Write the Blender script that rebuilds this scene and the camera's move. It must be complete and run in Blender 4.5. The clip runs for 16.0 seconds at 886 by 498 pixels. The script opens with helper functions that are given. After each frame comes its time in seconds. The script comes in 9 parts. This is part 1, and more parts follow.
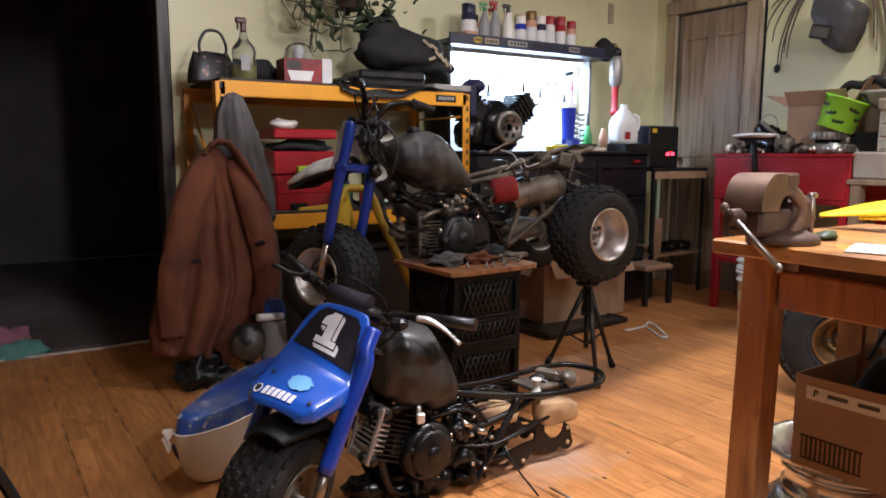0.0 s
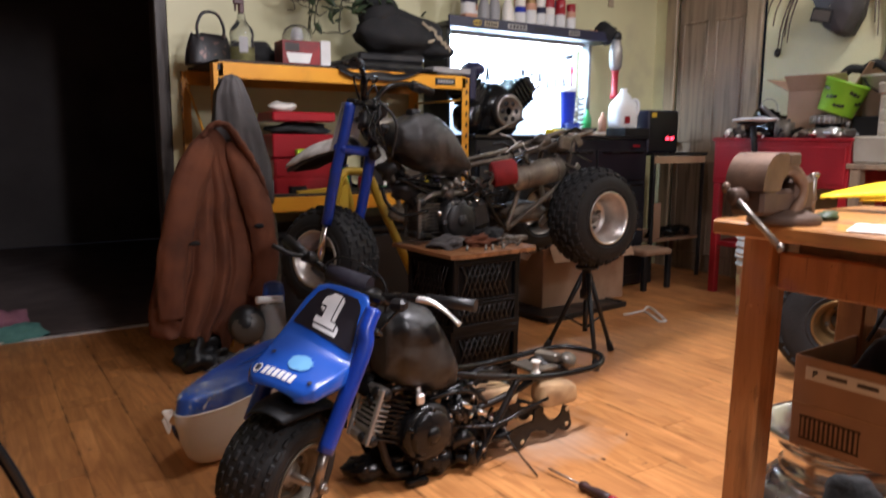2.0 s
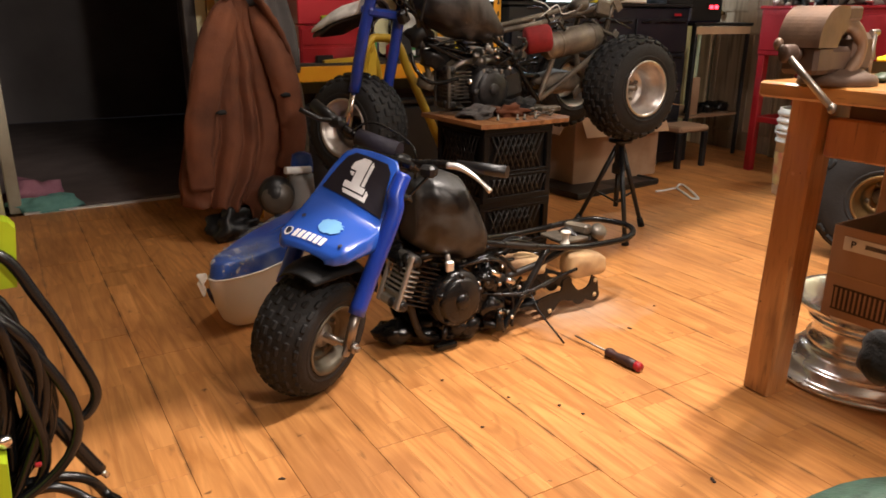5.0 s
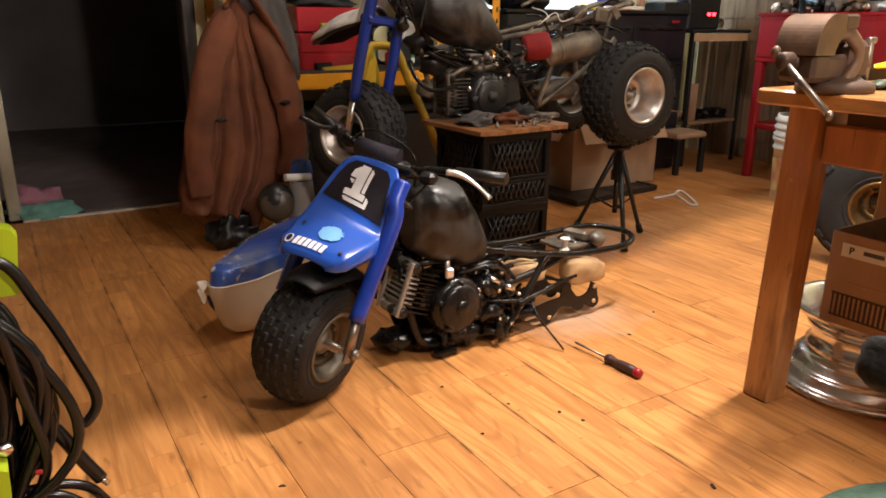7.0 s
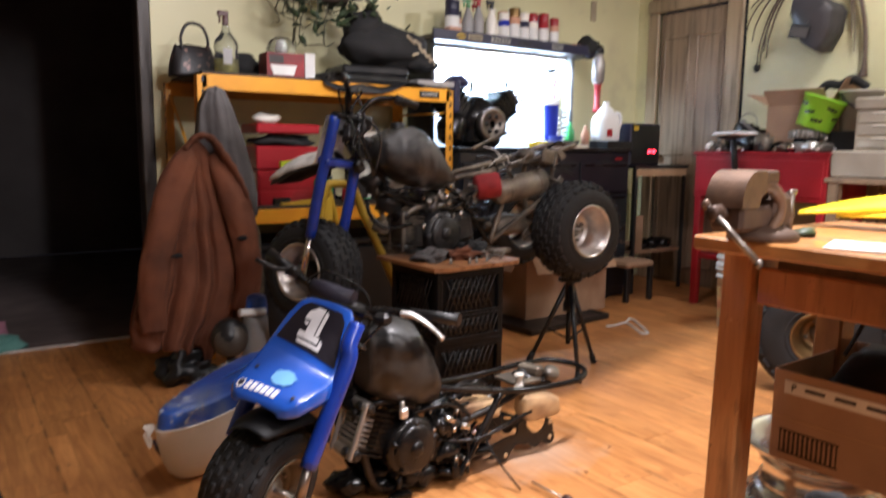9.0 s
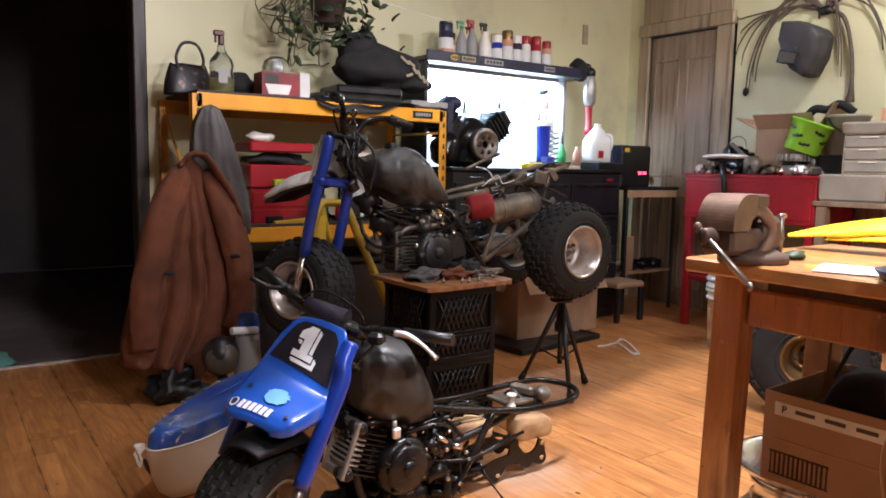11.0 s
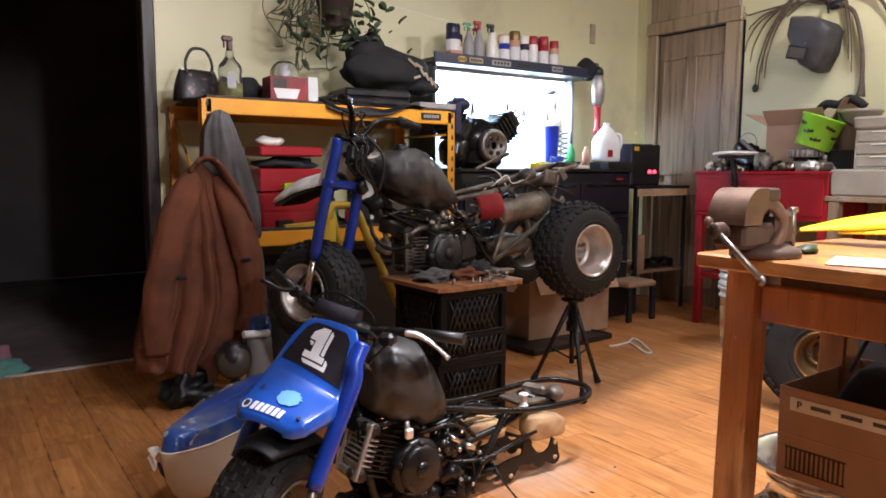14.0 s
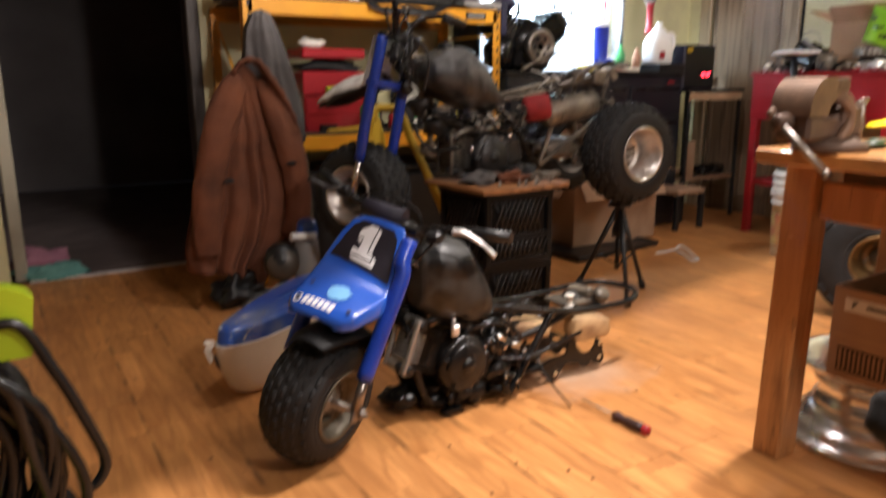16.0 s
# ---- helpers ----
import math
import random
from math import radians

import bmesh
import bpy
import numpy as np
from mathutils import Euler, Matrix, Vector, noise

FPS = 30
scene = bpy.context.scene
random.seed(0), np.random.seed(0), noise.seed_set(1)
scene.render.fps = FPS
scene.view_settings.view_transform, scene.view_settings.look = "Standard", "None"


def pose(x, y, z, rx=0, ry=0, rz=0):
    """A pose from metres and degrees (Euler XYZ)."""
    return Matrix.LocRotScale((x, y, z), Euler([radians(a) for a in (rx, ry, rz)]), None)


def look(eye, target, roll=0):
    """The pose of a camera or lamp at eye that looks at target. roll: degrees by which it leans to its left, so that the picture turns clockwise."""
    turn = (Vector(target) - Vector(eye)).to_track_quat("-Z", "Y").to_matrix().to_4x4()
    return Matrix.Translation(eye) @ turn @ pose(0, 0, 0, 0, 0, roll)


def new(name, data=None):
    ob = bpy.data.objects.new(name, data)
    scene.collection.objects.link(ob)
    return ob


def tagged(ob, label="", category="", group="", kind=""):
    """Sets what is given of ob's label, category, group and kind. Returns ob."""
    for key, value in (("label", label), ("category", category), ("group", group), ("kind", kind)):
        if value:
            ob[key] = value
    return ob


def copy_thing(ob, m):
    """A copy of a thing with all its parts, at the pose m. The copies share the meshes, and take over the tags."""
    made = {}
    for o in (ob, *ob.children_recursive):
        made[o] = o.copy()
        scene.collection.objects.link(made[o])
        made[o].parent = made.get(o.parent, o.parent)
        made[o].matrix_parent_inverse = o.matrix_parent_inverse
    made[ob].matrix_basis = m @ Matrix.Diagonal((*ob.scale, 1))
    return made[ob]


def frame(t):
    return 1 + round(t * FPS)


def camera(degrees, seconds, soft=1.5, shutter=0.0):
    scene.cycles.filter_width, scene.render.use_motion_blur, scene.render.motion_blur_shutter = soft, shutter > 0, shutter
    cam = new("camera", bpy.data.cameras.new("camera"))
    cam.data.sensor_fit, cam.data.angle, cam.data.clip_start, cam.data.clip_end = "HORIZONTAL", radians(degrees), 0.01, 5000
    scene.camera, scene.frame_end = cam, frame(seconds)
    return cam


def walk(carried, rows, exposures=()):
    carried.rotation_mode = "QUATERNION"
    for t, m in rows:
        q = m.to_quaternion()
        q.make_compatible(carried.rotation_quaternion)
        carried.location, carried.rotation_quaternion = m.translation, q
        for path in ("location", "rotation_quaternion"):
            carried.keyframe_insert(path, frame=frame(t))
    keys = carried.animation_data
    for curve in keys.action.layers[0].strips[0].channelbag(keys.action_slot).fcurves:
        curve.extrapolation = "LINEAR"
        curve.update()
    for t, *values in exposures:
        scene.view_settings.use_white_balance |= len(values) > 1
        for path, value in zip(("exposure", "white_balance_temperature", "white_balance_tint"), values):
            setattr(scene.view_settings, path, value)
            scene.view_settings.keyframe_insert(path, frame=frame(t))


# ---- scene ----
cam = camera(62.8, 16.0, soft=1.7, shutter=0.5)
PATH = [
    (0, (0.073, 0.07, 1.048), (1.157, 1.73, 0.782), 0.2),
    (0.5, (0.069, 0.071, 1.054), (1.174, 1.718, 0.795), 1.0),
    (1, (0.069, 0.07, 1.05), (1.169, 1.72, 0.797), 0.6),
    (1.5, (0.07, 0.073, 1.047), (1.176, 1.72, 0.791), 0.6),
    (2, (0.07, 0.075, 1.031), (1.156, 1.728, 0.729), 0.3),
    (2.5, (0.075, 0.099, 0.973), (1.011, 1.755, 0.353), -1.2),
    (3, (0.076, 0.095, 0.979), (1.045, 1.73, 0.356), -0.8),
    (3.5, (0.077, 0.098, 0.978), (1.045, 1.729, 0.345), -0.3),
    (4, (0.075, 0.094, 0.981), (1.058, 1.722, 0.361), 0.3),
    (6.5, (0.071, 0.096, 0.983), (1.057, 1.724, 0.37), 0.4),
    (7, (0.068, 0.092, 0.985), (1.058, 1.723, 0.385), 0.3),
    (7.5, (0.07, 0.092, 0.984), (1.059, 1.72, 0.374), 0.1),
    (8, (0.074, 0.091, 0.982), (1.067, 1.714, 0.366), 0.3),
    (8.5, (0.073, 0.092, 0.981), (1.06, 1.728, 0.39), -0.2),
    (9, (0.066, 0.07, 1.045), (1.191, 1.701, 0.77), 0.6),
    (9.5, (0.061, 0.059, 1.06), (1.224, 1.673, 0.852), 0.6),
    (12, (0.046, 0.068, 1.042), (1.184, 1.696, 0.809), 1.3),
    (12.5, (0.044, 0.065, 1.041), (1.179, 1.697, 0.82), 0.8),
    (13, (0.042, 0.065, 1.042), (1.161, 1.709, 0.826), 0.5),
    (13.5, (0.045, 0.067, 1.042), (1.172, 1.705, 0.826), 0.7),
    (14, (0.052, 0.064, 1.04), (1.178, 1.703, 0.825), 0.2),
    (14.5, (0.055, 0.067, 1.04), (1.171, 1.714, 0.831), -0.3),
    (15, (0.049, 0.058, 1.05), (1.191, 1.692, 0.886), -0.8),
    (15.5, (0.05, 0.064, 1.044), (1.172, 1.709, 0.851), 0.0),
    (16, (0.043, 0.081, 0.997), (1.053, 1.748, 0.546), -0.2),
]
walk(cam, [(t, look(eye, target, roll)) for t, eye, target, roll in PATH],
     exposures=[(0, 0.25, 5350, 17), (2.0, 0.25, 5350, 17), (2.5, 0.50, 5750, 15), (3.3, 0.57, 6150, 14), (8.4, 0.57, 6200, 14), (9.2, 0.55, 5350, 17), (15.6, 0.55, 5350, 17), (16, 0.48, 5900, 15)])

# ---- world and lamps ----
world = bpy.data.worlds.new("world")
scene.world = world
world.use_nodes = True
world.node_tree.nodes["Background"].inputs[0].default_value = (0.02, 0.02, 0.022, 1)
world.node_tree.nodes["Background"].inputs[1].default_value = 0.3
scene.view_settings.exposure = 0.0


def lamp(name, kind, where, watts, colour, size=0.1, size_y=None, target=None):
    data = bpy.data.lights.new(name, kind)
    data.energy, data.color = watts, colour
    if kind == "AREA":
        data.shape = "RECTANGLE" if size_y else "DISK"
        data.size = size
        if size_y:
            data.size_y = size_y
    else:
        data.shadow_soft_size = size
    ob = new(name, data)
    ob.matrix_world = look(where, target) if target else pose(*where)
    return tagged(ob, kind="structure")


lamp("trough_lamp_light", "AREA", (1.86, 1.175, 2.60, 0, 0, 11), 80, (1.0, 0.88, 0.74), 0.95, 0.025)
# next two: unseen fill lamps, added to brighten the raised trike and near floor
lamp("ceiling_fill_light", "POINT", (1.45, 2.15, 2.50), 30, (1.0, 0.89, 0.77), 0.08)
lamp("rear_fill_light", "POINT", (1.15, -1.00, 2.30), 120, (1.0, 0.88, 0.74), 0.10)
lamp("wall_lamp_light", "POINT", (4.10, 1.70, 2.60), 42, (1.0, 0.90, 0.77), 0.08)
lamp("workbench_tube_light", "AREA", (3.32, 4.08, 1.665), 50, (0.76, 0.94, 1.0), 1.08, 0.05, (3.32, 4.30, 1.28))

# ---- materials ----


def mat(name, a, b=None, rough=0.5, metal=0.0, scale=8.0, bump=0.0, bump_scale=60.0, grime=0.0, grime_col=(0.03, 0.025, 0.02), stretch=(1, 1, 1), coat=0.0, spec=0.5, rand=0.0):
    m = bpy.data.materials.new(name)
    m.use_nodes = True
    nt = m.node_tree
    n, l = nt.nodes, nt.links
    p = n["Principled BSDF"]
    p.inputs["Roughness"].default_value = rough
    p.inputs["Metallic"].default_value = metal
    p.inputs["Coat Weight"].default_value = coat
    p.inputs["Specular IOR Level"].default_value = spec
    b = b or tuple(c * 0.72 for c in a)
    tc = n.new("ShaderNodeTexCoord")
    mp = n.new("ShaderNodeMapping")
    mp.inputs["Scale"].default_value = stretch
    l.new(tc.outputs["Object"], mp.inputs["Vector"])
    t1 = n.new("ShaderNodeTexNoise")
    t1.inputs["Scale"].default_value, t1.inputs["Detail"].default_value = scale, 5
    l.new(mp.outputs[0], t1.inputs["Vector"])
    r1 = n.new("ShaderNodeValToRGB")
    r1.color_ramp.elements[0].position, r1.color_ramp.elements[1].position = 0.32, 0.68
    r1.color_ramp.elements[0].color, r1.color_ramp.elements[1].color = (*b, 1), (*a, 1)
    l.new(t1.outputs[0], r1.inputs[0])
    col = r1.outputs[0]
    if grime:
        t2 = n.new("ShaderNodeTexNoise")
        t2.inputs["Scale"].default_value, t2.inputs["Detail"].default_value = scale * 0.35 + 1.5, 8
        l.new(mp.outputs[0], t2.inputs["Vector"])
        r2 = n.new("ShaderNodeValToRGB")
        r2.color_ramp.elements[0].position, r2.color_ramp.elements[1].position = 0.62 - 0.3 * grime, 0.80 - 0.25 * grime
        l.new(t2.outputs[0], r2.inputs[0])
        mx = n.new("ShaderNodeMixRGB")
        mx.inputs[2].default_value = (*grime_col, 1)
        l.new(r2.outputs[0], mx.inputs[0])
        l.new(col, mx.inputs[1])
        col = mx.outputs[0]
        rr = n.new("ShaderNodeMapRange")
        rr.inputs[3].default_value, rr.inputs[4].default_value = rough, min(1, rough + 0.35)
        l.new(r2.outputs[0], rr.inputs[0])
        l.new(rr.outputs[0], p.inputs["Roughness"])
    if rand:
        oi = n.new("ShaderNodeObjectInfo")
        hs = n.new("ShaderNodeHueSaturation")
        mr = n.new("ShaderNodeMapRange")
        mr.inputs[3].default_value, mr.inputs[4].default_value = 1 - rand, 1 + rand
        l.new(oi.outputs["Random"], mr.inputs[0])
        l.new(mr.outputs[0], hs.inputs["Value"])
        l.new(col, hs.inputs["Color"])
        col = hs.outputs[0]
    l.new(col, p.inputs["Base Color"])
    if bump:
        t3 = n.new("ShaderNodeTexNoise")
        t3.inputs["Scale"].default_value, t3.inputs["Detail"].default_value = bump_scale, 4
        l.new(mp.outputs[0], t3.inputs["Vector"])
        bp = n.new("ShaderNodeBump")
        bp.inputs["Strength"].default_value, bp.inputs["Distance"].default_value = bump, 0.01
        l.new(t3.outputs[0], bp.inputs["Height"])
        l.new(bp.outputs[0], p.inputs["Normal"])
    return m


def glow(name, colour, strength):
    m = bpy.data.materials.new(name)
    m.use_nodes = True
    p = m.node_tree.nodes["Principled BSDF"]
    p.inputs["Base Color"].default_value = (*colour, 1)
    p.inputs["Emission Color"].default_value = (*colour, 1)
    p.inputs["Emission Strength"].default_value = strength
    return m


def clear(name, colour, rough=0.05, weight=0.9):
    m = mat(name, colour, rough=rough)
    p = m.node_tree.nodes["Principled BSDF"]
    p.inputs["Transmission Weight"].default_value = weight
    p.inputs["IOR"].default_value = 1.3
    return m


def wood_mat(name, a, b, rough, scale=3.0, stretch=(12, 1.2, 1), rand=0.12, coat=0.0):
    """Streaked wood, with the grain along the local axis of least stretch."""
    m = mat(name, a, b, rough=rough, scale=scale, bump=0.12, bump_scale=scale * 8, grime=0.35, grime_col=tuple(c * 0.55 for c in b), stretch=stretch, coat=coat, rand=rand)
    return m



def worn_wood(name, a, b, stretch, stain, scar):
    """Varnished wood with dark greasy stains, rubbed pale patches and short scratches."""
    m = wood_mat(name, a, b, 0.32, 2.5, stretch, 0.0, 0.25)
    nt = m.node_tree
    n, l = nt.nodes, nt.links
    p = n["Principled BSDF"]
    geo = n.new("ShaderNodeNewGeometry")
    col = p.inputs["Base Color"].links[0].from_socket
    for sc, st, lo, hi, detail, fac, colour in ((3.2, (1, 1, 1), 0.52, 0.74, 10, 0.65, stain), (16, stretch, 0.60, 0.70, 6, 0.45, stain), (7, (1, 1, 1), 0.62, 0.72, 10, 0.35, scar), (60, (1, 0.35, 0.35), 0.70, 0.74, 2, 0.6, scar), (45, (0.4, 1, 1), 0.71, 0.75, 3, 0.8, tuple(c * 0.5 for c in stain))):
        k = n.new("ShaderNodeMapping")
        k.inputs["Scale"].default_value = st
        l.new(geo.outputs["Position"], k.inputs["Vector"])
        t = n.new("ShaderNodeTexNoise")
        t.inputs["Scale"].default_value, t.inputs["Detail"].default_value = sc, detail
        l.new(k.outputs[0], t.inputs["Vector"])
        r = n.new("ShaderNodeValToRGB")
        r.color_ramp.elements[0].position, r.color_ramp.elements[1].position = lo, hi
        r.color_ramp.elements[1].color = (fac, fac, fac, 1)
        l.new(t.outputs[0], r.inputs[0])
        x = n.new("ShaderNodeMixRGB")
        x.inputs[2].default_value = (*colour, 1)
        l.new(r.outputs[0], x.inputs[0])
        l.new(col, x.inputs[1])
        col = x.outputs[0]
    l.new(col, p.inputs["Base Color"])
    return m


def plank_mat():
    """Printed laminate: three narrow strips to a plank with staggered ends, arched grain, flecks and worn dirty edges."""
    m = bpy.data.materials.new("laminate_plank")
    m.use_nodes = True
    nt = m.node_tree
    n, l = nt.nodes, nt.links
    p = n["Principled BSDF"]
    tc, oi, sep = n.new("ShaderNodeTexCoord"), n.new("ShaderNodeObjectInfo"), n.new("ShaderNodeSeparateXYZ")
    l.new(tc.outputs["Object"], sep.inputs[0])
    geo = n.new("ShaderNodeNewGeometry")

    def math_(op, a, b=None, c=None):
        k = n.new("ShaderNodeMath")
        k.operation = op
        for i, v in enumerate((a, b, c)):
            if v is None:
                continue
            if isinstance(v, (int, float)):
                k.inputs[i].default_value = v
            else:
                l.new(v, k.inputs[i])
        return k.outputs[0]

    def noise_of(vec, scale, detail, distort=0.0):
        k = n.new("ShaderNodeTexNoise")
        k.inputs["Scale"].default_value, k.inputs["Detail"].default_value, k.inputs["Distortion"].default_value = scale, detail, distort
        l.new(vec, k.inputs["Vector"])
        return k.outputs[0]

    def scaled(vec, sc):
        k = n.new("ShaderNodeMapping")
        k.inputs["Scale"].default_value = sc
        l.new(vec, k.inputs["Vector"])
        return k.outputs[0]

    def ramp(fac, a, b, ca=(0, 0, 0, 1), cb=(1, 1, 1, 1)):
        k = n.new("ShaderNodeValToRGB")
        k.color_ramp.elements[0].position, k.color_ramp.elements[1].position = a, b
        k.color_ramp.elements[0].color, k.color_ramp.elements[1].color = ca, cb
        l.new(fac, k.inputs[0])
        return k.outputs[0]

    def blend(fac, a, colour):
        k = n.new("ShaderNodeMixRGB")
        k.inputs[2].default_value = (*colour, 1)
        l.new(fac, k.inputs[0])
        l.new(a, k.inputs[1])
        return k.outputs[0]

    def white(v):
        k = n.new("ShaderNodeTexWhiteNoise")
        k.noise_dimensions = "1D"
        l.new(v, k.inputs["W"])
        return k.outputs[0]

    pos = math_("MULTIPLY_ADD", sep.outputs[0], 15.0, 1.5)
    strip = math_("FLOOR", pos)
    seed = math_("ADD", math_("MULTIPLY", oi.outputs["Random"], 37.0), math_("MULTIPLY", strip, 7.3))
    length = math_("MULTIPLY_ADD", sep.outputs[1], 2.1, math_("MULTIPLY", white(seed), 9.0))
    piece = math_("FLOOR", length)
    seed2 = math_("ADD", seed, math_("MULTIPLY", piece, 3.7))
    comb = n.new("ShaderNodeCombineXYZ")
    l.new(sep.outputs[0], comb.inputs[0])
    l.new(math_("ADD", sep.outputs[1], seed2), comb.inputs[1])
    l.new(seed2, comb.inputs[2])
    v = comb.outputs[0]
    grain = noise_of(scaled(v, (16, 1.3, 1)), 2.6, 7, 0.9)
    col = ramp(grain, 0.25, 0.75, (0.42, 0.168, 0.044, 1), (0.69, 0.325, 0.104, 1))
    hs = n.new("ShaderNodeHueSaturation")
    mr = n.new("ShaderNodeMapRange")
    mr.inputs[3].default_value, mr.inputs[4].default_value = 0.85, 1.10
    l.new(white(seed2), mr.inputs[0])
    l.new(mr.outputs[0], hs.inputs["Value"])
    l.new(col, hs.inputs["Color"])
    col = hs.outputs[0]
    # arched growth rings
    rings = math_("SINE", math_("MULTIPLY", noise_of(scaled(v, (5.5, 0.75, 1)), 1.0, 1.5, 0.3), 70.0))
    col = blend(math_("MULTIPLY", ramp(rings, 0.30, 1.0), 0.42), col, (0.33, 0.125, 0.034))
    # dark flecks
    col = blend(math_("MULTIPLY", ramp(noise_of(scaled(v, (26, 6, 1)), 1.4, 2), 0.69, 0.78), 0.55), col, (0.16, 0.062, 0.022))
    # lines between strips and at their ends
    fx = math_("ABSOLUTE", math_("SUBTRACT", math_("FRACT", pos), 0.5))
    fy = math_("ABSOLUTE", math_("SUBTRACT", math_("FRACT", length), 0.5))
    line = math_("MAXIMUM", math_("GREATER_THAN", fx, 0.486), math_("GREATER_THAN", fy, 0.4975))
    col = blend(math_("MULTIPLY", line, 0.28), col, (0.20, 0.085, 0.028))
    # worn, dirty plank edges in broken dashes
    edge = ramp(math_("ABSOLUTE", sep.outputs[0]), 0.0905, 0.0990)
    broken = ramp(noise_of(geo.outputs["Position"], 7.0, 6, 0.4), 0.49, 0.60)
    col = blend(math_("MULTIPLY", math_("MULTIPLY", edge, broken), 0.68), col, (0.085, 0.036, 0.016))
    # grubby scuffs over all
    sc = noise_of(geo.outputs["Position"], 2.3, 9)
    col = blend(math_("MULTIPLY", ramp(sc, 0.48, 0.76), 0.50), col, (0.26, 0.095, 0.032))
    chips = ramp(noise_of(scaled(geo.outputs["Position"], (20, 44, 1)), 1.0, 4), 0.700, 0.735)
    col = blend(math_("MULTIPLY", chips, 0.75), col, (0.10, 0.042, 0.018))
    # spilled pale powder
    off = n.new("ShaderNodeVectorMath")
    off.operation = "SUBTRACT"
    off.inputs[1].default_value = (1.69, 1.87, 0)
    l.new(geo.outputs["Position"], off.inputs[0])
    span = n.new("ShaderNodeVectorMath")
    span.operation = "LENGTH"
    l.new(scaled(off.outputs[0], (3.4, 4.4, 1)), span.inputs[0])
    reach = math_("MULTIPLY_ADD", noise_of(geo.outputs["Position"], 9.0, 6, 0.5), 1.5, math_("SUBTRACT", 0.25, span.outputs["Value"]))
    col = blend(math_("MULTIPLY", ramp(reach, 0.0, 1.0), 0.46), col, (0.56, 0.46, 0.37))
    l.new(col, p.inputs["Base Color"])
    rr = n.new("ShaderNodeMapRange")
    rr.inputs[3].default_value, rr.inputs[4].default_value = 0.32, 0.55
    l.new(sc, rr.inputs[0])
    l.new(rr.outputs[0], p.inputs["Roughness"])
    p.inputs["Specular IOR Level"].default_value = 0.35
    bp = n.new("ShaderNodeBump")
    bp.inputs["Strength"].default_value, bp.inputs["Distance"].default_value = 0.10, 0.004
    l.new(grain, bp.inputs["Height"])
    l.new(bp.outputs[0], p.inputs["Normal"])
    return m


def tank_mat(name, dark, dust, mud):
    """Moulded black plastic under smeared dust, with scratches and a few muddy runs."""
    m = mat(name, dark, rough=0.42, scale=5, bump=0.16, bump_scale=34)
    nt = m.node_tree
    n, l = nt.nodes, nt.links
    p = n["Principled BSDF"]
    geo = n.new("ShaderNodeNewGeometry")

    def mask(sc, stretch, lo, hi, detail, distort):
        k = n.new("ShaderNodeMapping")
        k.inputs["Scale"].default_value = stretch
        l.new(geo.outputs["Position"], k.inputs["Vector"])
        t = n.new("ShaderNodeTexNoise")
        t.inputs["Scale"].default_value, t.inputs["Detail"].default_value, t.inputs["Distortion"].default_value = sc, detail, distort
        l.new(k.outputs[0], t.inputs["Vector"])
        r = n.new("ShaderNodeValToRGB")
        r.color_ramp.elements[0].position, r.color_ramp.elements[1].position = lo, hi
        l.new(t.outputs[0], r.inputs[0])
        return r.outputs[0]

    col = p.inputs["Base Color"].links[0].from_socket
    haze = mask(8, (1, 1, 1), 0.46, 0.66, 12, 0.9)
    for fac, colour in ((haze, dust), (mask(30, (1, 1, 0.25), 0.66, 0.74, 4, 0.6), tuple(c * 1.5 for c in dust)), (mask(13, (1.0, 1.0, 0.7), 0.68, 0.78, 9, 0.4), mud)):
        x = n.new("ShaderNodeMixRGB")
        x.inputs[2].default_value = (*colour, 1)
        l.new(fac, x.inputs[0])
        l.new(col, x.inputs[1])
        col = x.outputs[0]
    l.new(col, p.inputs["Base Color"])
    rr = n.new("ShaderNodeMapRange")
    rr.inputs[3].default_value, rr.inputs[4].default_value = 0.30, 0.66
    l.new(haze, rr.inputs[0])
    l.new(rr.outputs[0], p.inputs["Roughness"])
    return m


M = {}
M["wall"] = mat("cream_wall_paint", (0.66, 0.625, 0.365), (0.59, 0.55, 0.31), rough=0.42, scale=1.6, bump=0.08, bump_scale=90, grime=0.15, grime_col=(0.45, 0.40, 0.26))
# a darker, greyer cream than the walls
M["dullcream"] = mat("dull_cream_paint", (0.36, 0.335, 0.25), (0.29, 0.27, 0.20), rough=0.5, scale=3, grime=0.25, grime_col=(0.20, 0.17, 0.12))
# unseen ceiling and walls: colours made up dark to weaken the bounced light
M["ceiling"] = mat("unseen_ceiling_buff", (0.25, 0.22, 0.175), rough=0.8, scale=2)
M["unseenwall"] = mat("unseen_wall_brown", (0.17, 0.128, 0.092), (0.13, 0.096, 0.068), rough=0.6, scale=3, stretch=(6, 6, 0.6))
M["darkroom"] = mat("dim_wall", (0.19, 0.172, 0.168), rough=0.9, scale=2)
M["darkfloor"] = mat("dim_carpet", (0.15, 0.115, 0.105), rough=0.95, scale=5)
M["darkwood"] = wood_mat("dark_stained_wood", (0.27, 0.192, 0.122), (0.20, 0.140, 0.088), 0.42, 3, (9, 9, 0.7), 0.05)
M["doorcasing"] = wood_mat("tan_casing_wood", (0.36, 0.27, 0.165), (0.28, 0.205, 0.120), 0.45, 3, (9, 9, 0.7), 0.05)
M["casing"] = wood_mat("dark_casing_wood", (0.050, 0.036, 0.026), (0.030, 0.021, 0.015), 0.45, 3, (9, 9, 0.7), 0.05)
M["plank"] = plank_mat()
M["joint"] = mat("floor_joint_dirt", (0.17, 0.08, 0.035), rough=0.9)
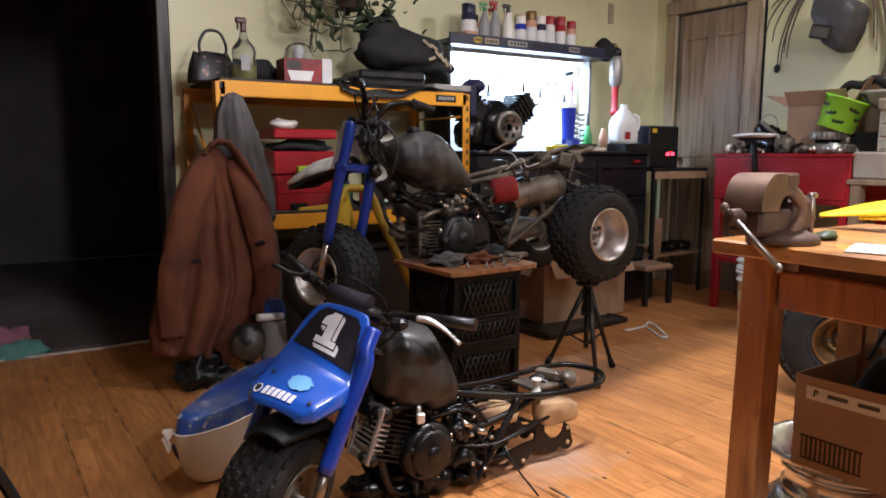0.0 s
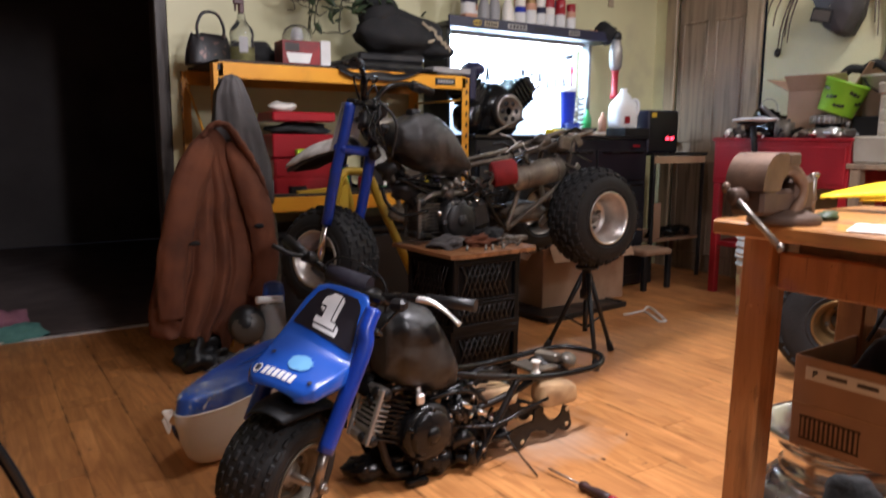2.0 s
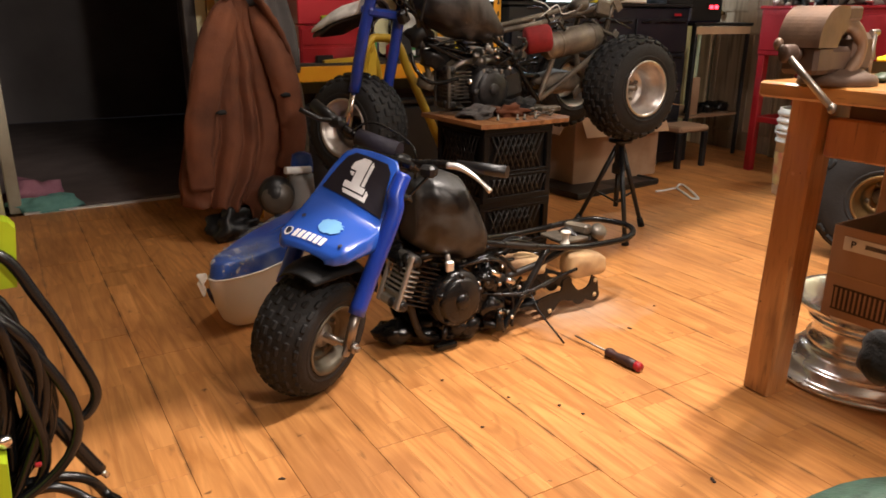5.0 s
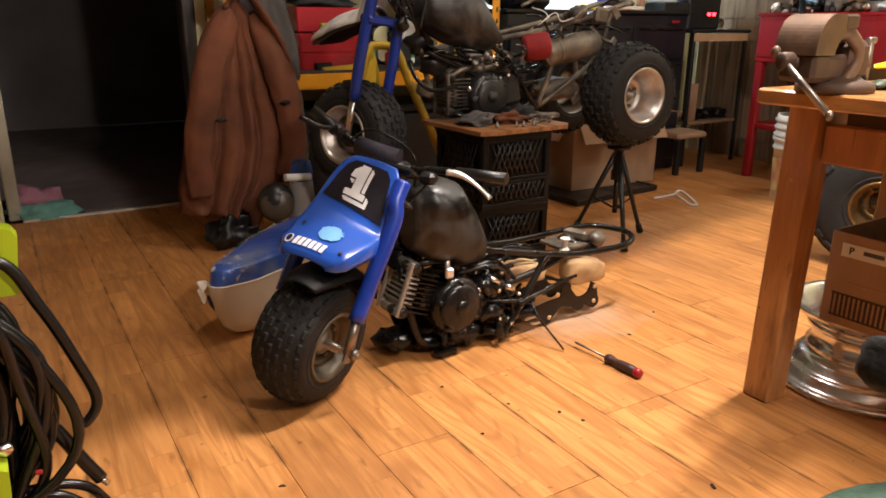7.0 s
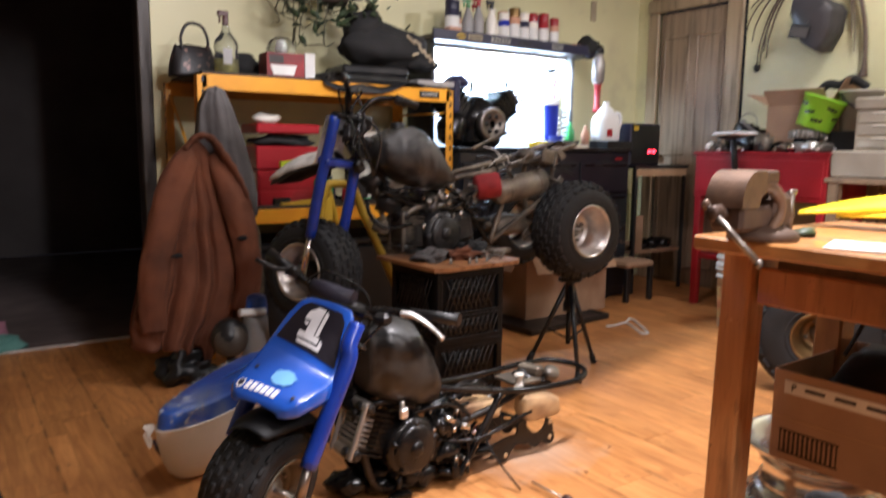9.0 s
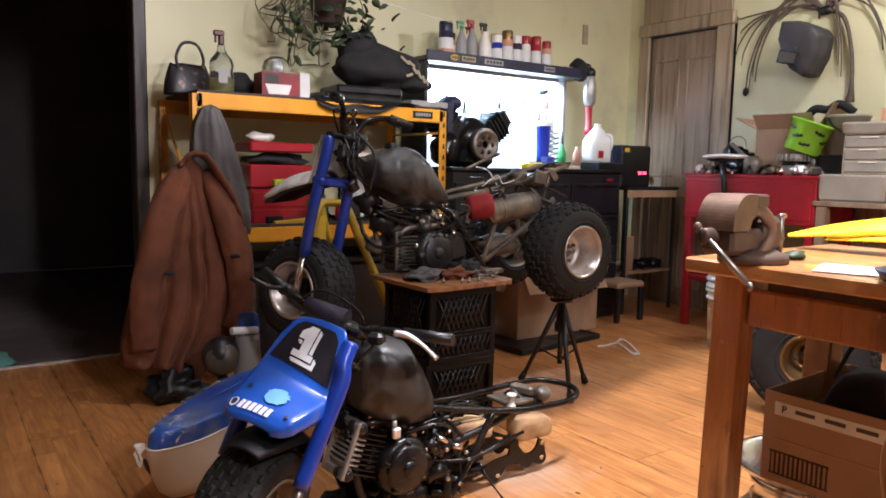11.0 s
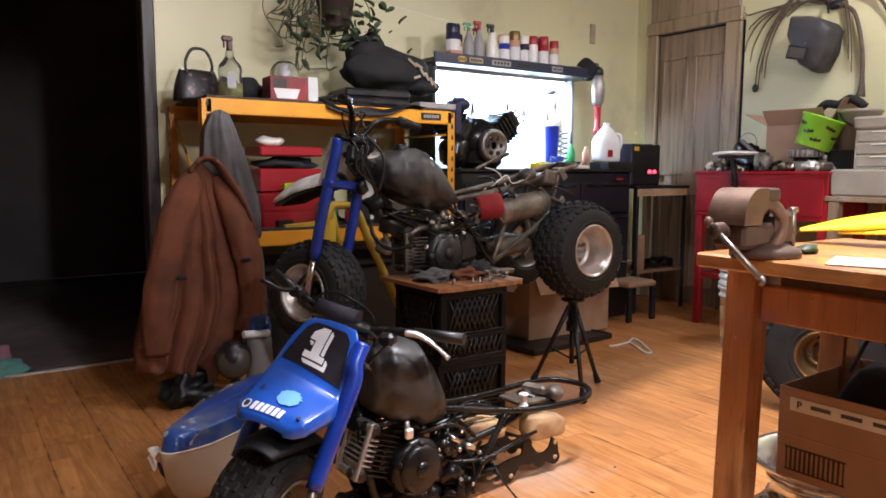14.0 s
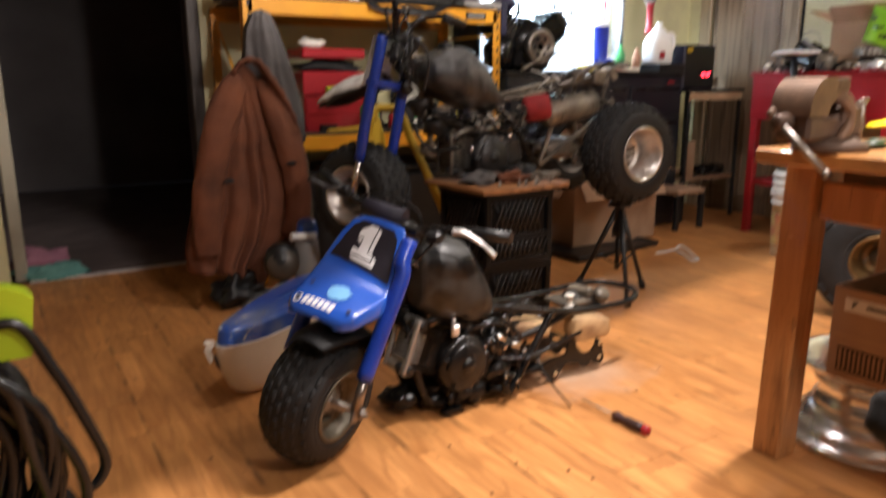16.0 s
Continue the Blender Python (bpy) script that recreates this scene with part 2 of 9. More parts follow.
M["bench"] = worn_wood("bench_top_wood", (0.58, 0.270, 0.072), (0.36, 0.150, 0.038), (7, 1.0, 7), (0.12, 0.050, 0.018), (0.66, 0.40, 0.17))
M["benchleg"] = worn_wood("bench_leg_wood", (0.50, 0.235, 0.075), (0.33, 0.140, 0.044), (8, 8, 0.9), (0.09, 0.038, 0.016), (0.55, 0.30, 0.13))
M["yellow"] = mat("yellow_paint", (0.78, 0.36, 0.012), (0.66, 0.28, 0.01), rough=0.38, scale=4, grime=0.25, grime_col=(0.20, 0.10, 0.02))
M["brightyellow"] = mat("bright_yellow_plastic", (0.92, 0.74, 0.01), (0.86, 0.66, 0.01), rough=0.28, scale=3, coat=0.3)
M["dullyellow"] = mat("worn_yellow_paint", (0.62, 0.42, 0.02), (0.45, 0.28, 0.02), rough=0.45, scale=6, grime=0.3)
M["blue"] = mat("gloss_blue_plastic", (0.022, 0.098, 0.50), (0.018, 0.080, 0.43), rough=0.24, scale=3, coat=0.5, grime=0.10, grime_col=(0.02, 0.05, 0.2), bump=0.02, bump_scale=30)
M["bluepaint"] = mat("blue_fork_paint", (0.010, 0.045, 0.36), (0.007, 0.03, 0.26), rough=0.30, scale=8, grime=0.18, grime_col=(0.01, 0.015, 0.06), coat=0.3)
M["bluescuff"] = mat("scuffed_blue_plastic", (0.015, 0.085, 0.42), (0.012, 0.060, 0.33), rough=0.28, scale=9, coat=0.3, grime=0.42, grime_col=(0.20, 0.23, 0.27), bump=0.06, bump_scale=40)
M["headalu"] = mat("pale_cast_aluminium", (0.42, 0.40, 0.37), (0.29, 0.27, 0.24), rough=0.45, metal=0.6, scale=10, grime=0.3, grime_col=(0.12, 0.10, 0.08))
M["palepatch"] = mat("pale_blue_scuff", (0.16, 0.40, 0.66), (0.13, 0.34, 0.62), rough=0.5, scale=20)
M["white"] = mat("white_plastic", (0.78, 0.74, 0.66), (0.70, 0.66, 0.58), rough=0.4, scale=5, grime=0.2, grime_col=(0.42, 0.38, 0.32))
M["fenderwhite"] = mat("chipped_white_plastic", (0.80, 0.80, 0.78), (0.66, 0.65, 0.62), rough=0.42, scale=14, grime=0.42, grime_col=(0.045, 0.04, 0.036))
M["sticker_white"] = mat("white_vinyl", (0.85, 0.85, 0.86), rough=0.45)
M["sticker_black"] = mat("black_vinyl", (0.014, 0.012, 0.018), rough=0.35)
M["rubber"] = mat("tyre_rubber", (0.0125, 0.0125, 0.013), (0.0075, 0.0075, 0.0075), rough=0.66, scale=14, bump=0.2, bump_scale=120, grime=0.26, grime_col=(0.026, 0.023, 0.020), spec=0.35)
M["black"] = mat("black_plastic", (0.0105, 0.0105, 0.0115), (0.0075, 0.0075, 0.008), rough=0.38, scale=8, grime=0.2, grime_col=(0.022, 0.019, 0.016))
M["crate"] = mat("black_crate_plastic", (0.0058, 0.0058, 0.0064), (0.0038, 0.0038, 0.0042), rough=0.46, scale=8, grime=0.2, grime_col=(0.012, 0.010, 0.009))
for nm_, lv_ in (("crate", 0.20), ("black", 0.45)):
    M[nm_].node_tree.nodes["Principled BSDF"].inputs["Specular IOR Level"].default_value = lv_
M["blackmetal"] = mat("black_frame_paint", (0.0080, 0.0075, 0.0075), (0.0050, 0.0047, 0.0045), rough=0.22, scale=14, grime=0.28, grime_col=(0.020, 0.015, 0.012), bump=0.14, bump_scale=70, spec=0.35)
M["dustyblack"] = mat("dusty_black_casting", (0.022, 0.0215, 0.022), (0.008, 0.0078, 0.0076), rough=0.40, scale=16, grime=0.45, grime_col=(0.010, 0.009, 0.008), bump=0.22, bump_scale=60)
M["greymetal"] = mat("dirty_cast_aluminium", (0.30, 0.28, 0.25), (0.17, 0.155, 0.135), rough=0.45, metal=0.85, scale=14, grime=0.45, grime_col=(0.06, 0.05, 0.04))
M["frame2"] = mat("grimy_grey_frame", (0.29, 0.240, 0.175), (0.060, 0.050, 0.040), rough=0.42, metal=0.3, scale=11, grime=0.52, grime_col=(0.028, 0.023, 0.018), bump=0.1, bump_scale=60)
M["alu"] = mat("bright_aluminium", (0.86, 0.84, 0.82), (0.76, 0.74, 0.72), rough=0.34, metal=0.75, scale=9, grime=0.2, grime_col=(0.35, 0.31, 0.27))
M["chrome"] = mat("chrome_steel", (0.78, 0.75, 0.72), (0.66, 0.62, 0.58), rough=0.2, metal=1.0, scale=9, grime=0.22, grime_col=(0.25, 0.2, 0.16))
M["steel"] = mat("worn_steel", (0.34, 0.31, 0.28), (0.22, 0.19, 0.165), rough=0.36, metal=0.9, scale=10, grime=0.3, grime_col=(0.12, 0.08, 0.05))
M["vise"] = mat("rusty_cast_iron", (0.125, 0.076, 0.052), (0.060, 0.038, 0.028), rough=0.52, metal=0.35, scale=7, bump=0.12, bump_scale=50, grime=0.4, grime_col=(0.07, 0.045, 0.03))
# a lighter brown than the rest of the vise
M["viseface"] = mat("lighter_brown_iron", (0.215, 0.128, 0.080), (0.100, 0.062, 0.042), rough=0.48, metal=0.35, scale=12, bump=0.1, bump_scale=60, grime=0.35, grime_col=(0.16, 0.09, 0.05))
M["tank2"] = tank_mat("dusty_grey_tank", (0.018, 0.018, 0.018), (0.088, 0.086, 0.082), (0.12, 0.11, 0.10))
M["tank"] = tank_mat("dusty_black_tank", (0.0065, 0.0065, 0.0068), (0.042, 0.040, 0.036), (0.20, 0.12, 0.06))
M["redfilter"] = mat("red_foam_filter", (0.26, 0.012, 0.012), (0.17, 0.008, 0.009), rough=0.85, scale=20, bump=0.3, bump_scale=150)
M["red"] = mat("red_tool_paint", (0.33, 0.012, 0.018), (0.26, 0.009, 0.014), rough=0.33, scale=4, grime=0.2, grime_col=(0.12, 0.01, 0.01))
M["kraft"] = mat("kraft_cardboard", (0.365, 0.232, 0.142), (0.30, 0.185, 0.110), rough=0.85, scale=6, bump=0.05, bump_scale=200, grime=0.15, grime_col=(0.22, 0.12, 0.06))
M["kraft_in"] = mat("cardboard_edge", (0.46, 0.29, 0.16), rough=0.85, scale=6)
M["brownjacket"] = mat("brown_duck_canvas", (0.19, 0.060, 0.022), (0.10, 0.032, 0.013), rough=0.85, scale=5, bump=0.25, bump_scale=160, grime=0.3, grime_col=(0.06, 0.025, 0.014))
M["greycloth"] = mat("grey_fleece", (0.105, 0.095, 0.092), (0.07, 0.064, 0.062), rough=0.95, scale=9, bump=0.3, bump_scale=200)
M["camo"] = mat("camouflage_cloth", (0.13, 0.10, 0.055), (0.02, 0.022, 0.014), rough=0.9, scale=22, bump=0.2, bump_scale=160)
M["blackcloth"] = mat("black_fabric", (0.016, 0.015, 0.015), (0.009, 0.009, 0.009), rough=0.9, scale=12, bump=0.3, bump_scale=140)
M["cable"] = mat("black_cable", (0.008, 0.008, 0.0085), rough=0.26, scale=6)
M["lime"] = mat("lime_plastic", (0.46, 0.62, 0.015), (0.38, 0.52, 0.012), rough=0.4, scale=6)
M["limepail"] = mat("lime_green_pail", (0.30, 0.66, 0.02), (0.25, 0.58, 0.015), rough=0.35, scale=4)
M["greenseat"] = mat("green_vinyl", (0.045, 0.105, 0.07), (0.022, 0.055, 0.036), rough=0.5, scale=60, bump=0.3, bump_scale=180)
M["pegboard"] = mat("white_pegboard", (0.82, 0.83, 0.84), rough=0.5, scale=3)
M["translucent"] = mat("milky_plastic", (0.85, 0.86, 0.86), (0.78, 0.80, 0.80), rough=0.35, scale=4)
M["cyanplastic"] = mat("blue_plastic_cup", (0.02, 0.035, 0.38), (0.015, 0.03, 0.30), rough=0.35, scale=5)
M["greyplastic"] = mat("grey_bin_plastic", (0.33, 0.32, 0.31), rough=0.5, scale=4, grime=0.15)
M["clearplastic"] = clear("clear_plastic", (0.93, 0.96, 0.98), 0.04, 0.97)
M["leaf"] = mat("dull_green_leaf", (0.042, 0.066, 0.024), (0.020, 0.034, 0.014), rough=0.5, scale=12)
M["vine"] = mat("dry_vine", (0.105, 0.095, 0.055), (0.06, 0.06, 0.03), rough=0.8, scale=20)
M["pot"] = mat("brown_clay_pot", (0.060, 0.040, 0.030), rough=0.6, scale=6)
M["straw"] = mat("brown_wire_strand", (0.11, 0.075, 0.05), (0.07, 0.046, 0.03), rough=0.7, scale=14)
M["pink"] = mat("pink_cloth", (0.42, 0.20, 0.26), (0.32, 0.14, 0.20), rough=0.95, scale=18, bump=0.3, bump_scale=120)
M["teal"] = mat("teal_cloth", (0.16, 0.36, 0.32), (0.10, 0.26, 0.23), rough=0.95, scale=18, bump=0.3, bump_scale=120)
M["purple"] = mat("slate_foam_pad", (0.035, 0.032, 0.055), (0.022, 0.02, 0.036), rough=0.6, scale=9, bump=0.15, bump_scale=90)
M["dullrim"] = mat("dull_grimy_rim", (0.17, 0.145, 0.10), (0.06, 0.05, 0.036), rough=0.42, metal=0.5, scale=12, grime=0.4, grime_col=(0.03, 0.024, 0.018))
M["brass"] = mat("tarnished_brass", (0.26, 0.16, 0.06), (0.14, 0.085, 0.035), rough=0.4, metal=0.8, scale=10, grime=0.3)
M["tan"] = mat("tan_seat_pad", (0.40, 0.33, 0.22), rough=0.8, scale=8)
M["tube_glow"] = glow("fluorescent_tube", (0.86, 0.94, 1.0), 22.0)
M["led_glow"] = glow("red_display_digit", (1.0, 0.02, 0.03), 9.0)
M["navy"] = mat("navy_case", (0.018, 0.018, 0.05), rough=0.4, scale=5)
M["paper"] = mat("white_paper", (0.80, 0.79, 0.76), rough=0.7, scale=5)
M["green"] = mat("green_bottle", (0.05, 0.30, 0.08), rough=0.35, scale=5)
M["darkprint"] = mat("dark_brown_print", (0.05, 0.025, 0.015), rough=0.8, scale=20)
M["labelprint"] = mat("printed_label", (0.62, 0.55, 0.20), (0.50, 0.12, 0.08), rough=0.5, scale=14)
M["rackboard"] = mat("dark_rack_board", (0.055, 0.042, 0.03), (0.035, 0.026, 0.02), rough=0.8, scale=6)
M["floralblack"] = mat("black_floral_print", (0.36, 0.19, 0.15), (0.012, 0.010, 0.011), rough=0.45, scale=26)
M["floralblack"].node_tree.nodes["Color Ramp"].color_ramp.elements[0].position = 0.58
M["floralblack"].node_tree.nodes["Color Ramp"].color_ramp.elements[1].position = 0.74
M["film"] = mat("glint_streaked_film", (0.80, 0.84, 0.88), rough=0.16, scale=20, bump=0.5, bump_scale=70)
# pale opaque streaks in the alpha stand in for highlights along the creases
n_, l_ = M["film"].node_tree.nodes, M["film"].node_tree.links
t_, r_, g_ = n_.new("ShaderNodeTexNoise"), n_.new("ShaderNodeValToRGB"), n_.new("ShaderNodeNewGeometry")
t_.inputs["Scale"].default_value, t_.inputs["Detail"].default_value, t_.inputs["Distortion"].default_value = 32, 3, 1.5
r_.color_ramp.elements[0].position, r_.color_ramp.elements[1].position = 0.54, 0.66
r_.color_ramp.elements[0].color, r_.color_ramp.elements[1].color = (0.03, 0.03, 0.03, 1), (0.5, 0.5, 0.5, 1)
l_.new(g_.outputs["Position"], t_.inputs["Vector"])
l_.new(t_.outputs[0], r_.inputs[0])
l_.new(r_.outputs[0], n_["Principled BSDF"].inputs["Alpha"])
M["yellowfluid"] = clear("yellow_fluid", (0.75, 0.68, 0.22), 0.05, 0.6)
M["darkredplastic"] = mat("dark_red_plastic", (0.075, 0.018, 0.014), rough=0.4, scale=5)
M["driverhandle"] = mat("grimy_dark_red_grip", (0.070, 0.022, 0.018), (0.025, 0.012, 0.011), rough=0.5, scale=30, grime=0.3)
M["wheelsteel"] = mat("plated_wheel_steel", (0.72, 0.69, 0.66), (0.50, 0.47, 0.44), rough=0.30, metal=0.95, scale=9, grime=0.3, grime_col=(0.24, 0.20, 0.17), bump=0.04, bump_scale=40)
M["cloudybeige"] = mat("cloudy_beige_plastic", (0.33, 0.295, 0.235), (0.26, 0.23, 0.18), rough=0.38, scale=6, grime=0.25, grime_col=(0.18, 0.15, 0.11))
M["agedcream"] = mat("aged_cream_plastic", (0.55, 0.48, 0.37), (0.47, 0.40, 0.30), rough=0.42, scale=5)
M["satinrim"] = mat("satin_steel_rim", (0.80, 0.80, 0.82), (0.64, 0.64, 0.65), rough=0.22, metal=0.95, scale=10, grime=0.3, grime_col=(0.30, 0.27, 0.24), bump=0.05, bump_scale=40)
M["redcarton"] = mat("red_printed_carton", (0.30, 0.018, 0.018), (0.10, 0.02, 0.02), rough=0.55, scale=9)
M["smokeglass"] = mat("dusty_smoked_glass", (0.085, 0.068, 0.052), rough=0.38, scale=6)
M["bronze"] = mat("bronze_pulley", (0.27, 0.24, 0.21), (0.17, 0.15, 0.13), rough=0.4, metal=0.8, scale=9, grime=0.2)
M["helmetgrey"] = mat("dark_grey_helmet", (0.052, 0.047, 0.050), (0.034, 0.031, 0.033), rough=0.5, scale=5, grime=0.2)
M["beige"] = mat("pale_beige_casting", (0.60, 0.42, 0.22), (0.50, 0.32, 0.15), rough=0.6, scale=9, grime=0.35, grime_col=(0.20, 0.10, 0.05))
M["blackdrawer"] = mat("blue_black_enamel", (0.0085, 0.0105, 0.017), (0.006, 0.0075, 0.012), rough=0.33, scale=4, grime=0.15, grime_col=(0.02, 0.02, 0.022))
M["stickerpeach"] = mat("peach_carton", (0.60, 0.32, 0.20), rough=0.7, scale=5)

# ---- mesh helpers ----


class Mesh:
    """A bmesh that grows by boxes, tubes and turned shapes."""

    def __init__(self):
        self.bm = bmesh.new()

    def add(self, verts, faces, smooth=False, m=None):
        vs = [self.bm.verts.new(m @ Vector(v) if m else v) for v in verts]
        for f in faces:
            try:
                fc = self.bm.faces.new([vs[i] for i in f])
                fc.smooth = smooth
            except ValueError:
                pass
        return self

    def box(self, c, size, m=None, bevel=0.0, top=1.0):
        """A box centred at c; top: the scale of its upper face; bevelled corners where bevel is given."""
        x, y, z = (s / 2 for s in size)
        b = min(bevel, x * 0.9, y * 0.9, z * 0.9)
        t = Matrix.Translation(c)
        mm = m @ t if m else t
        if b <= 0:
            v = [(-x, -y, -z), (x, -y, -z), (x, y, -z), (-x, y, -z), (-x * top, -y * top, z), (x * top, -y * top, z), (x * top, y * top, z), (-x * top, y * top, z)]
            return self.add(v, [(3, 2, 1, 0), (4, 5, 6, 7), (0, 1, 5, 4), (1, 2, 6, 5), (2, 3, 7, 6), (3, 0, 4, 7)], False, mm)
        rings = []
        v = []
        for zz, inset in ((-z, b), (-z + b, 0), (z - b, 0), (z, b)):
            k = top if zz > 0 else 1
            ax, ay = x * k - inset, y * k - inset
            cc = b * 0.999 if inset == 0 else b * 0.4
            rings.append(len(v))
            for sx, sy, fl in ((-1, -1, 0), (1, -1, 1), (1, 1, 0), (-1, 1, 1)):
                p = [(sx * ax, sy * (ay - cc), zz), (sx * (ax - cc), sy * ay, zz)]
                v += p[::-1] if fl else p
        f = [tuple(range(7, -1, -1)), tuple(range(24, 32))]
        for r in range(3):
            for i in range(8):
                j = (i + 1) % 8
                f.append((r * 8 + i, r * 8 + j, r * 8 + 8 + j, r * 8 + 8 + i))
        return self.add(v, f, False, mm)

    def tube(self, pts, r, seg=10, closed=False, caps=True, flat=1.0):
        """A round bar along pts; r a number or one for each point; flat squashes it."""
        pts = [Vector(p) for p in pts]
        n = len(pts)
        rs = r if isinstance(r, (list, tuple)) else [r] * n
        tang = []
        for i in range(n):
            a = pts[(i - 1) % n] if closed else pts[max(i - 1, 0)]
            b = pts[(i + 1) % n] if closed else pts[min(i + 1, n - 1)]
            tang.append((b - a).normalized())
        up = Vector((0, 0, 1)) if abs(tang[0].z) < 0.9 else Vector((1, 0, 0))
        u = tang[0].cross(up).normalized()
        v, f = [], []
        for i in range(n):
            u = (u - tang[i] * u.dot(tang[i])).normalized()
            w = tang[i].cross(u)
            for k in range(seg):
                a = 2 * math.pi * k / seg
                v.append(pts[i] + (u * math.cos(a) + w * math.sin(a) * flat) * rs[i])
        for i in range(n if closed else n - 1):
            j = (i + 1) % n
            for k in range(seg):
                q = (k + 1) % seg
                f.append((i * seg + k, i * seg + q, j * seg + q, j * seg + k))
        if caps and not closed:
            f.append(tuple(range(seg - 1, -1, -1)))
            f.append(tuple(range((n - 1) * seg, n * seg)))
        self.add(v, f, True)
        for fc in self.bm.faces:
            if len(fc.verts) > 4:
                fc.smooth = False
        return self

    def bar(self, a, b, r, seg=10, r2=None):
        return self.tube([a, b], [r, r2 if r2 is not None else r], seg)

    def turn(self, prof, m=None, seg=28, cap=False):
        """A turned shape about the local z axis; prof: (radius, height) pairs."""
        v, f = [], []
        for r, z in prof:
            for k in range(seg):
                a = 2 * math.pi * k / seg
                v.append((r * math.cos(a), r * math.sin(a), z))
        for i in range(len(prof) - 1):
            for k in range(seg):
                q = (k + 1) % seg
                f.append((i * seg + k, i * seg + q, (i + 1) * seg + q, (i + 1) * seg + k))
        if cap:
            f.append(tuple(range(seg - 1, -1, -1)))
            f.append(tuple(range((len(prof) - 1) * seg, len(prof) * seg)))
        self.add(v, f, True, m)
        for fc in self.bm.faces:
            if len(fc.verts) > 4:
                fc.smooth = False
        return self

    def grid(self, fn, nu, nv, closed_u=False, m=None, smooth=True, cap=False):
        v = [fn(i / (nu if closed_u else nu - 1), j / (nv - 1)) for j in range(nv) for i in range(nu)]
        f = []
        for j in range(nv - 1):
            for i in range(nu if closed_u else nu - 1):
                q = (i + 1) % nu
                f.append((j * nu + i, j * nu + q, j * nu + nu + q, j * nu + nu + i))
        if cap and closed_u:
            f.append(tuple(range(nu - 1, -1, -1)))
            f.append(tuple(range((nv - 1) * nu, nv * nu)))
        return self.add(v, f, smooth, m)

    def prism(self, poly, h, m=None, smooth=False):
        """A flat plate: the outline poly in local x and y, from z = 0 to h."""
        n = len(poly)
        v = [(x, y, 0) for x, y in poly] + [(x, y, h) for x, y in poly]
        f = [tuple(range(n - 1, -1, -1)), tuple(range(n, 2 * n))] + [(i, (i + 1) % n, n + (i + 1) % n, n + i) for i in range(n)]
        return self.add(v, f, smooth, m)

    def ball(self, c, r, seg=16, rings=10, m=None, lump=0.0, seed=0):
        rx, ry, rz = r if isinstance(r, (list, tuple)) else (r, r, r)

        def fn(u, v):
            a, b = 2 * math.pi * u, math.pi * (v * 0.998 + 0.001)
            d = Vector((math.cos(a) * math.sin(b), math.sin(a) * math.sin(b), -math.cos(b)))
            k = 1 + lump * noise.noise(d * 1.7 + Vector((seed, seed * 2.3, 0)))
            return (c[0] + rx * d.x * k, c[1] + ry * d.y * k, c[2] + rz * d.z * k)
        return self.grid(fn, seg, rings, True, m, True, True)

    def done(self, name, thick=0.0):
        bmesh.ops.recalc_face_normals(self.bm, faces=self.bm.faces)
        if thick:
            bmesh.ops.solidify(self.bm, geom=self.bm.faces[:], thickness=thick)
        me = bpy.data.meshes.new(name)
        self.bm.to_mesh(me)
        self.bm.free()
        return me


def part(name, mesh, material, parent=None, label="", thick=0.0):
    ob = new(name, mesh.done(name, thick))
    ob.data.materials.append(M[material] if isinstance(material, str) else material)
    if parent:
        ob.parent = parent
    if label:
        ob["label"] = label
    return ob


def thing(name, label, category, m=None, group=""):
    ob = new(name)
    ob.empty_display_size = 0.05
    ob.matrix_world = m or Matrix()
    return tagged(ob, label, category, group)


def solid(name, mesh, material, label, category, m=None, group="", kind="", thick=0.0):
    ob = part(name, mesh, material, None, "", thick)
    if m:
        ob.matrix_world = m
    return tagged(ob, label, category, group, kind)


def setting(name, mesh, material, label=""):
    return tagged(part(name, mesh, material), label, "", "", "structure")


def frame_of(o, x, z):
    """A pose at o with local x and z axes along the given ways."""
    x, z = Vector(x).normalized(), Vector(z).normalized()
    y = z.cross(x).normalized()
    x = y.cross(z)
    r = Matrix((x, y, z)).transposed().to_4x4()
    return Matrix.Translation(o) @ r


def curve_pts(ctrl, n=24):
    """Points along a smooth line through ctrl (Catmull-Rom)."""
    c = [Vector(p) for p in ctrl]
    c = [c[0] * 2 - c[1]] + c + [c[-1] * 2 - c[-2]]
    out = []
    for i in range(1, len(c) - 2):
        for k in range(n):
            t = k / n
            a, b, d, e = c[i - 1], c[i], c[i + 1], c[i + 2]
            out.append(0.5 * (2 * b + (d - a) * t + (2 * a - 5 * b + 4 * d - e) * t * t + (3 * b - a - 3 * d + e) * t ** 3))
    out.append(c[-2])
    return out


def letters(name, text, size, m, material, parent, depth=0.0015, bold=0.0):
    cu = bpy.data.curves.new(name, "FONT")
    cu.body, cu.size, cu.extrude, cu.align_x, cu.align_y, cu.offset = text, size, depth, "CENTER", "CENTER", bold
    ob = new(name, cu)
    dg = bpy.context.evaluated_depsgraph_get()
    me = bpy.data.meshes.new_from_object(ob.evaluated_get(dg))
    bpy.data.objects.remove(ob)
    me.transform(m)
    ob = new(name, me)
    ob.data.materials.clear()
    ob.data.materials.append(M[material])
    ob.parent = parent
    return ob


# ---- the room ----
BACK, SIDE, TOP = 4.23, 4.86, 2.75

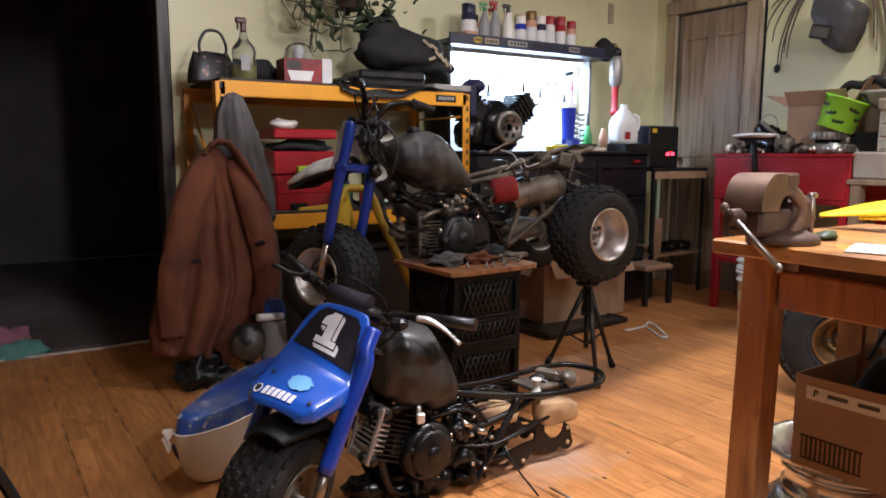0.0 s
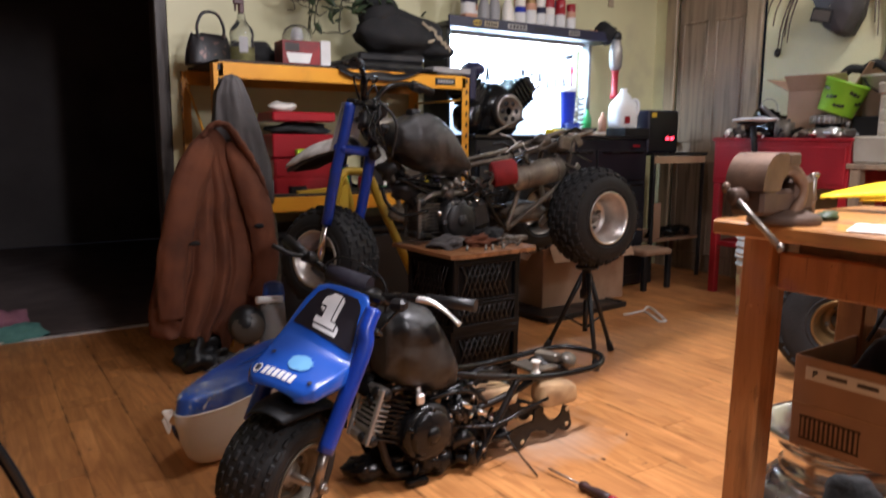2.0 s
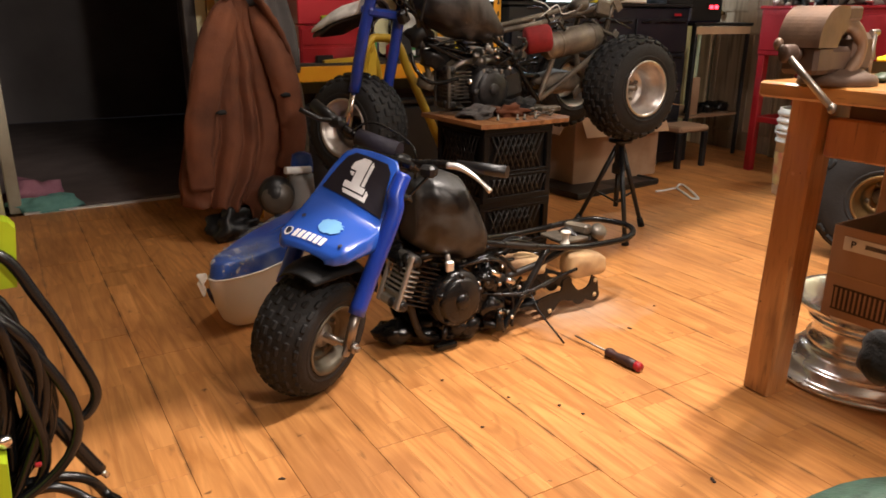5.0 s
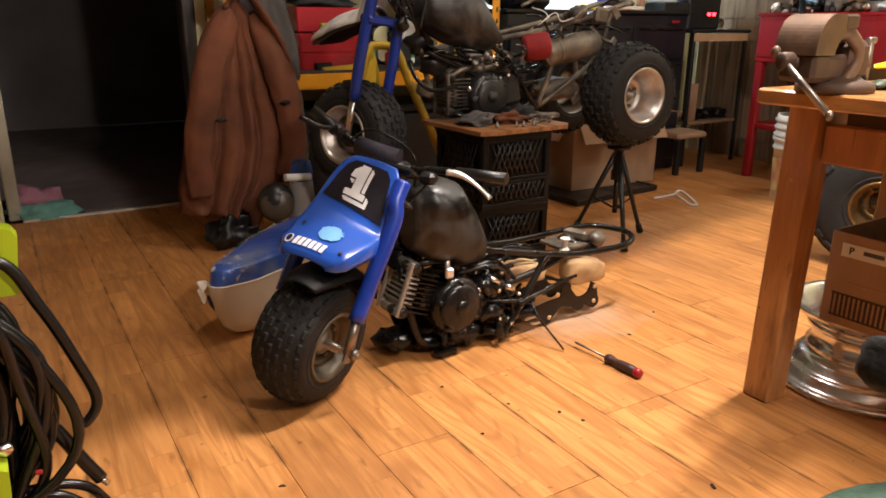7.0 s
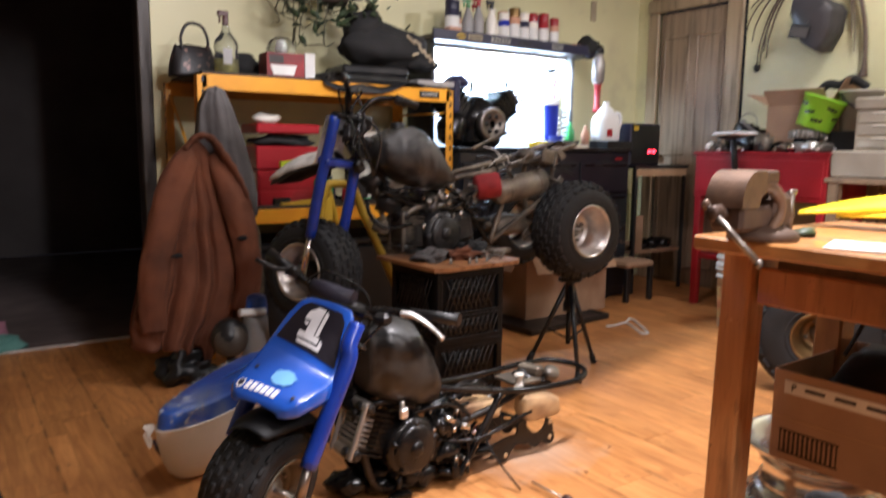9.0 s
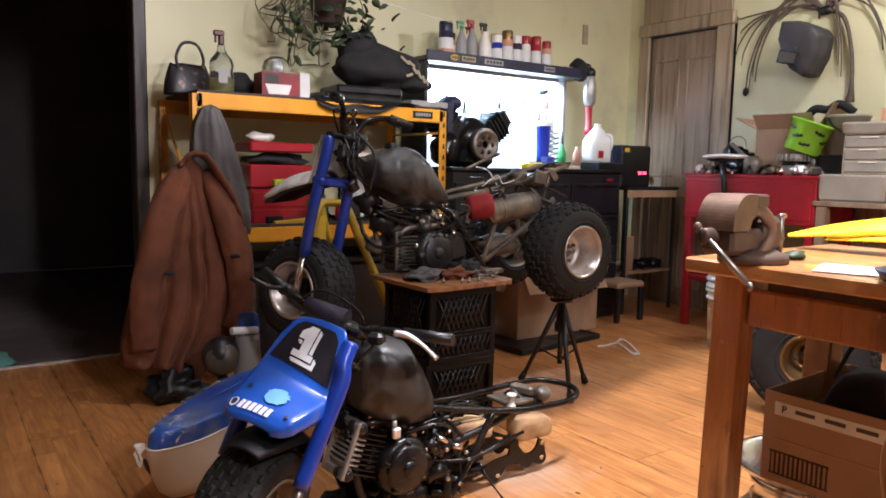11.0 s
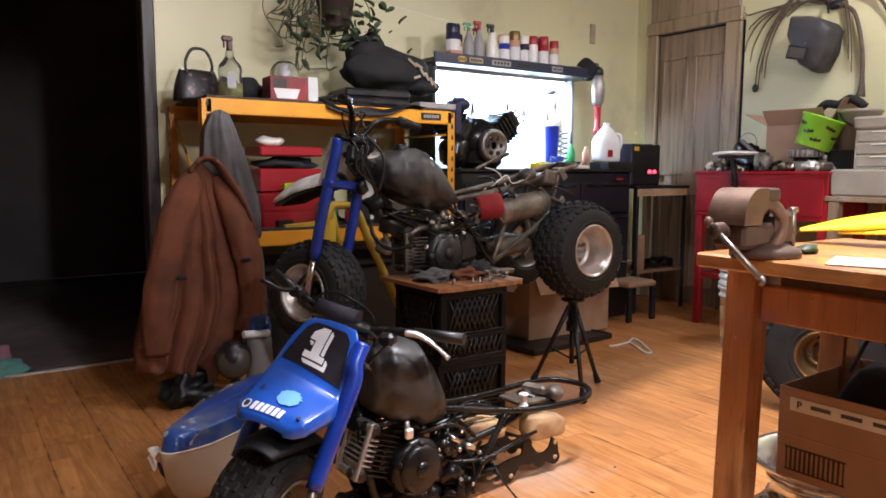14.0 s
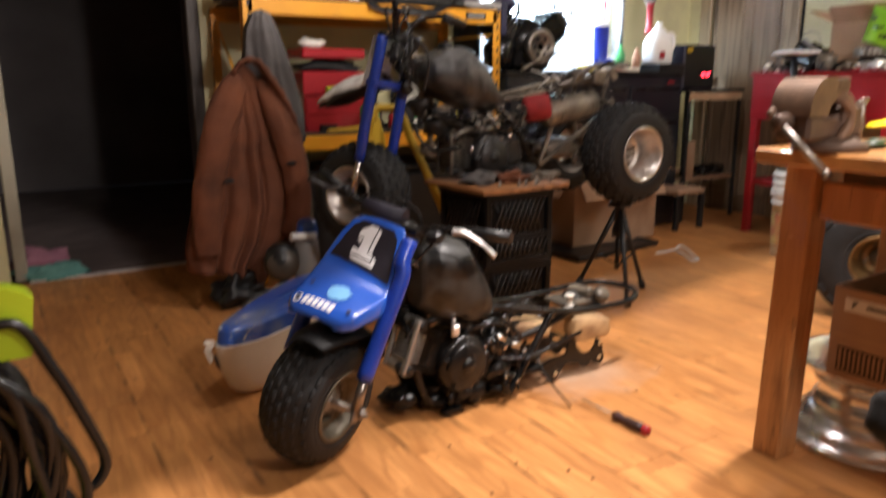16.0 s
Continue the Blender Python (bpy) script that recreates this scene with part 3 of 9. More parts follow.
setting("floor_base", Mesh().box((1.4, 1.1, -0.05), (7.2, 6.6, 0.07)), "joint", "dark underlay below laminate planks")
w = Mesh()
w.box((-1.0, BACK + 0.06, TOP / 2), (2.02, 0.12, TOP))
w.box((3.0425, BACK + 0.06, TOP / 2), (4.015, 0.12, TOP))
w.box((0.5225, BACK + 0.06, 2.575), (1.025, 0.12, 0.35))
setting("wall_north", w, "wall", "pale cream painted plaster wall")
w = Mesh()
w.box((SIDE + 0.06, 0.62, TOP / 2), (0.12, 5.24, TOP))
w.box((SIDE + 0.06, 4.14, TOP / 2), (0.12, 0.18, TOP))
w.box((SIDE + 0.06, 3.645, 2.45), (0.12, 0.81, 0.60))
setting("wall_east", w, "wall", "pale cream painted plaster wall")
# unseen walls that close the room, dark so that little light bounces back
setting("wall_west", Mesh().box((-2.06, 1.1, TOP / 2), (0.12, 6.4, TOP)), "unseenwall", "unseen wall, dark brown to cut bounced light")
setting("wall_south", Mesh().box((1.4, -2.06, TOP / 2), (6.9, 0.12, TOP)), "unseenwall", "unseen wall, dark brown to cut bounced light")
# unseen panels added round the lamp to cut its light across the back floor
TR_ = Mesh()
for c_, s_ in (((0.15, 0.155, -0.25), (2.3, 0.006, 0.30)), ((0, -0.24, -0.25), (1.7, 0.006, 0.30)), ((0, -0.037, 0.043), (1.7, 0.411, 0.006)), ((-0.84, -0.037, -0.25), (0.006, 0.399, 0.02)), ((0.84, -0.037, -0.25), (0.006, 0.399, 0.02)), ((-0.84, 0.160, -0.05), (0.006, 0.006, 0.18)), ((0.84, 0.160, -0.05), (0.006, 0.006, 0.18))):
    TR_.box(c_, s_)
setting("shade_trough", TR_, "greyplastic", "unseen grey trough added to cast the floor's shade edge").matrix_world = pose(1.86, 1.175, 2.60, 0, 0, 11)
setting("ceiling", Mesh().box((1.4, 1.15, TOP + 0.05), (7.2, 6.7, 0.1)), "ceiling", "unseen ceiling, dull buff to cut bounced light")
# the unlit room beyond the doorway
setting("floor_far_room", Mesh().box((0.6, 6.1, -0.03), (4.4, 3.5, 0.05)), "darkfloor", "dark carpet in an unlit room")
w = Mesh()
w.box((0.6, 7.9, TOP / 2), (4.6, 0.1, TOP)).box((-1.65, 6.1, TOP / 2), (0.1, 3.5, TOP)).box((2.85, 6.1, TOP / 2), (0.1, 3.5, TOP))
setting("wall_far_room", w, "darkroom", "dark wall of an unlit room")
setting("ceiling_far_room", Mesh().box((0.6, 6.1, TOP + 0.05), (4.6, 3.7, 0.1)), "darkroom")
# door casings, threshold and skirting
c = Mesh()
c.box((1.000, BACK + 0.055, 1.2), (0.066, 0.126, 2.4), None, 0.006).box((0.535, BACK + 0.03, 2.365), (0.87, 0.16, 0.07), None, 0.006)
setting("trim_doorway", c, "casing", "dark stained wooden doorway casing")
setting("trim_doorway_west", Mesh().box((0.060, BACK + 0.075, 1.2), (0.06, 0.09, 2.4), None, 0.006), "dullcream", "dull cream painted doorway edge")
setting("threshold", Mesh().box((0.535, BACK - 0.008, 0.005), (0.89, 0.026, 0.014), None, 0.004), "alu", "thin pale metal threshold strip")
b = Mesh()
b.box((-1.0, BACK - 0.010, 0.07), (2.0, 0.018, 0.14), None, 0.005)
setting("baseboard_west", b, "wall", "cream painted skirting board")
b = Mesh()
b.box((2.95, BACK - 0.010, 0.07), (3.8, 0.018, 0.14), None, 0.005)
setting("baseboard_north", b, "darkwood")
b = Mesh()
b.box((SIDE - 0.010, 0.6, 0.07), (0.018, 5.1, 0.14), None, 0.005)
setting("baseboard_east", b, "darkwood")
d = thing("door_1", "dark brown panelled wooden door, shut", "door", pose(SIDE + 0.02, 3.70, 0))
tagged(d, kind="structure")
part("slab", Mesh().box((0.01, -0.02, 1.055), (0.03, 0.64, 2.106)), "darkwood", d)
for z0, z1 in ((0.14, 0.86), (1.02, 1.92)):
    for y0 in (-0.15, 0.15):
        e = Mesh()
        for yy, zz, sy, sz in ((y0 - 0.11, (z0 + z1) / 2, 0.02, z1 - z0), (y0 + 0.11, (z0 + z1) / 2, 0.02, z1 - z0), (y0, z0, 0.24, 0.02), (y0, z1, 0.24, 0.02)):
            e.box((-0.008, yy, zz), (0.010, sy, sz), None, 0.003)
        part("panel_moulding", e, "darkwood", d)
part("knob", Mesh().turn([(0.001, 0), (0.012, 0), (0.012, 0.03), (0.026, 0.04), (0.028, 0.055), (0.018, 0.066), (0.001, 0.068)], pose(-0.005, 0.25, 1.0, 0, -90, 0), 18), "brass", d, "tarnished brass knob")
c = Mesh()
c.box((SIDE - 0.012, 3.325, 1.06), (0.03, 0.13, 2.12), None, 0.006).box((SIDE - 0.012, 4.055, 1.06), (0.03, 0.10, 2.12), None, 0.006).box((SIDE - 0.012, 3.68, 2.17), (0.050, 0.86, 0.10), None, 0.008).box((SIDE - 0.006, 3.68, 2.455), (0.030, 0.80, 0.468), None, 0.006)
setting("trim_door", c, "doorcasing", "tan wooden door casing")
setting("trim_switch", Mesh().box((4.33, BACK - 0.006, 2.11), (0.055, 0.012, 0.15), None, 0.003), "tan", "small tan wall plate")

# ---- wheels ----


def wheel(parent, m, dia, width, rim_r, knobs, rim_mat, dish=0.03, rows=5, worn=0.0):
    """A knobbly tyre with rim and hub; the axle along the local z axis of m, outer face at +z."""
    R, h = dia / 2, width / 2
    t = Mesh()
    prof = [(rim_r, -h * 0.90), (rim_r + 0.010, -h * 1.0), (rim_r + (R - rim_r) * 0.35, -h * 1.03), (rim_r + (R - rim_r) * 0.62, -h * 0.98), (R - 0.034, -h * 0.86), (R - 0.019, -h * 0.66), (R - 0.011, -h * 0.36), (R - 0.008, 0)]
    prof += [(r, -z) for r, z in prof[-2::-1]]
    t.turn(prof, m, 44)
    lugs = []
    for row in range(rows):
        zz = (row / (rows - 1) - 0.5) * 2 * h * 0.86
        edge = abs(zz) / (h * 0.86)
        rr = R - 0.0085 - worn - 0.025 * edge ** 2.2
        for k in range(knobs):
            a = 2 * math.pi * (k + 0.5 * (row % 2)) / knobs
            km = m @ Matrix.Rotation(a, 4, "Z") @ Matrix.Translation((rr, 0, zz)) @ Matrix.Rotation(-0.62 * edge * edge * (1 if zz > 0 else -1), 4, "Y")
            lugs.append(km)
    # raised ring on each sidewall
    for s in (-1, 1):
        t.turn([(rim_r + 0.020, s * h * 1.01), (rim_r + 0.023, s * h * 1.05), (rim_r + 0.028, s * h * 1.05), (rim_r + 0.031, s * h * 1.01)], m, 40)
    tyre = part("tyre", t, "rubber", parent, "black knobbly rubber tyre")
    lug_mesh = Mesh().box((0, 0, 0), (0.015, 2 * math.pi * R / knobs * 0.62, 2 * h / rows * 0.72), None, 0.004).done("lug")
    lug_mesh.materials.append(M["rubber"])
    for km in lugs:
        lug = new("lug", lug_mesh)
        lug.parent = tyre
        lug.matrix_local = km
    r = Mesh()
    r.turn([(rim_r + 0.002, h * 0.90), (rim_r + 0.010, h * 1.00), (rim_r + 0.008, h * 1.05), (rim_r + 0.001, h * 1.04), (rim_r - 0.006, h * 0.90), (rim_r - 0.010, h * 0.72), (rim_r - 0.013, h * 0.70), (rim_r - 0.015, h * 0.52), (rim_r - 0.024, h * 0.48), (rim_r - 0.027, dish + 0.012), (rim_r - 0.034, dish), (0.052, dish - 0.010), (0.036, dish - 0.004), (0.034, dish - 0.03)], m, 44)
    r.turn([(rim_r + 0.006, -h * 1.0), (rim_r - 0.004, -h * 0.9), (rim_r - 0.012, -h * 0.5), (rim_r - 0.022, -dish)], m, 36)
    rim = part("rim", r, rim_mat, parent)
    hb = Mesh()
    hb.turn([(0.036, -0.05), (0.038, dish - 0.010), (0.030, dish + 0.012), (0.014, dish + 0.014), (0.012, dish + 0.05), (0.001, dish + 0.05)], m, 16)
    for k in range(4):
        a = k * math.pi / 2 + 0.4
        hb.turn([(0.009, dish - 0.012), (0.009, dish + 0.004), (0.001, dish + 0.004)], m @ Matrix.Translation((0.055 * math.cos(a), 0.055 * math.sin(a), 0)), 6)
    part("hub", hb, "greymetal", rim)


def engine(parent, m, s=1.0, bright=False, case="blackmetal"):
    """A small flat single-cylinder engine; local x forward, y left, z up, origin at the crankcase's middle."""
    def mm(x, y, z, rx=0, ry=0, rz=0):
        return m @ pose(x * s, y * s, z * s, rx, ry, rz)
    c = Mesh()
    c.turn([(0.001, 0.085), (0.070, 0.085), (0.085, 0.078), (0.090, 0.065), (0.090, -0.06), (0.080, -0.075), (0.001, -0.075)], mm(0, 0, 0, -90, 0, 0), 28)
    c.box((0, 0, 0), (0.20 * s, 0.12 * s, 0.13 * s), mm(-0.09, 0, 0.005, 0, 12, 0), 0.02)
    c.box((0, 0, 0), (0.10 * s, 0.10 * s, 0.10 * s), mm(0.085, 0, 0.0), 0.015)
    part("crankcase", c, case, parent, "oily black engine casing")
    cov = Mesh()
    cov.turn([(0.001, 0.004), (0.062, 0.004), (0.072, -0.004), (0.074, -0.03)], mm(0.0, 0.10, 0, -90, 0, 0), 28)
    cov.turn([(0.001, 0.014), (0.018, 0.014), (0.024, 0.006), (0.026, 0.0)], mm(0.0, 0.10, 0, -90, 0, 0), 18)
    for k in range(5):
        a = k * 1.256
        cov.turn([(0.007, -0.03), (0.007, 0.008), (0.001, 0.008)], mm(0.078 * math.cos(a), 0.09, 0.078 * math.sin(a), -90, 0, 0), 6)
    part("flywheel_cover", cov, case, parent, "round black flywheel cover")
    cy = Mesh()
    cy.box((0, 0, 0), (0.11 * s, 0.075 * s, 0.075 * s), mm(0.135, 0, 0.012))
    fin_mat = "blackmetal" if bright else "frame2"
    cyl = part("cylinder", cy, fin_mat, parent, "finned aluminium cylinder")
    for k in range(9):
        part("fin", Mesh().box((0, 0, 0), (0.085 * s, 0.118 * s, 0.0045 * s), mm(0.128, 0, -0.050 + k * 0.0155), 0.001), fin_mat, cyl)
    hd = Mesh()
    for zz in (-0.058, 0.082):
        hd.box((0, 0, 0), (0.040 * s, 0.118 * s, 0.036 * s), mm(0.178, 0, zz), 0.010)
    hd.box((0, 0, 0), (0.026 * s, 0.085 * s, 0.12 * s), mm(0.176, 0, 0.012))
    head = part("cylinder_head", hd, "greymetal" if not bright else "headalu", parent)
    for k in range(6):
        part("fin", Mesh().box((0, 0, 0), (0.044 * s, 0.116 * s, 0.0055 * s), mm(0.176, 0, -0.026 + k * 0.0155), 0.002), "greymetal" if not bright else "headalu", head)
    for q in (-1, 1):
        part("rib", Mesh().box((0, 0, 0), (0.012 * s, 0.016 * s, 0.17 * s), mm(0.196, 0.054 * q, 0.012), 0.003), "greymetal" if not bright else "headalu", head)
    for zz in (-0.058, 0.082):
        part("valve_cap", Mesh().turn([(0.001, 0.003), (0.013, 0.003), (0.015, 0.0), (0.015, -0.01)], mm(0.199, 0.02, zz, 0, 90, 0) , 12), "black", head)
        part("valve_cap", Mesh().turn([(0.001, 0.003), (0.013, 0.003), (0.015, 0.0), (0.015, -0.01)], mm(0.178, 0.060, zz, -90, 0, 0) , 12), "black", head)
    cb = Mesh()
    cb.turn([(0.001, 0.05), (0.020, 0.05), (0.020, 0.015), (0.027, 0.012), (0.027, -0.012), (0.018, -0.016), (0.015, -0.04), (0.001, -0.042)], mm(0.02, 0.02, 0.115), 16)
    cb.bar(mm(0.08, 0.0, 0.10) @ Vector(), mm(-0.06, 0.02, 0.12) @ Vector(), 0.016 * s)
    cb.tube(curve_pts([mm(0.04, 0.02, 0.12) @ Vector(), mm(0.12, 0.03, 0.11) @ Vector(), mm(0.17, 0.01, 0.075) @ Vector()], 6), 0.013 * s)
    part("carburettor", cb, "blackmetal" if bright else "greymetal", parent)


def blade(parent, name, material, pts, widths, droop, label="", up=(0, 0, 1), thick=0.004):
    """A curved fender blade along pts with the given widths and drooping sides."""
    P = curve_pts(pts, 8)
    n = len(P)

    def fn(u, v):
        k = v * (n - 1)
        i = min(int(k), n - 2)
        p = P[i].lerp(P[i + 1], k - i)
        t = (P[i + 1] - P[i]).normalized()
        side = t.cross(Vector(up)).normalized()
        nn = side.cross(t)
        kk = v * (len(widths) - 1)
        j = min(int(kk), len(widths) - 2)
        wd = widths[j] + (widths[j + 1] - widths[j]) * (kk - j)
        a = (u - 0.5) * 2
        return p + side * (a * wd / 2) - nn * (droop * a * a * wd)
    return part(name, Mesh().grid(fn, 11, n), material, parent, label, thick)


def fuel_tank(parent, x0, y0, stations, material, to_local, cap):
    """A saddle-shaped tank; stations (along, upper, lower, half width), from the front to the rear."""
    def fn(u, v):
        k = v * (len(stations) - 1)
        i = min(int(k), len(stations) - 2)
        f = k - i
        f = f * f * (3 - 2 * f) * 0.35 + f * 0.65
        x, zt, zb, hw = (stations[i][j] + (stations[i + 1][j] - stations[i][j]) * f for j in range(4))
        a = 2 * math.pi * u
        ca, sa = math.cos(a), math.sin(a)
        y = math.copysign(abs(ca) ** 0.62, ca) * hw
        z = (zt + zb) / 2 + math.copysign(abs(sa) ** 0.60, sa) * (zt - zb) / 2
        if sa < 0:
            y *= 1 - 0.18 * abs(sa)
        dent = 0.011 * noise.noise(Vector((x * 9, y * 9, z * 9 + x0))) + 0.004 * noise.noise(Vector((x * 21, y * 21, z * 21))) + 0.002 * noise.noise(Vector((x * 40, y * 40, z * 40)))
        return to_local(x0 + x, y0 + y + dent, z + dent)
    tank = part("fuel_tank", Mesh().grid(fn, 36, 40, True, None, True, True), material, parent, "dusty dark plastic fuel tank with scuffs")
    part("cap", Mesh().turn([(0.001, 0.020), (0.024, 0.020), (0.030, 0.014), (0.031, 0.0), (0.031, -0.03)], Matrix.Translation(to_local(*cap)), 20), "black", tank)
    return tank


# ---- the blue trike on the floor, its rear wheels taken off ----
T1 = thing("three_wheeler", "blue three-wheeler without rear wheels on the floor, number one plate", "trike", pose(0.66, 1.755, 0), "three-wheelers")
Q = pose(0.66, 1.755, 0).inverted()


def L1(*p):
    return Q @ Vector(p)


FW = Vector((-0.86, -0.51, 0)).normalized()
SD = Vector((0.51, -0.86, 0)).normalized()
ST = Matrix((-FW, -SD, Vector((0, 0, 1)))).transposed().to_4x4()
ST = Matrix.Translation((0, 0, 0.19)) @ ST @ Matrix.Rotation(radians(10), 4, "X")
# steering frame: local x backward, y away from the camera's side, z up the lean


def S1(*p):
    return ST @ Vector(p)


wheel(T1, ST @ Matrix.Translation((0.036, 0.008, -0.008)) @ Matrix.Rotation(radians(90), 4, "X"), 0.366, 0.152, 0.088, 27, "dullrim", 0.035, 7, 0.003)
for s in (-1, 1):
    lean = 0.118 * s
    g = Mesh()
    top = [S1(0.165, lean, 0.33), S1(0.180, lean * 0.9, 0.375), S1(0.215, lean * 0.85, 0.42)] if s < 0 else [S1(0.175, lean * 0.93, 0.315)]
    g.tube(curve_pts([S1(0.045, lean, 0.085), S1(0.10, lean, 0.20)] + top, 6), 0.022, 14)
    part("fork_tube", g, "bluepaint", T1, "blue painted fork tube")
    g = Mesh()
    g.tube([S1(0.022, lean * 1.02, 0.0), S1(0.045, lean, 0.09)], [0.014, 0.013], 10)
    g.box((0, 0, 0), (0.03, 0.012, 0.05), ST @ pose(0.022, lean * 1.03, 0, 0, 25, 0), 0.004)
    part("fork_slider", g, "steel", T1)
ax = Mesh()
ax.bar(S1(0.03, -0.150, 0), S1(0.03, 0.155, 0), 0.008, 8).turn([(0.015, -0.006), (0.015, 0.006)], ST @ pose(0.03, -0.135, 0, 90, 0, 0), 6, True)
part("axle", ax, "steel", T1)
cl = Mesh()
cl.box((0, 0, 0), (0.05, 0.23, 0.022), ST @ pose(0.245, 0, 0.35, 0, 28, 0), 0.008).box((0, 0, 0), (0.055, 0.20, 0.020), ST @ pose(0.285, 0, 0.425, 0, 28, 0), 0.008)
cl.bar(S1(0.24, 0, 0.24), S1(0.31, 0, 0.43), 0.026, 14)
part("triple_clamp", cl, "blackmetal", T1)
# mudguard over the wheel
blade(T1, "mudguard", "crate", [S1(-0.07, 0, 0.196), S1(-0.02, 0, 0.212), S1(0.04, 0, 0.216), S1(0.11, 0, 0.196), S1(0.17, 0, 0.14), S1(0.20, 0, 0.08)], [0.12, 0.16, 0.18, 0.18, 0.17, 0.15], 0.20, "black plastic mudguard")
# front cowl with the number plate
cw = Mesh()
COWL = [(-0.034, 0.118, 0.257, 0.249), (-0.027, 0.168, 0.272, 0.250), (-0.006, 0.208, 0.286, 0.255), (0.055, 0.228, 0.304, 0.268), (0.112, 0.237, 0.319, 0.279), (0.136, 0.238, 0.328, 0.286), (0.185, 0.216, 0.382, 0.334), (0.240, 0.184, 0.444, 0.396), (0.254, 0.148, 0.456, 0.428)]


def drift(x):
    return 0.012 * min(1.0, max(0.0, (x - 0.08) / 0.12))


def twist(x):
    t = [(-1, 0.0), (0.0, 0.0), (0.055, 0.05), (0.130, 0.14), (0.20, 0.13), (0.24, 0.04), (0.254, 0.0), (1, 0.0)]
    for a, b in zip(t, t[1:]):
        if a[0] <= x <= b[0]:
            return a[1] + (b[1] - a[1]) * (x - a[0]) / (b[0] - a[0])


def cowl(u, v):
    k = v * (len(COWL) - 1)
    i = min(int(k), len(COWL) - 2)
    q = [COWL[i][j] + (COWL[i + 1][j] - COWL[i][j]) * (k - i) for j in range(4)]
    x, wd, top, bot = q
    a = u * 2 - 1
    if abs(a) < 0.62:
        yy, zz = a / 0.62 * wd / 2 * 0.93, top
        zz -= 0.006 * (a / 0.62) ** 2
    else:
        t = (abs(a) - 0.62) / 0.38
        yy = math.copysign(wd / 2 * (0.93 + 0.07 * math.sin(t * 1.57)), a)
        zz = top - 0.006 - (top - bot) * t ** 1.3
    return S1(x, yy + drift(x), zz - 0.012 + yy * twist(x))


cw.grid(cowl, 27, 29)
cow = part("front_cowl", cw, "blue", T1, "glossy blue plastic front cowl", 0.004)


def on_cowl(x, y, lift=0.004):
    """A place just above the cowl's upper face."""
    for a, b in zip(COWL, COWL[1:]):
        if a[0] <= x <= b[0] and b[0] > a[0]:
            k = (x - a[0]) / (b[0] - a[0])
            return S1(x, y + drift(x), a[2] + (b[2] - a[2]) * k - 0.012 + y * twist(x) + lift - 0.006 * min(1, (abs(y) / (a[1] * 0.46)) ** 2))
    return S1(x, y, 0.3)


def decal(name, outline, material, lift, parent, n=6):
    """A thin sheet laid on the cowl, its outline in (x, y) of the cowl."""
    cx = sum(p[0] for p in outline) / len(outline)
    cy = sum(p[1] for p in outline) / len(outline)
    pts = []
    for a, b in zip(outline, outline[1:] + outline[:1]):
        pts += [(a[0] + (b[0] - a[0]) * k / n, a[1] + (b[1] - a[1]) * k / n) for k in range(n)]
    me = Mesh()
    v = []
    for f in (1.0, 0.66, 0.33):
        v += [on_cowl(cx + (x - cx) * f, cy + (y - cy) * f, lift) for x, y in pts]
    k = len(pts)
    v.append(on_cowl(cx, cy, lift))
    f = [(r * k + i, r * k + (i + 1) % k, (r + 1) * k + (i + 1) % k, (r + 1) * k + i) for r in range(2) for i in range(k)]
    f += [(2 * k + i, 2 * k + (i + 1) % k, 3 * k) for i in range(k)]
    me.add(v, f)
    return part(name, me, material, parent)


def ring_of(cx, cy, rx, ry, n, wob=0.0, seed=0):
    return [(cx + rx * math.cos(2 * math.pi * i / n) * (1 + wob * noise.noise(Vector((i * 0.9, seed, 0)))), cy + ry * math.sin(2 * math.pi * i / n) * (1 + wob * noise.noise(Vector((i * 0.9, seed + 5, 0))))) for i in range(n)]




def up_plate(x):
    return 0.146 + (x - 0.068) * 0.77


decal("number_panel", [(up_plate(x), y) for x, y in ((0.068, -0.098), (0.075, 0.094), (0.17, 0.068), (0.186, 0.05), (0.186, -0.05), (0.17, -0.07))], "sticker_black", 0.004, cow)


def patches(name, quads, material, lift):
    """Thin sheets on the cowl, each from four corners."""
    me = Mesh()
    for q, (a, b, c, d) in enumerate(quads):
        def fn(u, v, a=a, b=b, c=c, d=d, q=q):
            x = (a[0] * (1 - u) + b[0] * u) * (1 - v) + (d[0] * (1 - u) + c[0] * u) * v
            y = (a[1] * (1 - u) + b[1] * u) * (1 - v) + (d[1] * (1 - u) + c[1] * u) * v
            return on_cowl(up_plate(x), y, lift + 0.0002 * q)
        me.grid(fn, 6, 6)
    part(name, me, material, cow)


def digit(g, dx=0.0, dy=0.0):
    """The figure one, grown by g."""
    dy += 0.009
    def r(xa, xb, ya, yb):
        return ((xa - g + dx, ya - g + dy), (xb + g + dx, ya - g + dy), (xb + g + dx, yb + g + dy), (xa - g + dx, yb + g + dy))
    flag = ((0.138 - g + dx, 0.011 + dy), (0.175 + g + dx, 0.006 + dy), (0.158 + g + dx, 0.028 + g + dy), (0.138 - g + dx, 0.030 + g + dy))
    return [r(0.092, 0.108, -0.035, 0.030), r(0.092, 0.175, -0.016, 0.011), flag]


patches("number_shadow", digit(0.003, -0.009, -0.010) + digit(0.003, -0.005, -0.0055), "sticker_white", 0.0055)
patches("number_outline", digit(0.0034), "sticker_black", 0.0068)
patches("number_one", digit(0.0), "sticker_white", 0.0080)
decal("scuff_patch", ring_of(0.046, -0.012, 0.029, 0.032, 30, 0.34, 11), "palepatch", 0.0045, cow, 2)
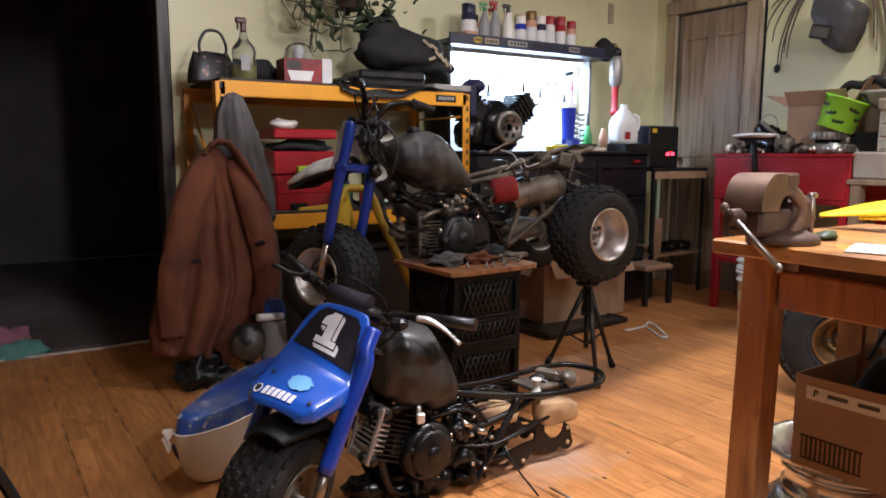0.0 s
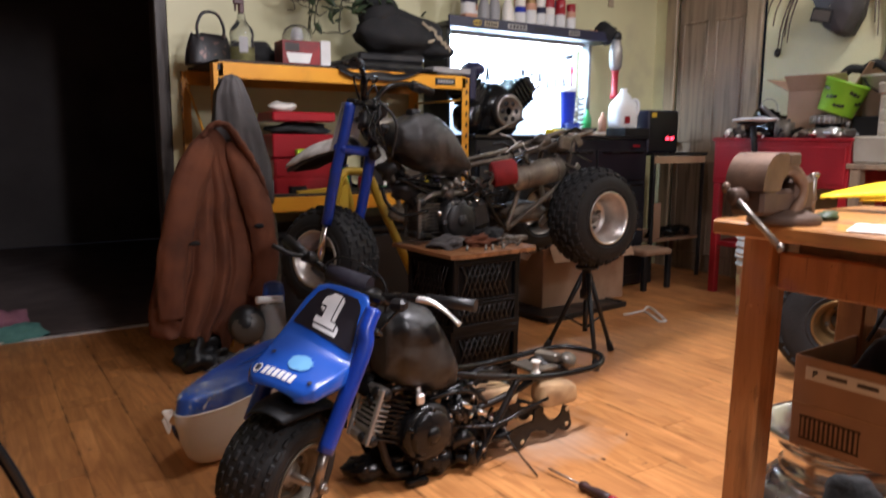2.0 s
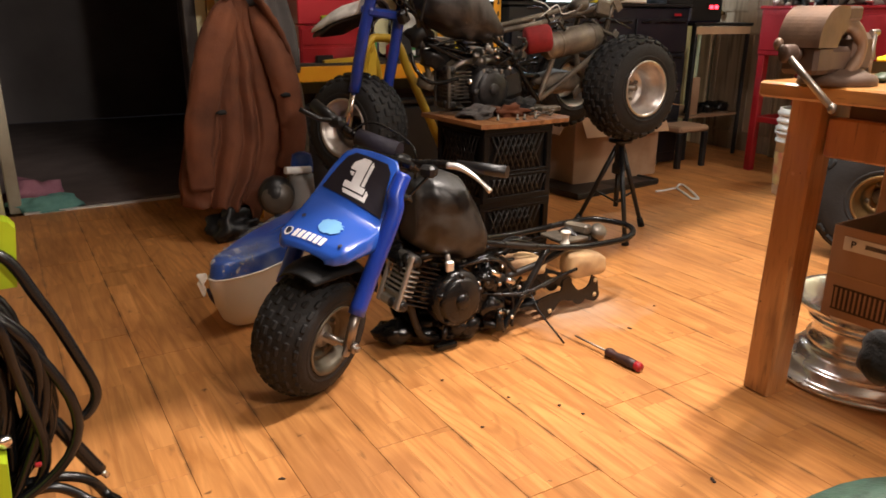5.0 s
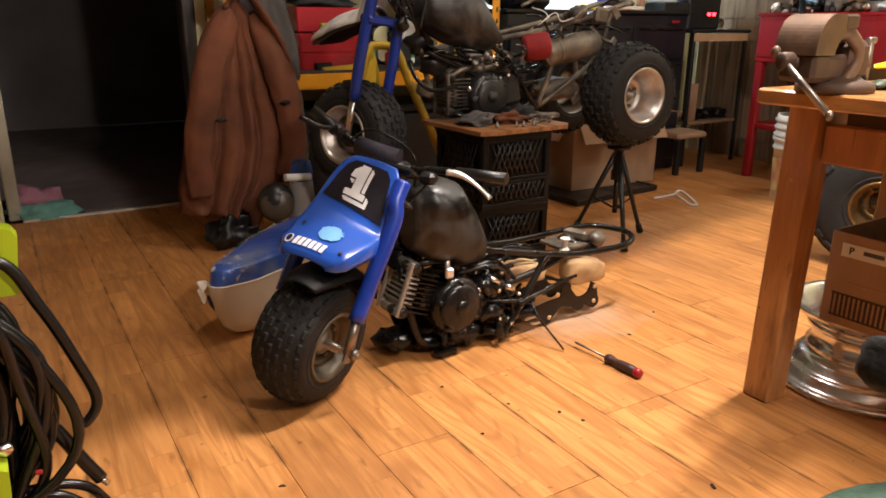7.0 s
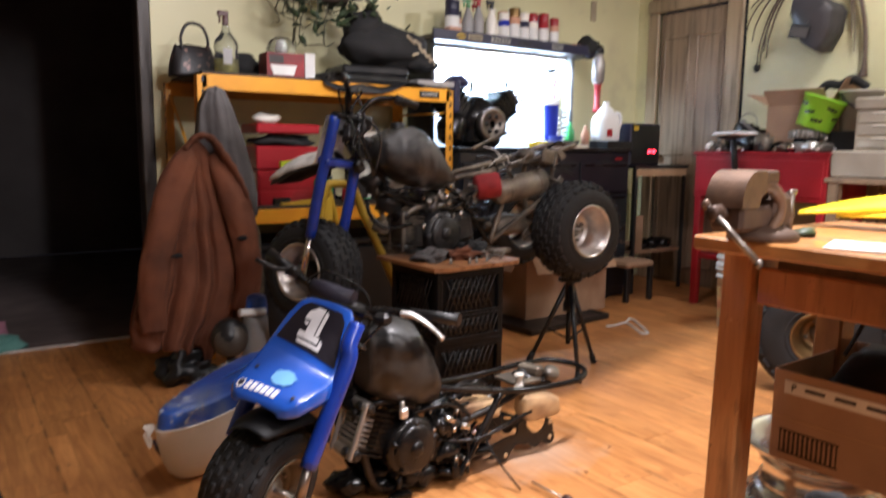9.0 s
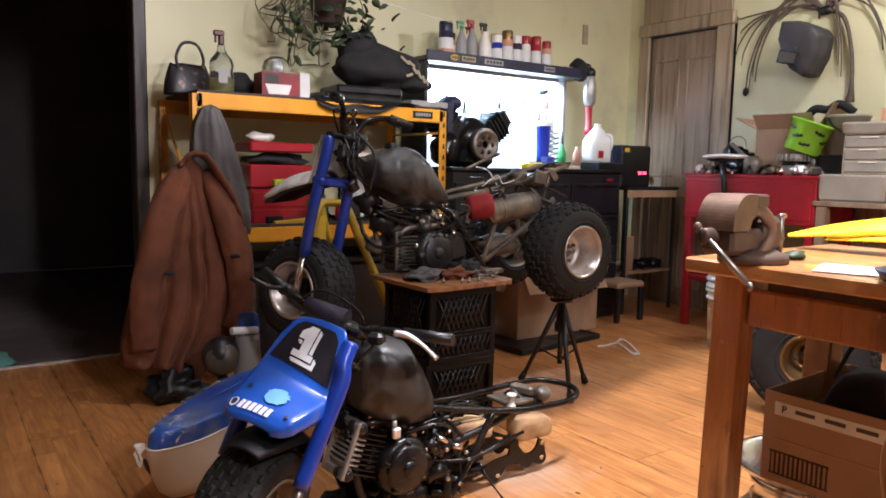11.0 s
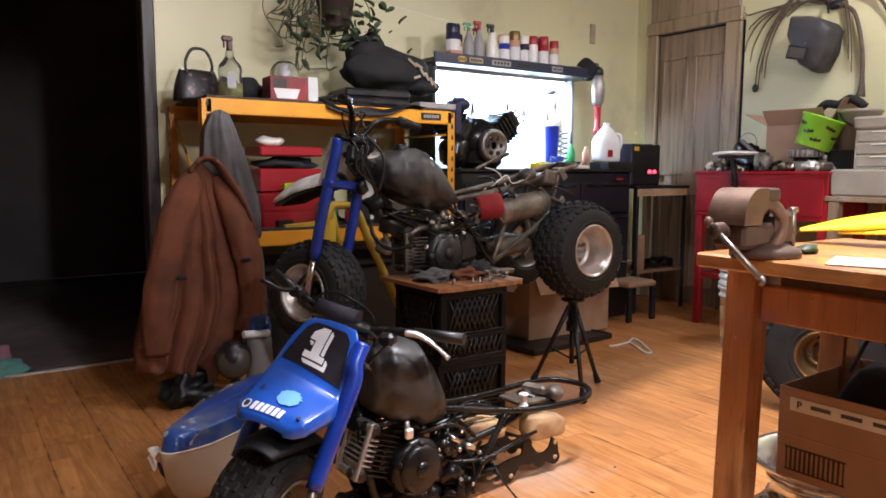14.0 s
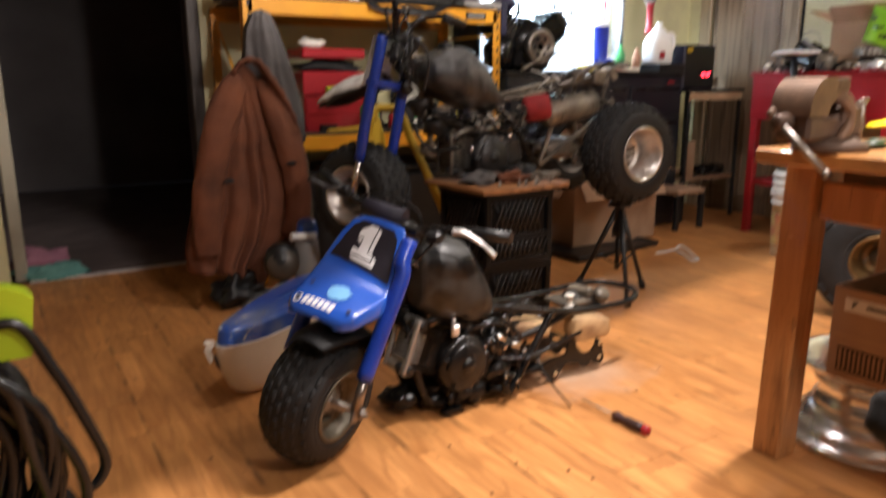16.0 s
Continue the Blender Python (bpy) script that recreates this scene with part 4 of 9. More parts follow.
# maker's mark as a ring and slanted bars
decal("badge_ring", ring_of(-0.010, 0.072, 0.012, 0.011, 16), "sticker_white", 0.005, cow, 1)
decal("badge_centre", ring_of(-0.010, 0.072, 0.0085, 0.0075, 12), "navy", 0.006, cow, 1)
for k in range(6):
    y = 0.056 - k * 0.0160
    decal("badge_bar", [(-0.021, y), (-0.021, y - 0.0122), (0.001, y - 0.0140), (0.001, y - 0.002)], "sticker_white", 0.005, cow, 2)
for x, y in ((0.05, 0.075), (-0.002, -0.078)):
    decal("screw", ring_of(x, y, 0.006, 0.006, 8), "navy", 0.006, cow, 1)
# handlebar, pad, grips, lever
hbp = [L1(1.172, 1.640, 0.588), L1(1.085, 1.775, 0.592), L1(1.03, 1.835, 0.590), L1(0.985, 1.905, 0.605), L1(0.945, 1.965, 0.628), L1(0.915, 2.005, 0.66), L1(0.845, 2.10, 0.735)]
part("handlebar", Mesh().tube(curve_pts(hbp, 6), 0.011, 10), "blackmetal", T1, "black tubular handlebar")
part("bar_pad", Mesh().tube([hbp[3] + Vector((0.02, -0.03, 0.012)), hbp[3].lerp(hbp[4], 0.5) + Vector((0, 0, 0.014)), hbp[4] + Vector((-0.012, 0.022, 0.018))], [0.026, 0.028, 0.026], 12), "purple", T1, "dark slate foam bar pad")
part("grip", Mesh().tube([hbp[0] + (hbp[0] - hbp[1]).normalized() * 0.03, hbp[0].lerp(hbp[1], 0.72)], [0.017, 0.016], 12), "black", T1)
part("grip", Mesh().tube([hbp[6], hbp[6].lerp(hbp[5], 0.85)], [0.017, 0.016], 12), "black", T1)
lv = Mesh()
lv.tube(curve_pts([L1(1.080, 1.740, 0.594), L1(1.104, 1.710, 0.590), L1(1.130, 1.676, 0.568), L1(1.155, 1.640, 0.533)], 6), [0.013] * 6 + [0.012, 0.0115, 0.011, 0.0105, 0.010, 0.0095, 0.009, 0.0085, 0.008, 0.008, 0.008, 0.009, 0.010], 10, False, True, 0.7)
part("brake_lever", lv, "alu", T1, "polished aluminium brake lever")
pr = Mesh()
pr.box((0, 0, 0), (0.05, 0.04, 0.035), frame_of(L1(1.05, 1.79, 0.572), hbp[0] - hbp[1], (0, 0, 1)), 0.01).ball(L1(1.0, 1.86, 0.585), (0.04, 0.035, 0.03), 12, 8)
part("lever_perch", pr, "black", T1)
pr = Mesh()
pr.box((0, 0, 0), (0.045, 0.035, 0.03), frame_of(hbp[5].lerp(hbp[6], 0.35), hbp[6] - hbp[5], (0, 0, 1)), 0.008)
pr.tube(curve_pts([hbp[5].lerp(hbp[6], 0.4), L1(0.835, 2.03, 0.70), L1(0.79, 2.06, 0.725)], 5), 0.007, 8)
part("lever_perch", pr, "black", T1)
cb = Mesh()
cb.tube(curve_pts([L1(0.90, 1.98, 0.66), L1(0.96, 1.96, 0.69), L1(1.02, 1.88, 0.655), L1(1.04, 1.84, 0.60), L1(1.05, 1.90, 0.45)], 8), 0.0035, 6)
cb.tube(curve_pts([L1(1.05, 1.78, 0.565), L1(0.99, 1.80, 0.50), L1(0.95, 1.86, 0.40), L1(1.1, 1.93, 0.3)], 8), 0.004, 6)
part("control_cable", cb, "cable", T1)
# tank, frame, engine
fuel_tank(T1, 1.025, 1.90, [(-0.008, 0.500, 0.400, 0.030), (0.004, 0.532, 0.352, 0.082), (0.055, 0.550, 0.318, 0.108), (0.11, 0.552, 0.290, 0.118), (0.155, 0.540, 0.272, 0.118), (0.198, 0.470, 0.268, 0.112), (0.235, 0.385, 0.275, 0.100), (0.262, 0.310, 0.285, 0.05)], "tank", L1, (1.115, 1.92, 0.552))
pc = Mesh()
pc.box((0, 0, 0), (0.026, 0.016, 0.032), pose(*L1(1.130, 1.805, 0.277)), 0.004).bar(L1(1.135, 1.815, 0.265), L1(1.14, 1.84, 0.33), 0.008, 8)
part("fuel_tap", pc, "alu", T1, "small white fuel tap")
E1 = pose(*L1(1.160, 1.885, 0.165), 0, -21, 183)
engine(T1, E1, 0.97, True)
fm = [
    [(0.98, 1.90, 0.50), (1.02, 1.925, 0.36), (1.04, 1.93, 0.20), (1.08, 1.93, 0.07), (1.3, 1.93, 0.055), (1.55, 1.93, 0.07)],
    [(1.0, 1.905, 0.47), (1.16, 1.85, 0.345), (1.266, 1.83, 0.322), (1.475, 1.83, 0.275), (1.643, 1.83, 0.248), (1.80, 1.815, 0.247), (1.865, 1.815, 0.254), (1.915, 1.85, 0.262), (1.935, 1.92, 0.264), (1.88, 2.005, 0.268), (1.76, 2.02, 0.268), (1.6, 2.02, 0.262), (1.45, 2.0, 0.270), (1.25, 1.95, 0.30)],
    [(1.515, 1.83, 0.262), (1.44, 1.825, 0.155), (1.365, 1.82, 0.055), (1.335, 1.82, 0.018)],
    [(1.515, 2.03, 0.262), (1.44, 2.03, 0.155), (1.365, 2.02, 0.055), (1.335, 2.02, 0.018)],
    [(1.36, 1.84, 0.19), (1.50, 1.84, 0.215), (1.62, 1.85, 0.245)],
]
for k, pts in enumerate(fm):
    part("frame_tube", Mesh().tube(curve_pts([L1(*p) for p in pts], 6), 0.0115 if k != 1 else 0.0105, 10), "blackmetal", T1, "black painted steel frame tube")
rp = Mesh()
rp.box((0, 0, 0), (0.12, 0.12, 0.012), pose(*L1(1.68, 1.94, 0.250)), 0.003).box((0, 0, 0), (0.05, 0.09, 0.035), pose(*L1(1.74, 1.94, 0.272), 0, 8, 20), 0.008).turn([(0.001, 0.012), (0.026, 0.012), (0.030, 0.0), (0.030, -0.012)], pose(*L1(1.80, 1.90, 0.262), 40, 0, 0), 14)
part("bracket", rp, "frame2", T1, "grimy grey bracket")
part("breather", Mesh().turn([(0.001, 0.040), (0.016, 0.040), (0.018, 0.034), (0.011, 0.030), (0.011, 0.004), (0.016, 0.0), (0.016, -0.02)], pose(*L1(1.625, 1.87, 0.255)), 14), "white", T1, "small pale plastic filler neck")
for p, r in (((1.48, 1.92, 0.190), (0.088, 0.050, 0.032)), ((1.735, 1.90, 0.155), (0.084, 0.045, 0.046))):
    def lump(u, v, p=p, r=r):
        a, b = 2 * math.pi * u, math.pi * (0.004 + 0.992 * v)
        d = [math.copysign(abs(c) ** 0.55, c) for c in (math.cos(a) * math.sin(b), math.sin(a) * math.sin(b), -math.cos(b))]
        k = 1 + 0.12 * noise.noise(Vector(d) * 1.6 + Vector((p[0] * 9, 0, 0)))
        return L1(p[0] + r[0] * d[0] * k, p[1] + r[1] * d[1] * k, p[2] + r[2] * d[2] * k - 0.12 * r[0] * d[0])
    part("rear_casting", Mesh().grid(lump, 26, 16, True, None, True, True), "beige", T1, "pale beige grimy housing")
sw = Mesh()
for yy in (1.86, 2.0):
    sw.tube(curve_pts([L1(1.30, yy, 0.075), L1(1.42, yy, 0.065), L1(1.52, yy, 0.06)], 6), 0.014, 10)
sw.bar(L1(1.50, 1.84, 0.06), L1(1.50, 2.03, 0.06), 0.014, 12)
part("swing_arm", sw, "blackmetal", T1)


def scalloped(cx):
    """A thin plate of the axle carrier: an arm with a hooked, drilled end; local x along it, y up."""
    def arc(x, y, r, a0, a1, n):
        return [(x + r * math.cos(radians(a0 + (a1 - a0) * k / n)), y + r * math.sin(radians(a0 + (a1 - a0) * k / n))) for k in range(n + 1)]
    return [(0.0, 0.075), (0.02, 0.055)] + arc(0.055, 0.028, 0.022, 200, 340, 5) + arc(0.12, 0.012, 0.045, 110, 60, 4) + arc(0.195, 0.058, 0.030, 200, 330, 6) + arc(0.262, 0.050, 0.024, 250, 400, 6) + [(0.272, 0.110), (0.248, 0.125)] + arc(0.205, 0.118, 0.040, 330, 220, 6) + [(0.14, 0.135), (0.118, 0.130), (0.112, 0.092), (0.06, 0.088)]


for yy in (1.855, 2.0):
    part("axle_plate", Mesh().prism(scalloped(0), 0.007, pose(*L1(1.49, yy, 0.0), 90, 0, 0)), "blackmetal", T1, "flat black scalloped axle plate")
for x, z in ((1.555, 0.030), (1.752, 0.052), (1.752, 0.105)):
    part("plate_hole", Mesh().turn([(0.001, 0.001), (0.008, 0.001), (0.008, -0.001)], pose(*L1(x, 1.8465, z), 90, 0, 0), 12), "beige", T1)
ft = Mesh()
ft.bar(L1(1.13, 2.05, 0.07), L1(1.13, 1.83, 0.07), 0.011, 8).tube([L1(1.135, 1.835, 0.075), L1(1.125, 1.83, 0.02)], 0.010, 8).box((0, 0, 0), (0.075, 0.03, 0.022), pose(*L1(1.13, 1.825, 0.014)), 0.006)
part("foot_peg", ft, "blackmetal", T1)
ft = Mesh()
ft.bar(L1(1.27, 1.83, 0.055), L1(1.33, 1.80, 0.04), 0.012, 8).bar(L1(1.33, 1.84, 0.12), L1(1.31, 1.79, 0.035), 0.014, 8)
part("side_stand", ft, "blackmetal", T1)
hs = Mesh()
hs.tube(curve_pts([L1(1.18, 1.85, 0.25), L1(1.28, 1.82, 0.27), L1(1.36, 1.84, 0.22), L1(1.32, 1.85, 0.14), L1(1.24, 1.86, 0.12)], 7), 0.008, 8)
hs.tube(curve_pts([L1(1.22, 1.88, 0.28), L1(1.32, 1.86, 0.22), L1(1.38, 1.83, 0.13), L1(1.37, 1.81, 0.03)], 7), 0.006, 8)
hs.tube(curve_pts([L1(1.435, 1.80, 0.13), L1(1.434, 1.75, 0.086), L1(1.466, 1.664, 0.006)], 7), 0.0035, 6)
hs.ball(L1(1.31, 1.85, 0.10), (0.05, 0.04, 0.045), 12, 8, None, 0.5, 2).ball(L1(1.29, 1.84, 0.20), (0.035, 0.03, 0.04), 10, 8, None, 0.5, 4)
part("hose", hs, "cable", T1)
cl = Mesh()
cl.bar(L1(1.33, 1.80, 0.20), L1(1.36, 1.79, 0.19), 0.010, 8).bar(L1(1.28, 1.81, 0.235), L1(1.31, 1.80, 0.215), 0.008, 8)
part("cable_fitting", cl, "chrome", T1)

tangle = random.Random(21)
for k in range(16):
    a_ = Vector((tangle.uniform(1.22, 1.45), tangle.uniform(1.80, 1.98), tangle.uniform(0.08, 0.30)))
    b_ = a_ + Vector((tangle.uniform(0.08, 0.30), tangle.uniform(-0.05, 0.05), tangle.uniform(-0.10, 0.06)))
    b_.z = min(max(b_.z, 0.03), 0.30)
    c_ = a_.lerp(b_, 0.5) + Vector((0, tangle.uniform(-0.03, 0.03), tangle.uniform(-0.03, 0.04)))
    c_.z = max(c_.z, 0.02)
    part("hose", Mesh().tube(curve_pts([L1(*a_), L1(*c_), L1(*b_)], 6), tangle.uniform(0.003, 0.008), 7), ("cable", "blackmetal", "blackmetal")[k % 3], T1)
for k, (x, y, z, r_) in enumerate(((1.30, 1.86, 0.20, 0.045), (1.36, 1.88, 0.13, 0.05), (1.26, 1.90, 0.08, 0.05), (1.44, 1.90, 0.09, 0.045), (1.05, 1.93, 0.30, 0.05), (1.72, 1.95, 0.24, 0.04), (1.78, 1.93, 0.23, 0.035))):
    part("grimy_casting", Mesh().ball(L1(x, y, z), (r_ * 1.2, r_, r_ * 0.9), 14, 10, None, 0.8, k * 2.7), "blackmetal", T1)

# black lumps: oily engine mass, also filling in for the shadow beneath it
for k in range(14):
    x, y, z = tangle.uniform(1.10, 1.50), tangle.uniform(1.93, 2.04), tangle.uniform(0.03, 0.11)
    r_ = tangle.uniform(0.025, 0.045)
    part("grimy_casting", Mesh().ball(L1(x, y, max(z, r_)), (r_ * 1.5, r_, r_ * 0.9), 12, 8, None, 0.7, k * 1.9), "blackmetal", T1)

# more lumps and low rails added where the engine's contact shadow falls
for k in range(13):
    x, y = tangle.uniform(0.98, 1.36), tangle.uniform(1.85, 1.96)
    r_ = tangle.uniform(0.026, 0.042)
    part("grimy_casting", Mesh().ball(L1(x, y, tangle.uniform(r_, r_ + 0.03)), (r_ * 1.6, r_, r_ * 0.9), 12, 8, None, 0.7, k * 2.3), "blackmetal", T1)
for yy in (1.85, 1.99):
    part("frame_tube", Mesh().tube(curve_pts([L1(1.00, yy + 0.02, 0.30), L1(1.02, yy, 0.17), L1(1.06, yy, 0.055), L1(1.16, yy, 0.03), L1(1.36, yy, 0.035)], 6), 0.0115, 10), "blackmetal", T1, "black painted steel frame tube")
for k in range(16):
    x, y, z = tangle.uniform(1.20, 1.42), tangle.uniform(1.80, 1.86), tangle.uniform(0.05, 0.28)
    part("bolt", Mesh().turn([(0.001, 0.006), (0.007, 0.006), (0.008, 0.0), (0.004, -0.001), (0.004, -0.018)], pose(*L1(x, y, z), 70 + tangle.uniform(-40, 40), 0, tangle.uniform(-60, 60)), 6), "chrome" if k % 3 else "greymetal", T1)

# ---- blue and white fender lying on the floor ----
FN = thing("fender", "blue and white plastic rear fender lying on the floor, cracked edge", "fender", pose(0.553, 2.272, 0.0, 0, 0, 31))


def hull(levels):
    """A boat-like shell: levels of (scale, height), from below upward."""
    def fn(u, v):
        k = v * (len(levels) - 1)
        i = min(int(k), len(levels) - 2)
        sc, z = (levels[i][j] + (levels[i + 1][j] - levels[i][j]) * (k - i) for j in (0, 1))
        a = 2 * math.pi * u
        ca, sa = math.cos(a), math.sin(a)
        x = math.copysign(abs(ca) ** 0.75, ca) * 0.30 * (sc if ca < 0 else 0.5 + 0.5 * sc)
        y = math.copysign(abs(sa) ** 0.75, sa) * 0.135 * sc * (0.76 + 0.28 * ca)
        return Vector((0.30 + x, y, z + max(0.0, (0.30 + x) - 0.12) * 0.10 * min(1, z / 0.1)))
    return fn


part("shell", Mesh().grid(hull([(0.55, 0.0), (0.74, 0.008), (0.86, 0.04), (0.94, 0.09), (0.985, 0.15), (1.0, 0.186), (1.0, 0.192)]), 44, 22, True), "white", FN, "dirty white plastic lower shell", 0.004)
part("cover", Mesh().grid(hull([(0.985, 0.189), (0.965, 0.215), (0.945, 0.236), (0.925, 0.243), (0.80, 0.250), (0.45, 0.256), (0.02, 0.258)]), 44, 22, True), "bluescuff", FN, "scuffed blue plastic upper cover", 0.003)
def film(u, v):
    """A crinkled wrap lying loosely on the cover's rear half."""
    p = hull([(0.992, 0.180), (0.975, 0.218), (0.955, 0.241), (0.80, 0.254), (0.55, 0.259)])(0.14 + 0.52 * u, v)
    k = 0.004 * noise.noise(p * 34) + 0.003 * noise.noise(p * 80)
    return p + Vector((k, k, 0.005 + abs(k)))


part("plastic_film", Mesh().grid(film, 70, 26, False, None, False), "film", FN, "crinkled clear plastic film")
rim_line = [hull([(1.0, 0.0), (1.0, 0.190)])(k / 40, 0.999) for k in range(40)]
part("seam_lip", Mesh().tube(rim_line, 0.004, 6, True), "white", FN)
tn = Mesh()
tn.grid(lambda u, v: Vector((-0.010 - 0.012 * u + 0.006 * math.sin(8 * v + 3 * u), 0.014 + 0.024 * u + 0.010 * v * (1 - u), 0.212 - 0.08 * v * (0.7 + 0.3 * math.sin(5 * u)))), 7, 10)
part("torn_edge", tn, "white", FN, "torn pale plastic flap", 0.003)
part("slot", Mesh().tube([(0.006, 0.030, 0.155), (0.016, 0.026, 0.12), (0.045, 0.020, 0.07)], [0.007, 0.009, 0.005], 8, False, True, 0.5), "navy", FN, "dark slit in the shell")

# ---- crates with the second trike on them ----


def milk_crate(m, group):
    t = thing("milk_crate", "black plastic milk crate with diamond lattice sides", "crate", m, group)
    W, D, H = 0.33, 0.33, 0.286
    fr = Mesh()
    for z in (0.012, 0.10, 0.115, 0.262, 0.279):
        for s in (-1, 1):
            fr.box((0, s * (D / 2 - 0.004), z), (W, 0.010, 0.012 if z not in (0.012, 0.279) else 0.022), None, 0.002).box((s * (W / 2 - 0.004), 0, z), (0.010, D - 0.02, 0.012 if z not in (0.012, 0.279) else 0.022), None, 0.002)
    for sx in (-1, 1):
        for sy in (-1, 1):
            fr.box((sx * (W / 2 - 0.014), sy * (D / 2 - 0.014), H / 2), (0.028, 0.028, H - 0.004), None, 0.004)
    fr.box((0, 0, 0.006), (W - 0.01, D - 0.01, 0.010))
    part("frame", fr, "crate", t)
    for ang in (0, 90, 180, 270):
        la = Mesh()
        for z0, z1 in ((0.118, 0.257), (0.022, 0.098)):
            n = 11
            for i in range(n):
                x = -W / 2 + 0.03 + i * (W - 0.06) / n
                dx = (z1 - z0) * 0.45
                for s in (-1, 1):
                    if -W / 2 + 0.02 < x + s * dx < W / 2 - 0.02:
                        la.bar((x, -D / 2 + 0.005, z0), (x + s * dx, -D / 2 + 0.005, z1), 0.0042, 5)
        la.bm.transform(Matrix.Rotation(radians(ang), 4, "Z"))
        part("lattice", la, "black", t)
        la = Mesh()
        la.box((0, -D / 2 + 0.018, 0.13), (W - 0.05, 0.003, 0.24))
        la.bm.transform(Matrix.Rotation(radians(ang), 4, "Z"))
        part("inner_wall", la, "crate", t)
    return t


CR = milk_crate(pose(1.755, 2.485, 0, 0, 0, -2), "crates under the trike")
copy_thing(CR, pose(1.75, 2.48, 0.2895, 0, 0, 1))
bo = Mesh()
bo.prism([(-0.22, -0.20), (-0.16, -0.215), (0.20, -0.205), (0.235, -0.17), (0.24, 0.20), (-0.22, 0.22)], 0.016, None)
solid("board", bo, wood_mat("warped_plywood", (0.36, 0.16, 0.055), (0.25, 0.105, 0.035), 0.5, 3, (9, 1, 9), 0), "warped orange-brown plywood board on milk crates", "board", pose(1.775, 2.50, 0.5805, 0, 0, 2))

# ---- the grimy trike on the crates ----
T2 = thing("three_wheeler", "grimy stripped three-wheeler with blue forks raised on crates and tripod", "trike", pose(2.5, 2.72, 0.558), "three-wheelers")
Q2 = pose(2.5, 2.72, 0.558).inverted()


def L2(*p):
    return Q2 @ Vector(p)


for y in (2.50, 2.96):
    s = -1 if y < 2.7 else 1
    wheel(T2, Q2 @ frame_of((2.50, y, 0.672), (1, 0, 0), (0, s, 0.03)), 0.465, 0.195, 0.112, 25, "wheelsteel", -0.015, 7)
part("rear_axle", Mesh().bar(L2(2.5, 2.5, 0.672), L2(2.5, 2.96, 0.672), 0.016, 12).bar(L2(2.5, 2.66, 0.672), L2(2.5, 2.76, 0.672), 0.05, 16), "frame2", T2)
A2 = radians(66)
F2 = Vector((-math.cos(A2), math.sin(A2), 0))
S2 = Q2 @ frame_of((1.262, 2.714, 0.555), -F2, (0, 0, 1)) @ Matrix.Rotation(radians(-5), 4, "X")


def s2(*p):
    return S2 @ Vector(p)


wheel(T2, S2 @ Matrix.Rotation(radians(90), 4, "X"), 0.43, 0.178, 0.104, 25, "wheelsteel", 0.02, 7)
part("brake_drum", Mesh().turn([(0.001, -0.058), (0.032, -0.058), (0.046, -0.050), (0.048, -0.030), (0.048, 0.030), (0.046, 0.050), (0.032, 0.058), (0.001, 0.058)], S2 @ Matrix.Rotation(radians(90), 4, "X"), 28), "blackmetal", T2, "black front brake drum")
for s in (-1, 1):
    ln = (0.092 if s < 0 else 0.100) * s
    g = Mesh()
    g.tube(curve_pts([s2(0.058, ln, 0.14), s2(0.092, ln, 0.33), s2(0.125, ln * 0.9, 0.50), s2(0.142, ln * 0.85, 0.60)] if s < 0 else [s2(0.058, ln, 0.14), s2(0.092, ln, 0.33), s2(0.11, ln * 0.95, 0.43)], 6), 0.0215, 14)
    part("fork_tube", g, "bluepaint", T2, "blue painted fork tube")
    part("fork_slider", Mesh().tube([s2(0.03, ln, -0.01), s2(0.058, ln, 0.15)], 0.014, 10), "chrome", T2)
# second fork leg's upper tube: black instead of blue, for the shade it stands in
part("shaded_fork_top", Mesh().tube([s2(0.11, 0.095, 0.43), s2(0.142, 0.085, 0.60)], 0.016, 12), "blackmetal", T2)
cl = Mesh()
cl.box((0, 0, 0), (0.06, 0.21, 0.03), S2 @ pose(0.112, 0, 0.43, 0, 14, 0), 0.008)
part("lower_clamp", cl, "bluepaint", T2)
part("upper_clamp", Mesh().box((0, 0, 0), (0.055, 0.18, 0.022), S2 @ pose(0.15, 0, 0.605, 0, 14, 0), 0.008), "blackmetal", T2)
blade(T2, "front_fender", "fenderwhite", [s2(-0.245, 0, 0.372), s2(-0.175, 0, 0.415), s2(-0.09, 0, 0.455), s2(0.02, 0, 0.48), s2(0.09, 0, 0.485)], [0.06, 0.15, 0.18, 0.17, 0.12], 0.34, "dirty white plastic front fender")
# a slightly narrower black sheet just below the white fender
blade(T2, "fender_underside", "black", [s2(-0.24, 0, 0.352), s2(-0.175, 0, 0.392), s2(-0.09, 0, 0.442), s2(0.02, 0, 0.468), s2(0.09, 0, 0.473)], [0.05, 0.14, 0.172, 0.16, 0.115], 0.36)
nb = Mesh()
nb.prism([(-0.075, 0), (0.075, 0), (0.065, 0.19), (-0.065, 0.19)], 0.006, S2 @ frame_of((0.050, 0, 0.42), (0, -1, 0), (-0.97, 0, 0.22)))
part("number_plate", nb, "fenderwhite", T2, "blank white number plate")
b2 = [s2(0.285, -0.24, 0.715), s2(0.25, -0.17, 0.725), s2(0.20, -0.075, 0.68), s2(0.165, -0.03, 0.62), s2(0.165, 0.03, 0.62), s2(0.20, 0.075, 0.68), s2(0.25, 0.17, 0.70), s2(0.285, 0.25, 0.68)]
part("handlebar", Mesh().tube(curve_pts(b2, 6), 0.011, 10), "blackmetal", T2, "black tubular handlebar")
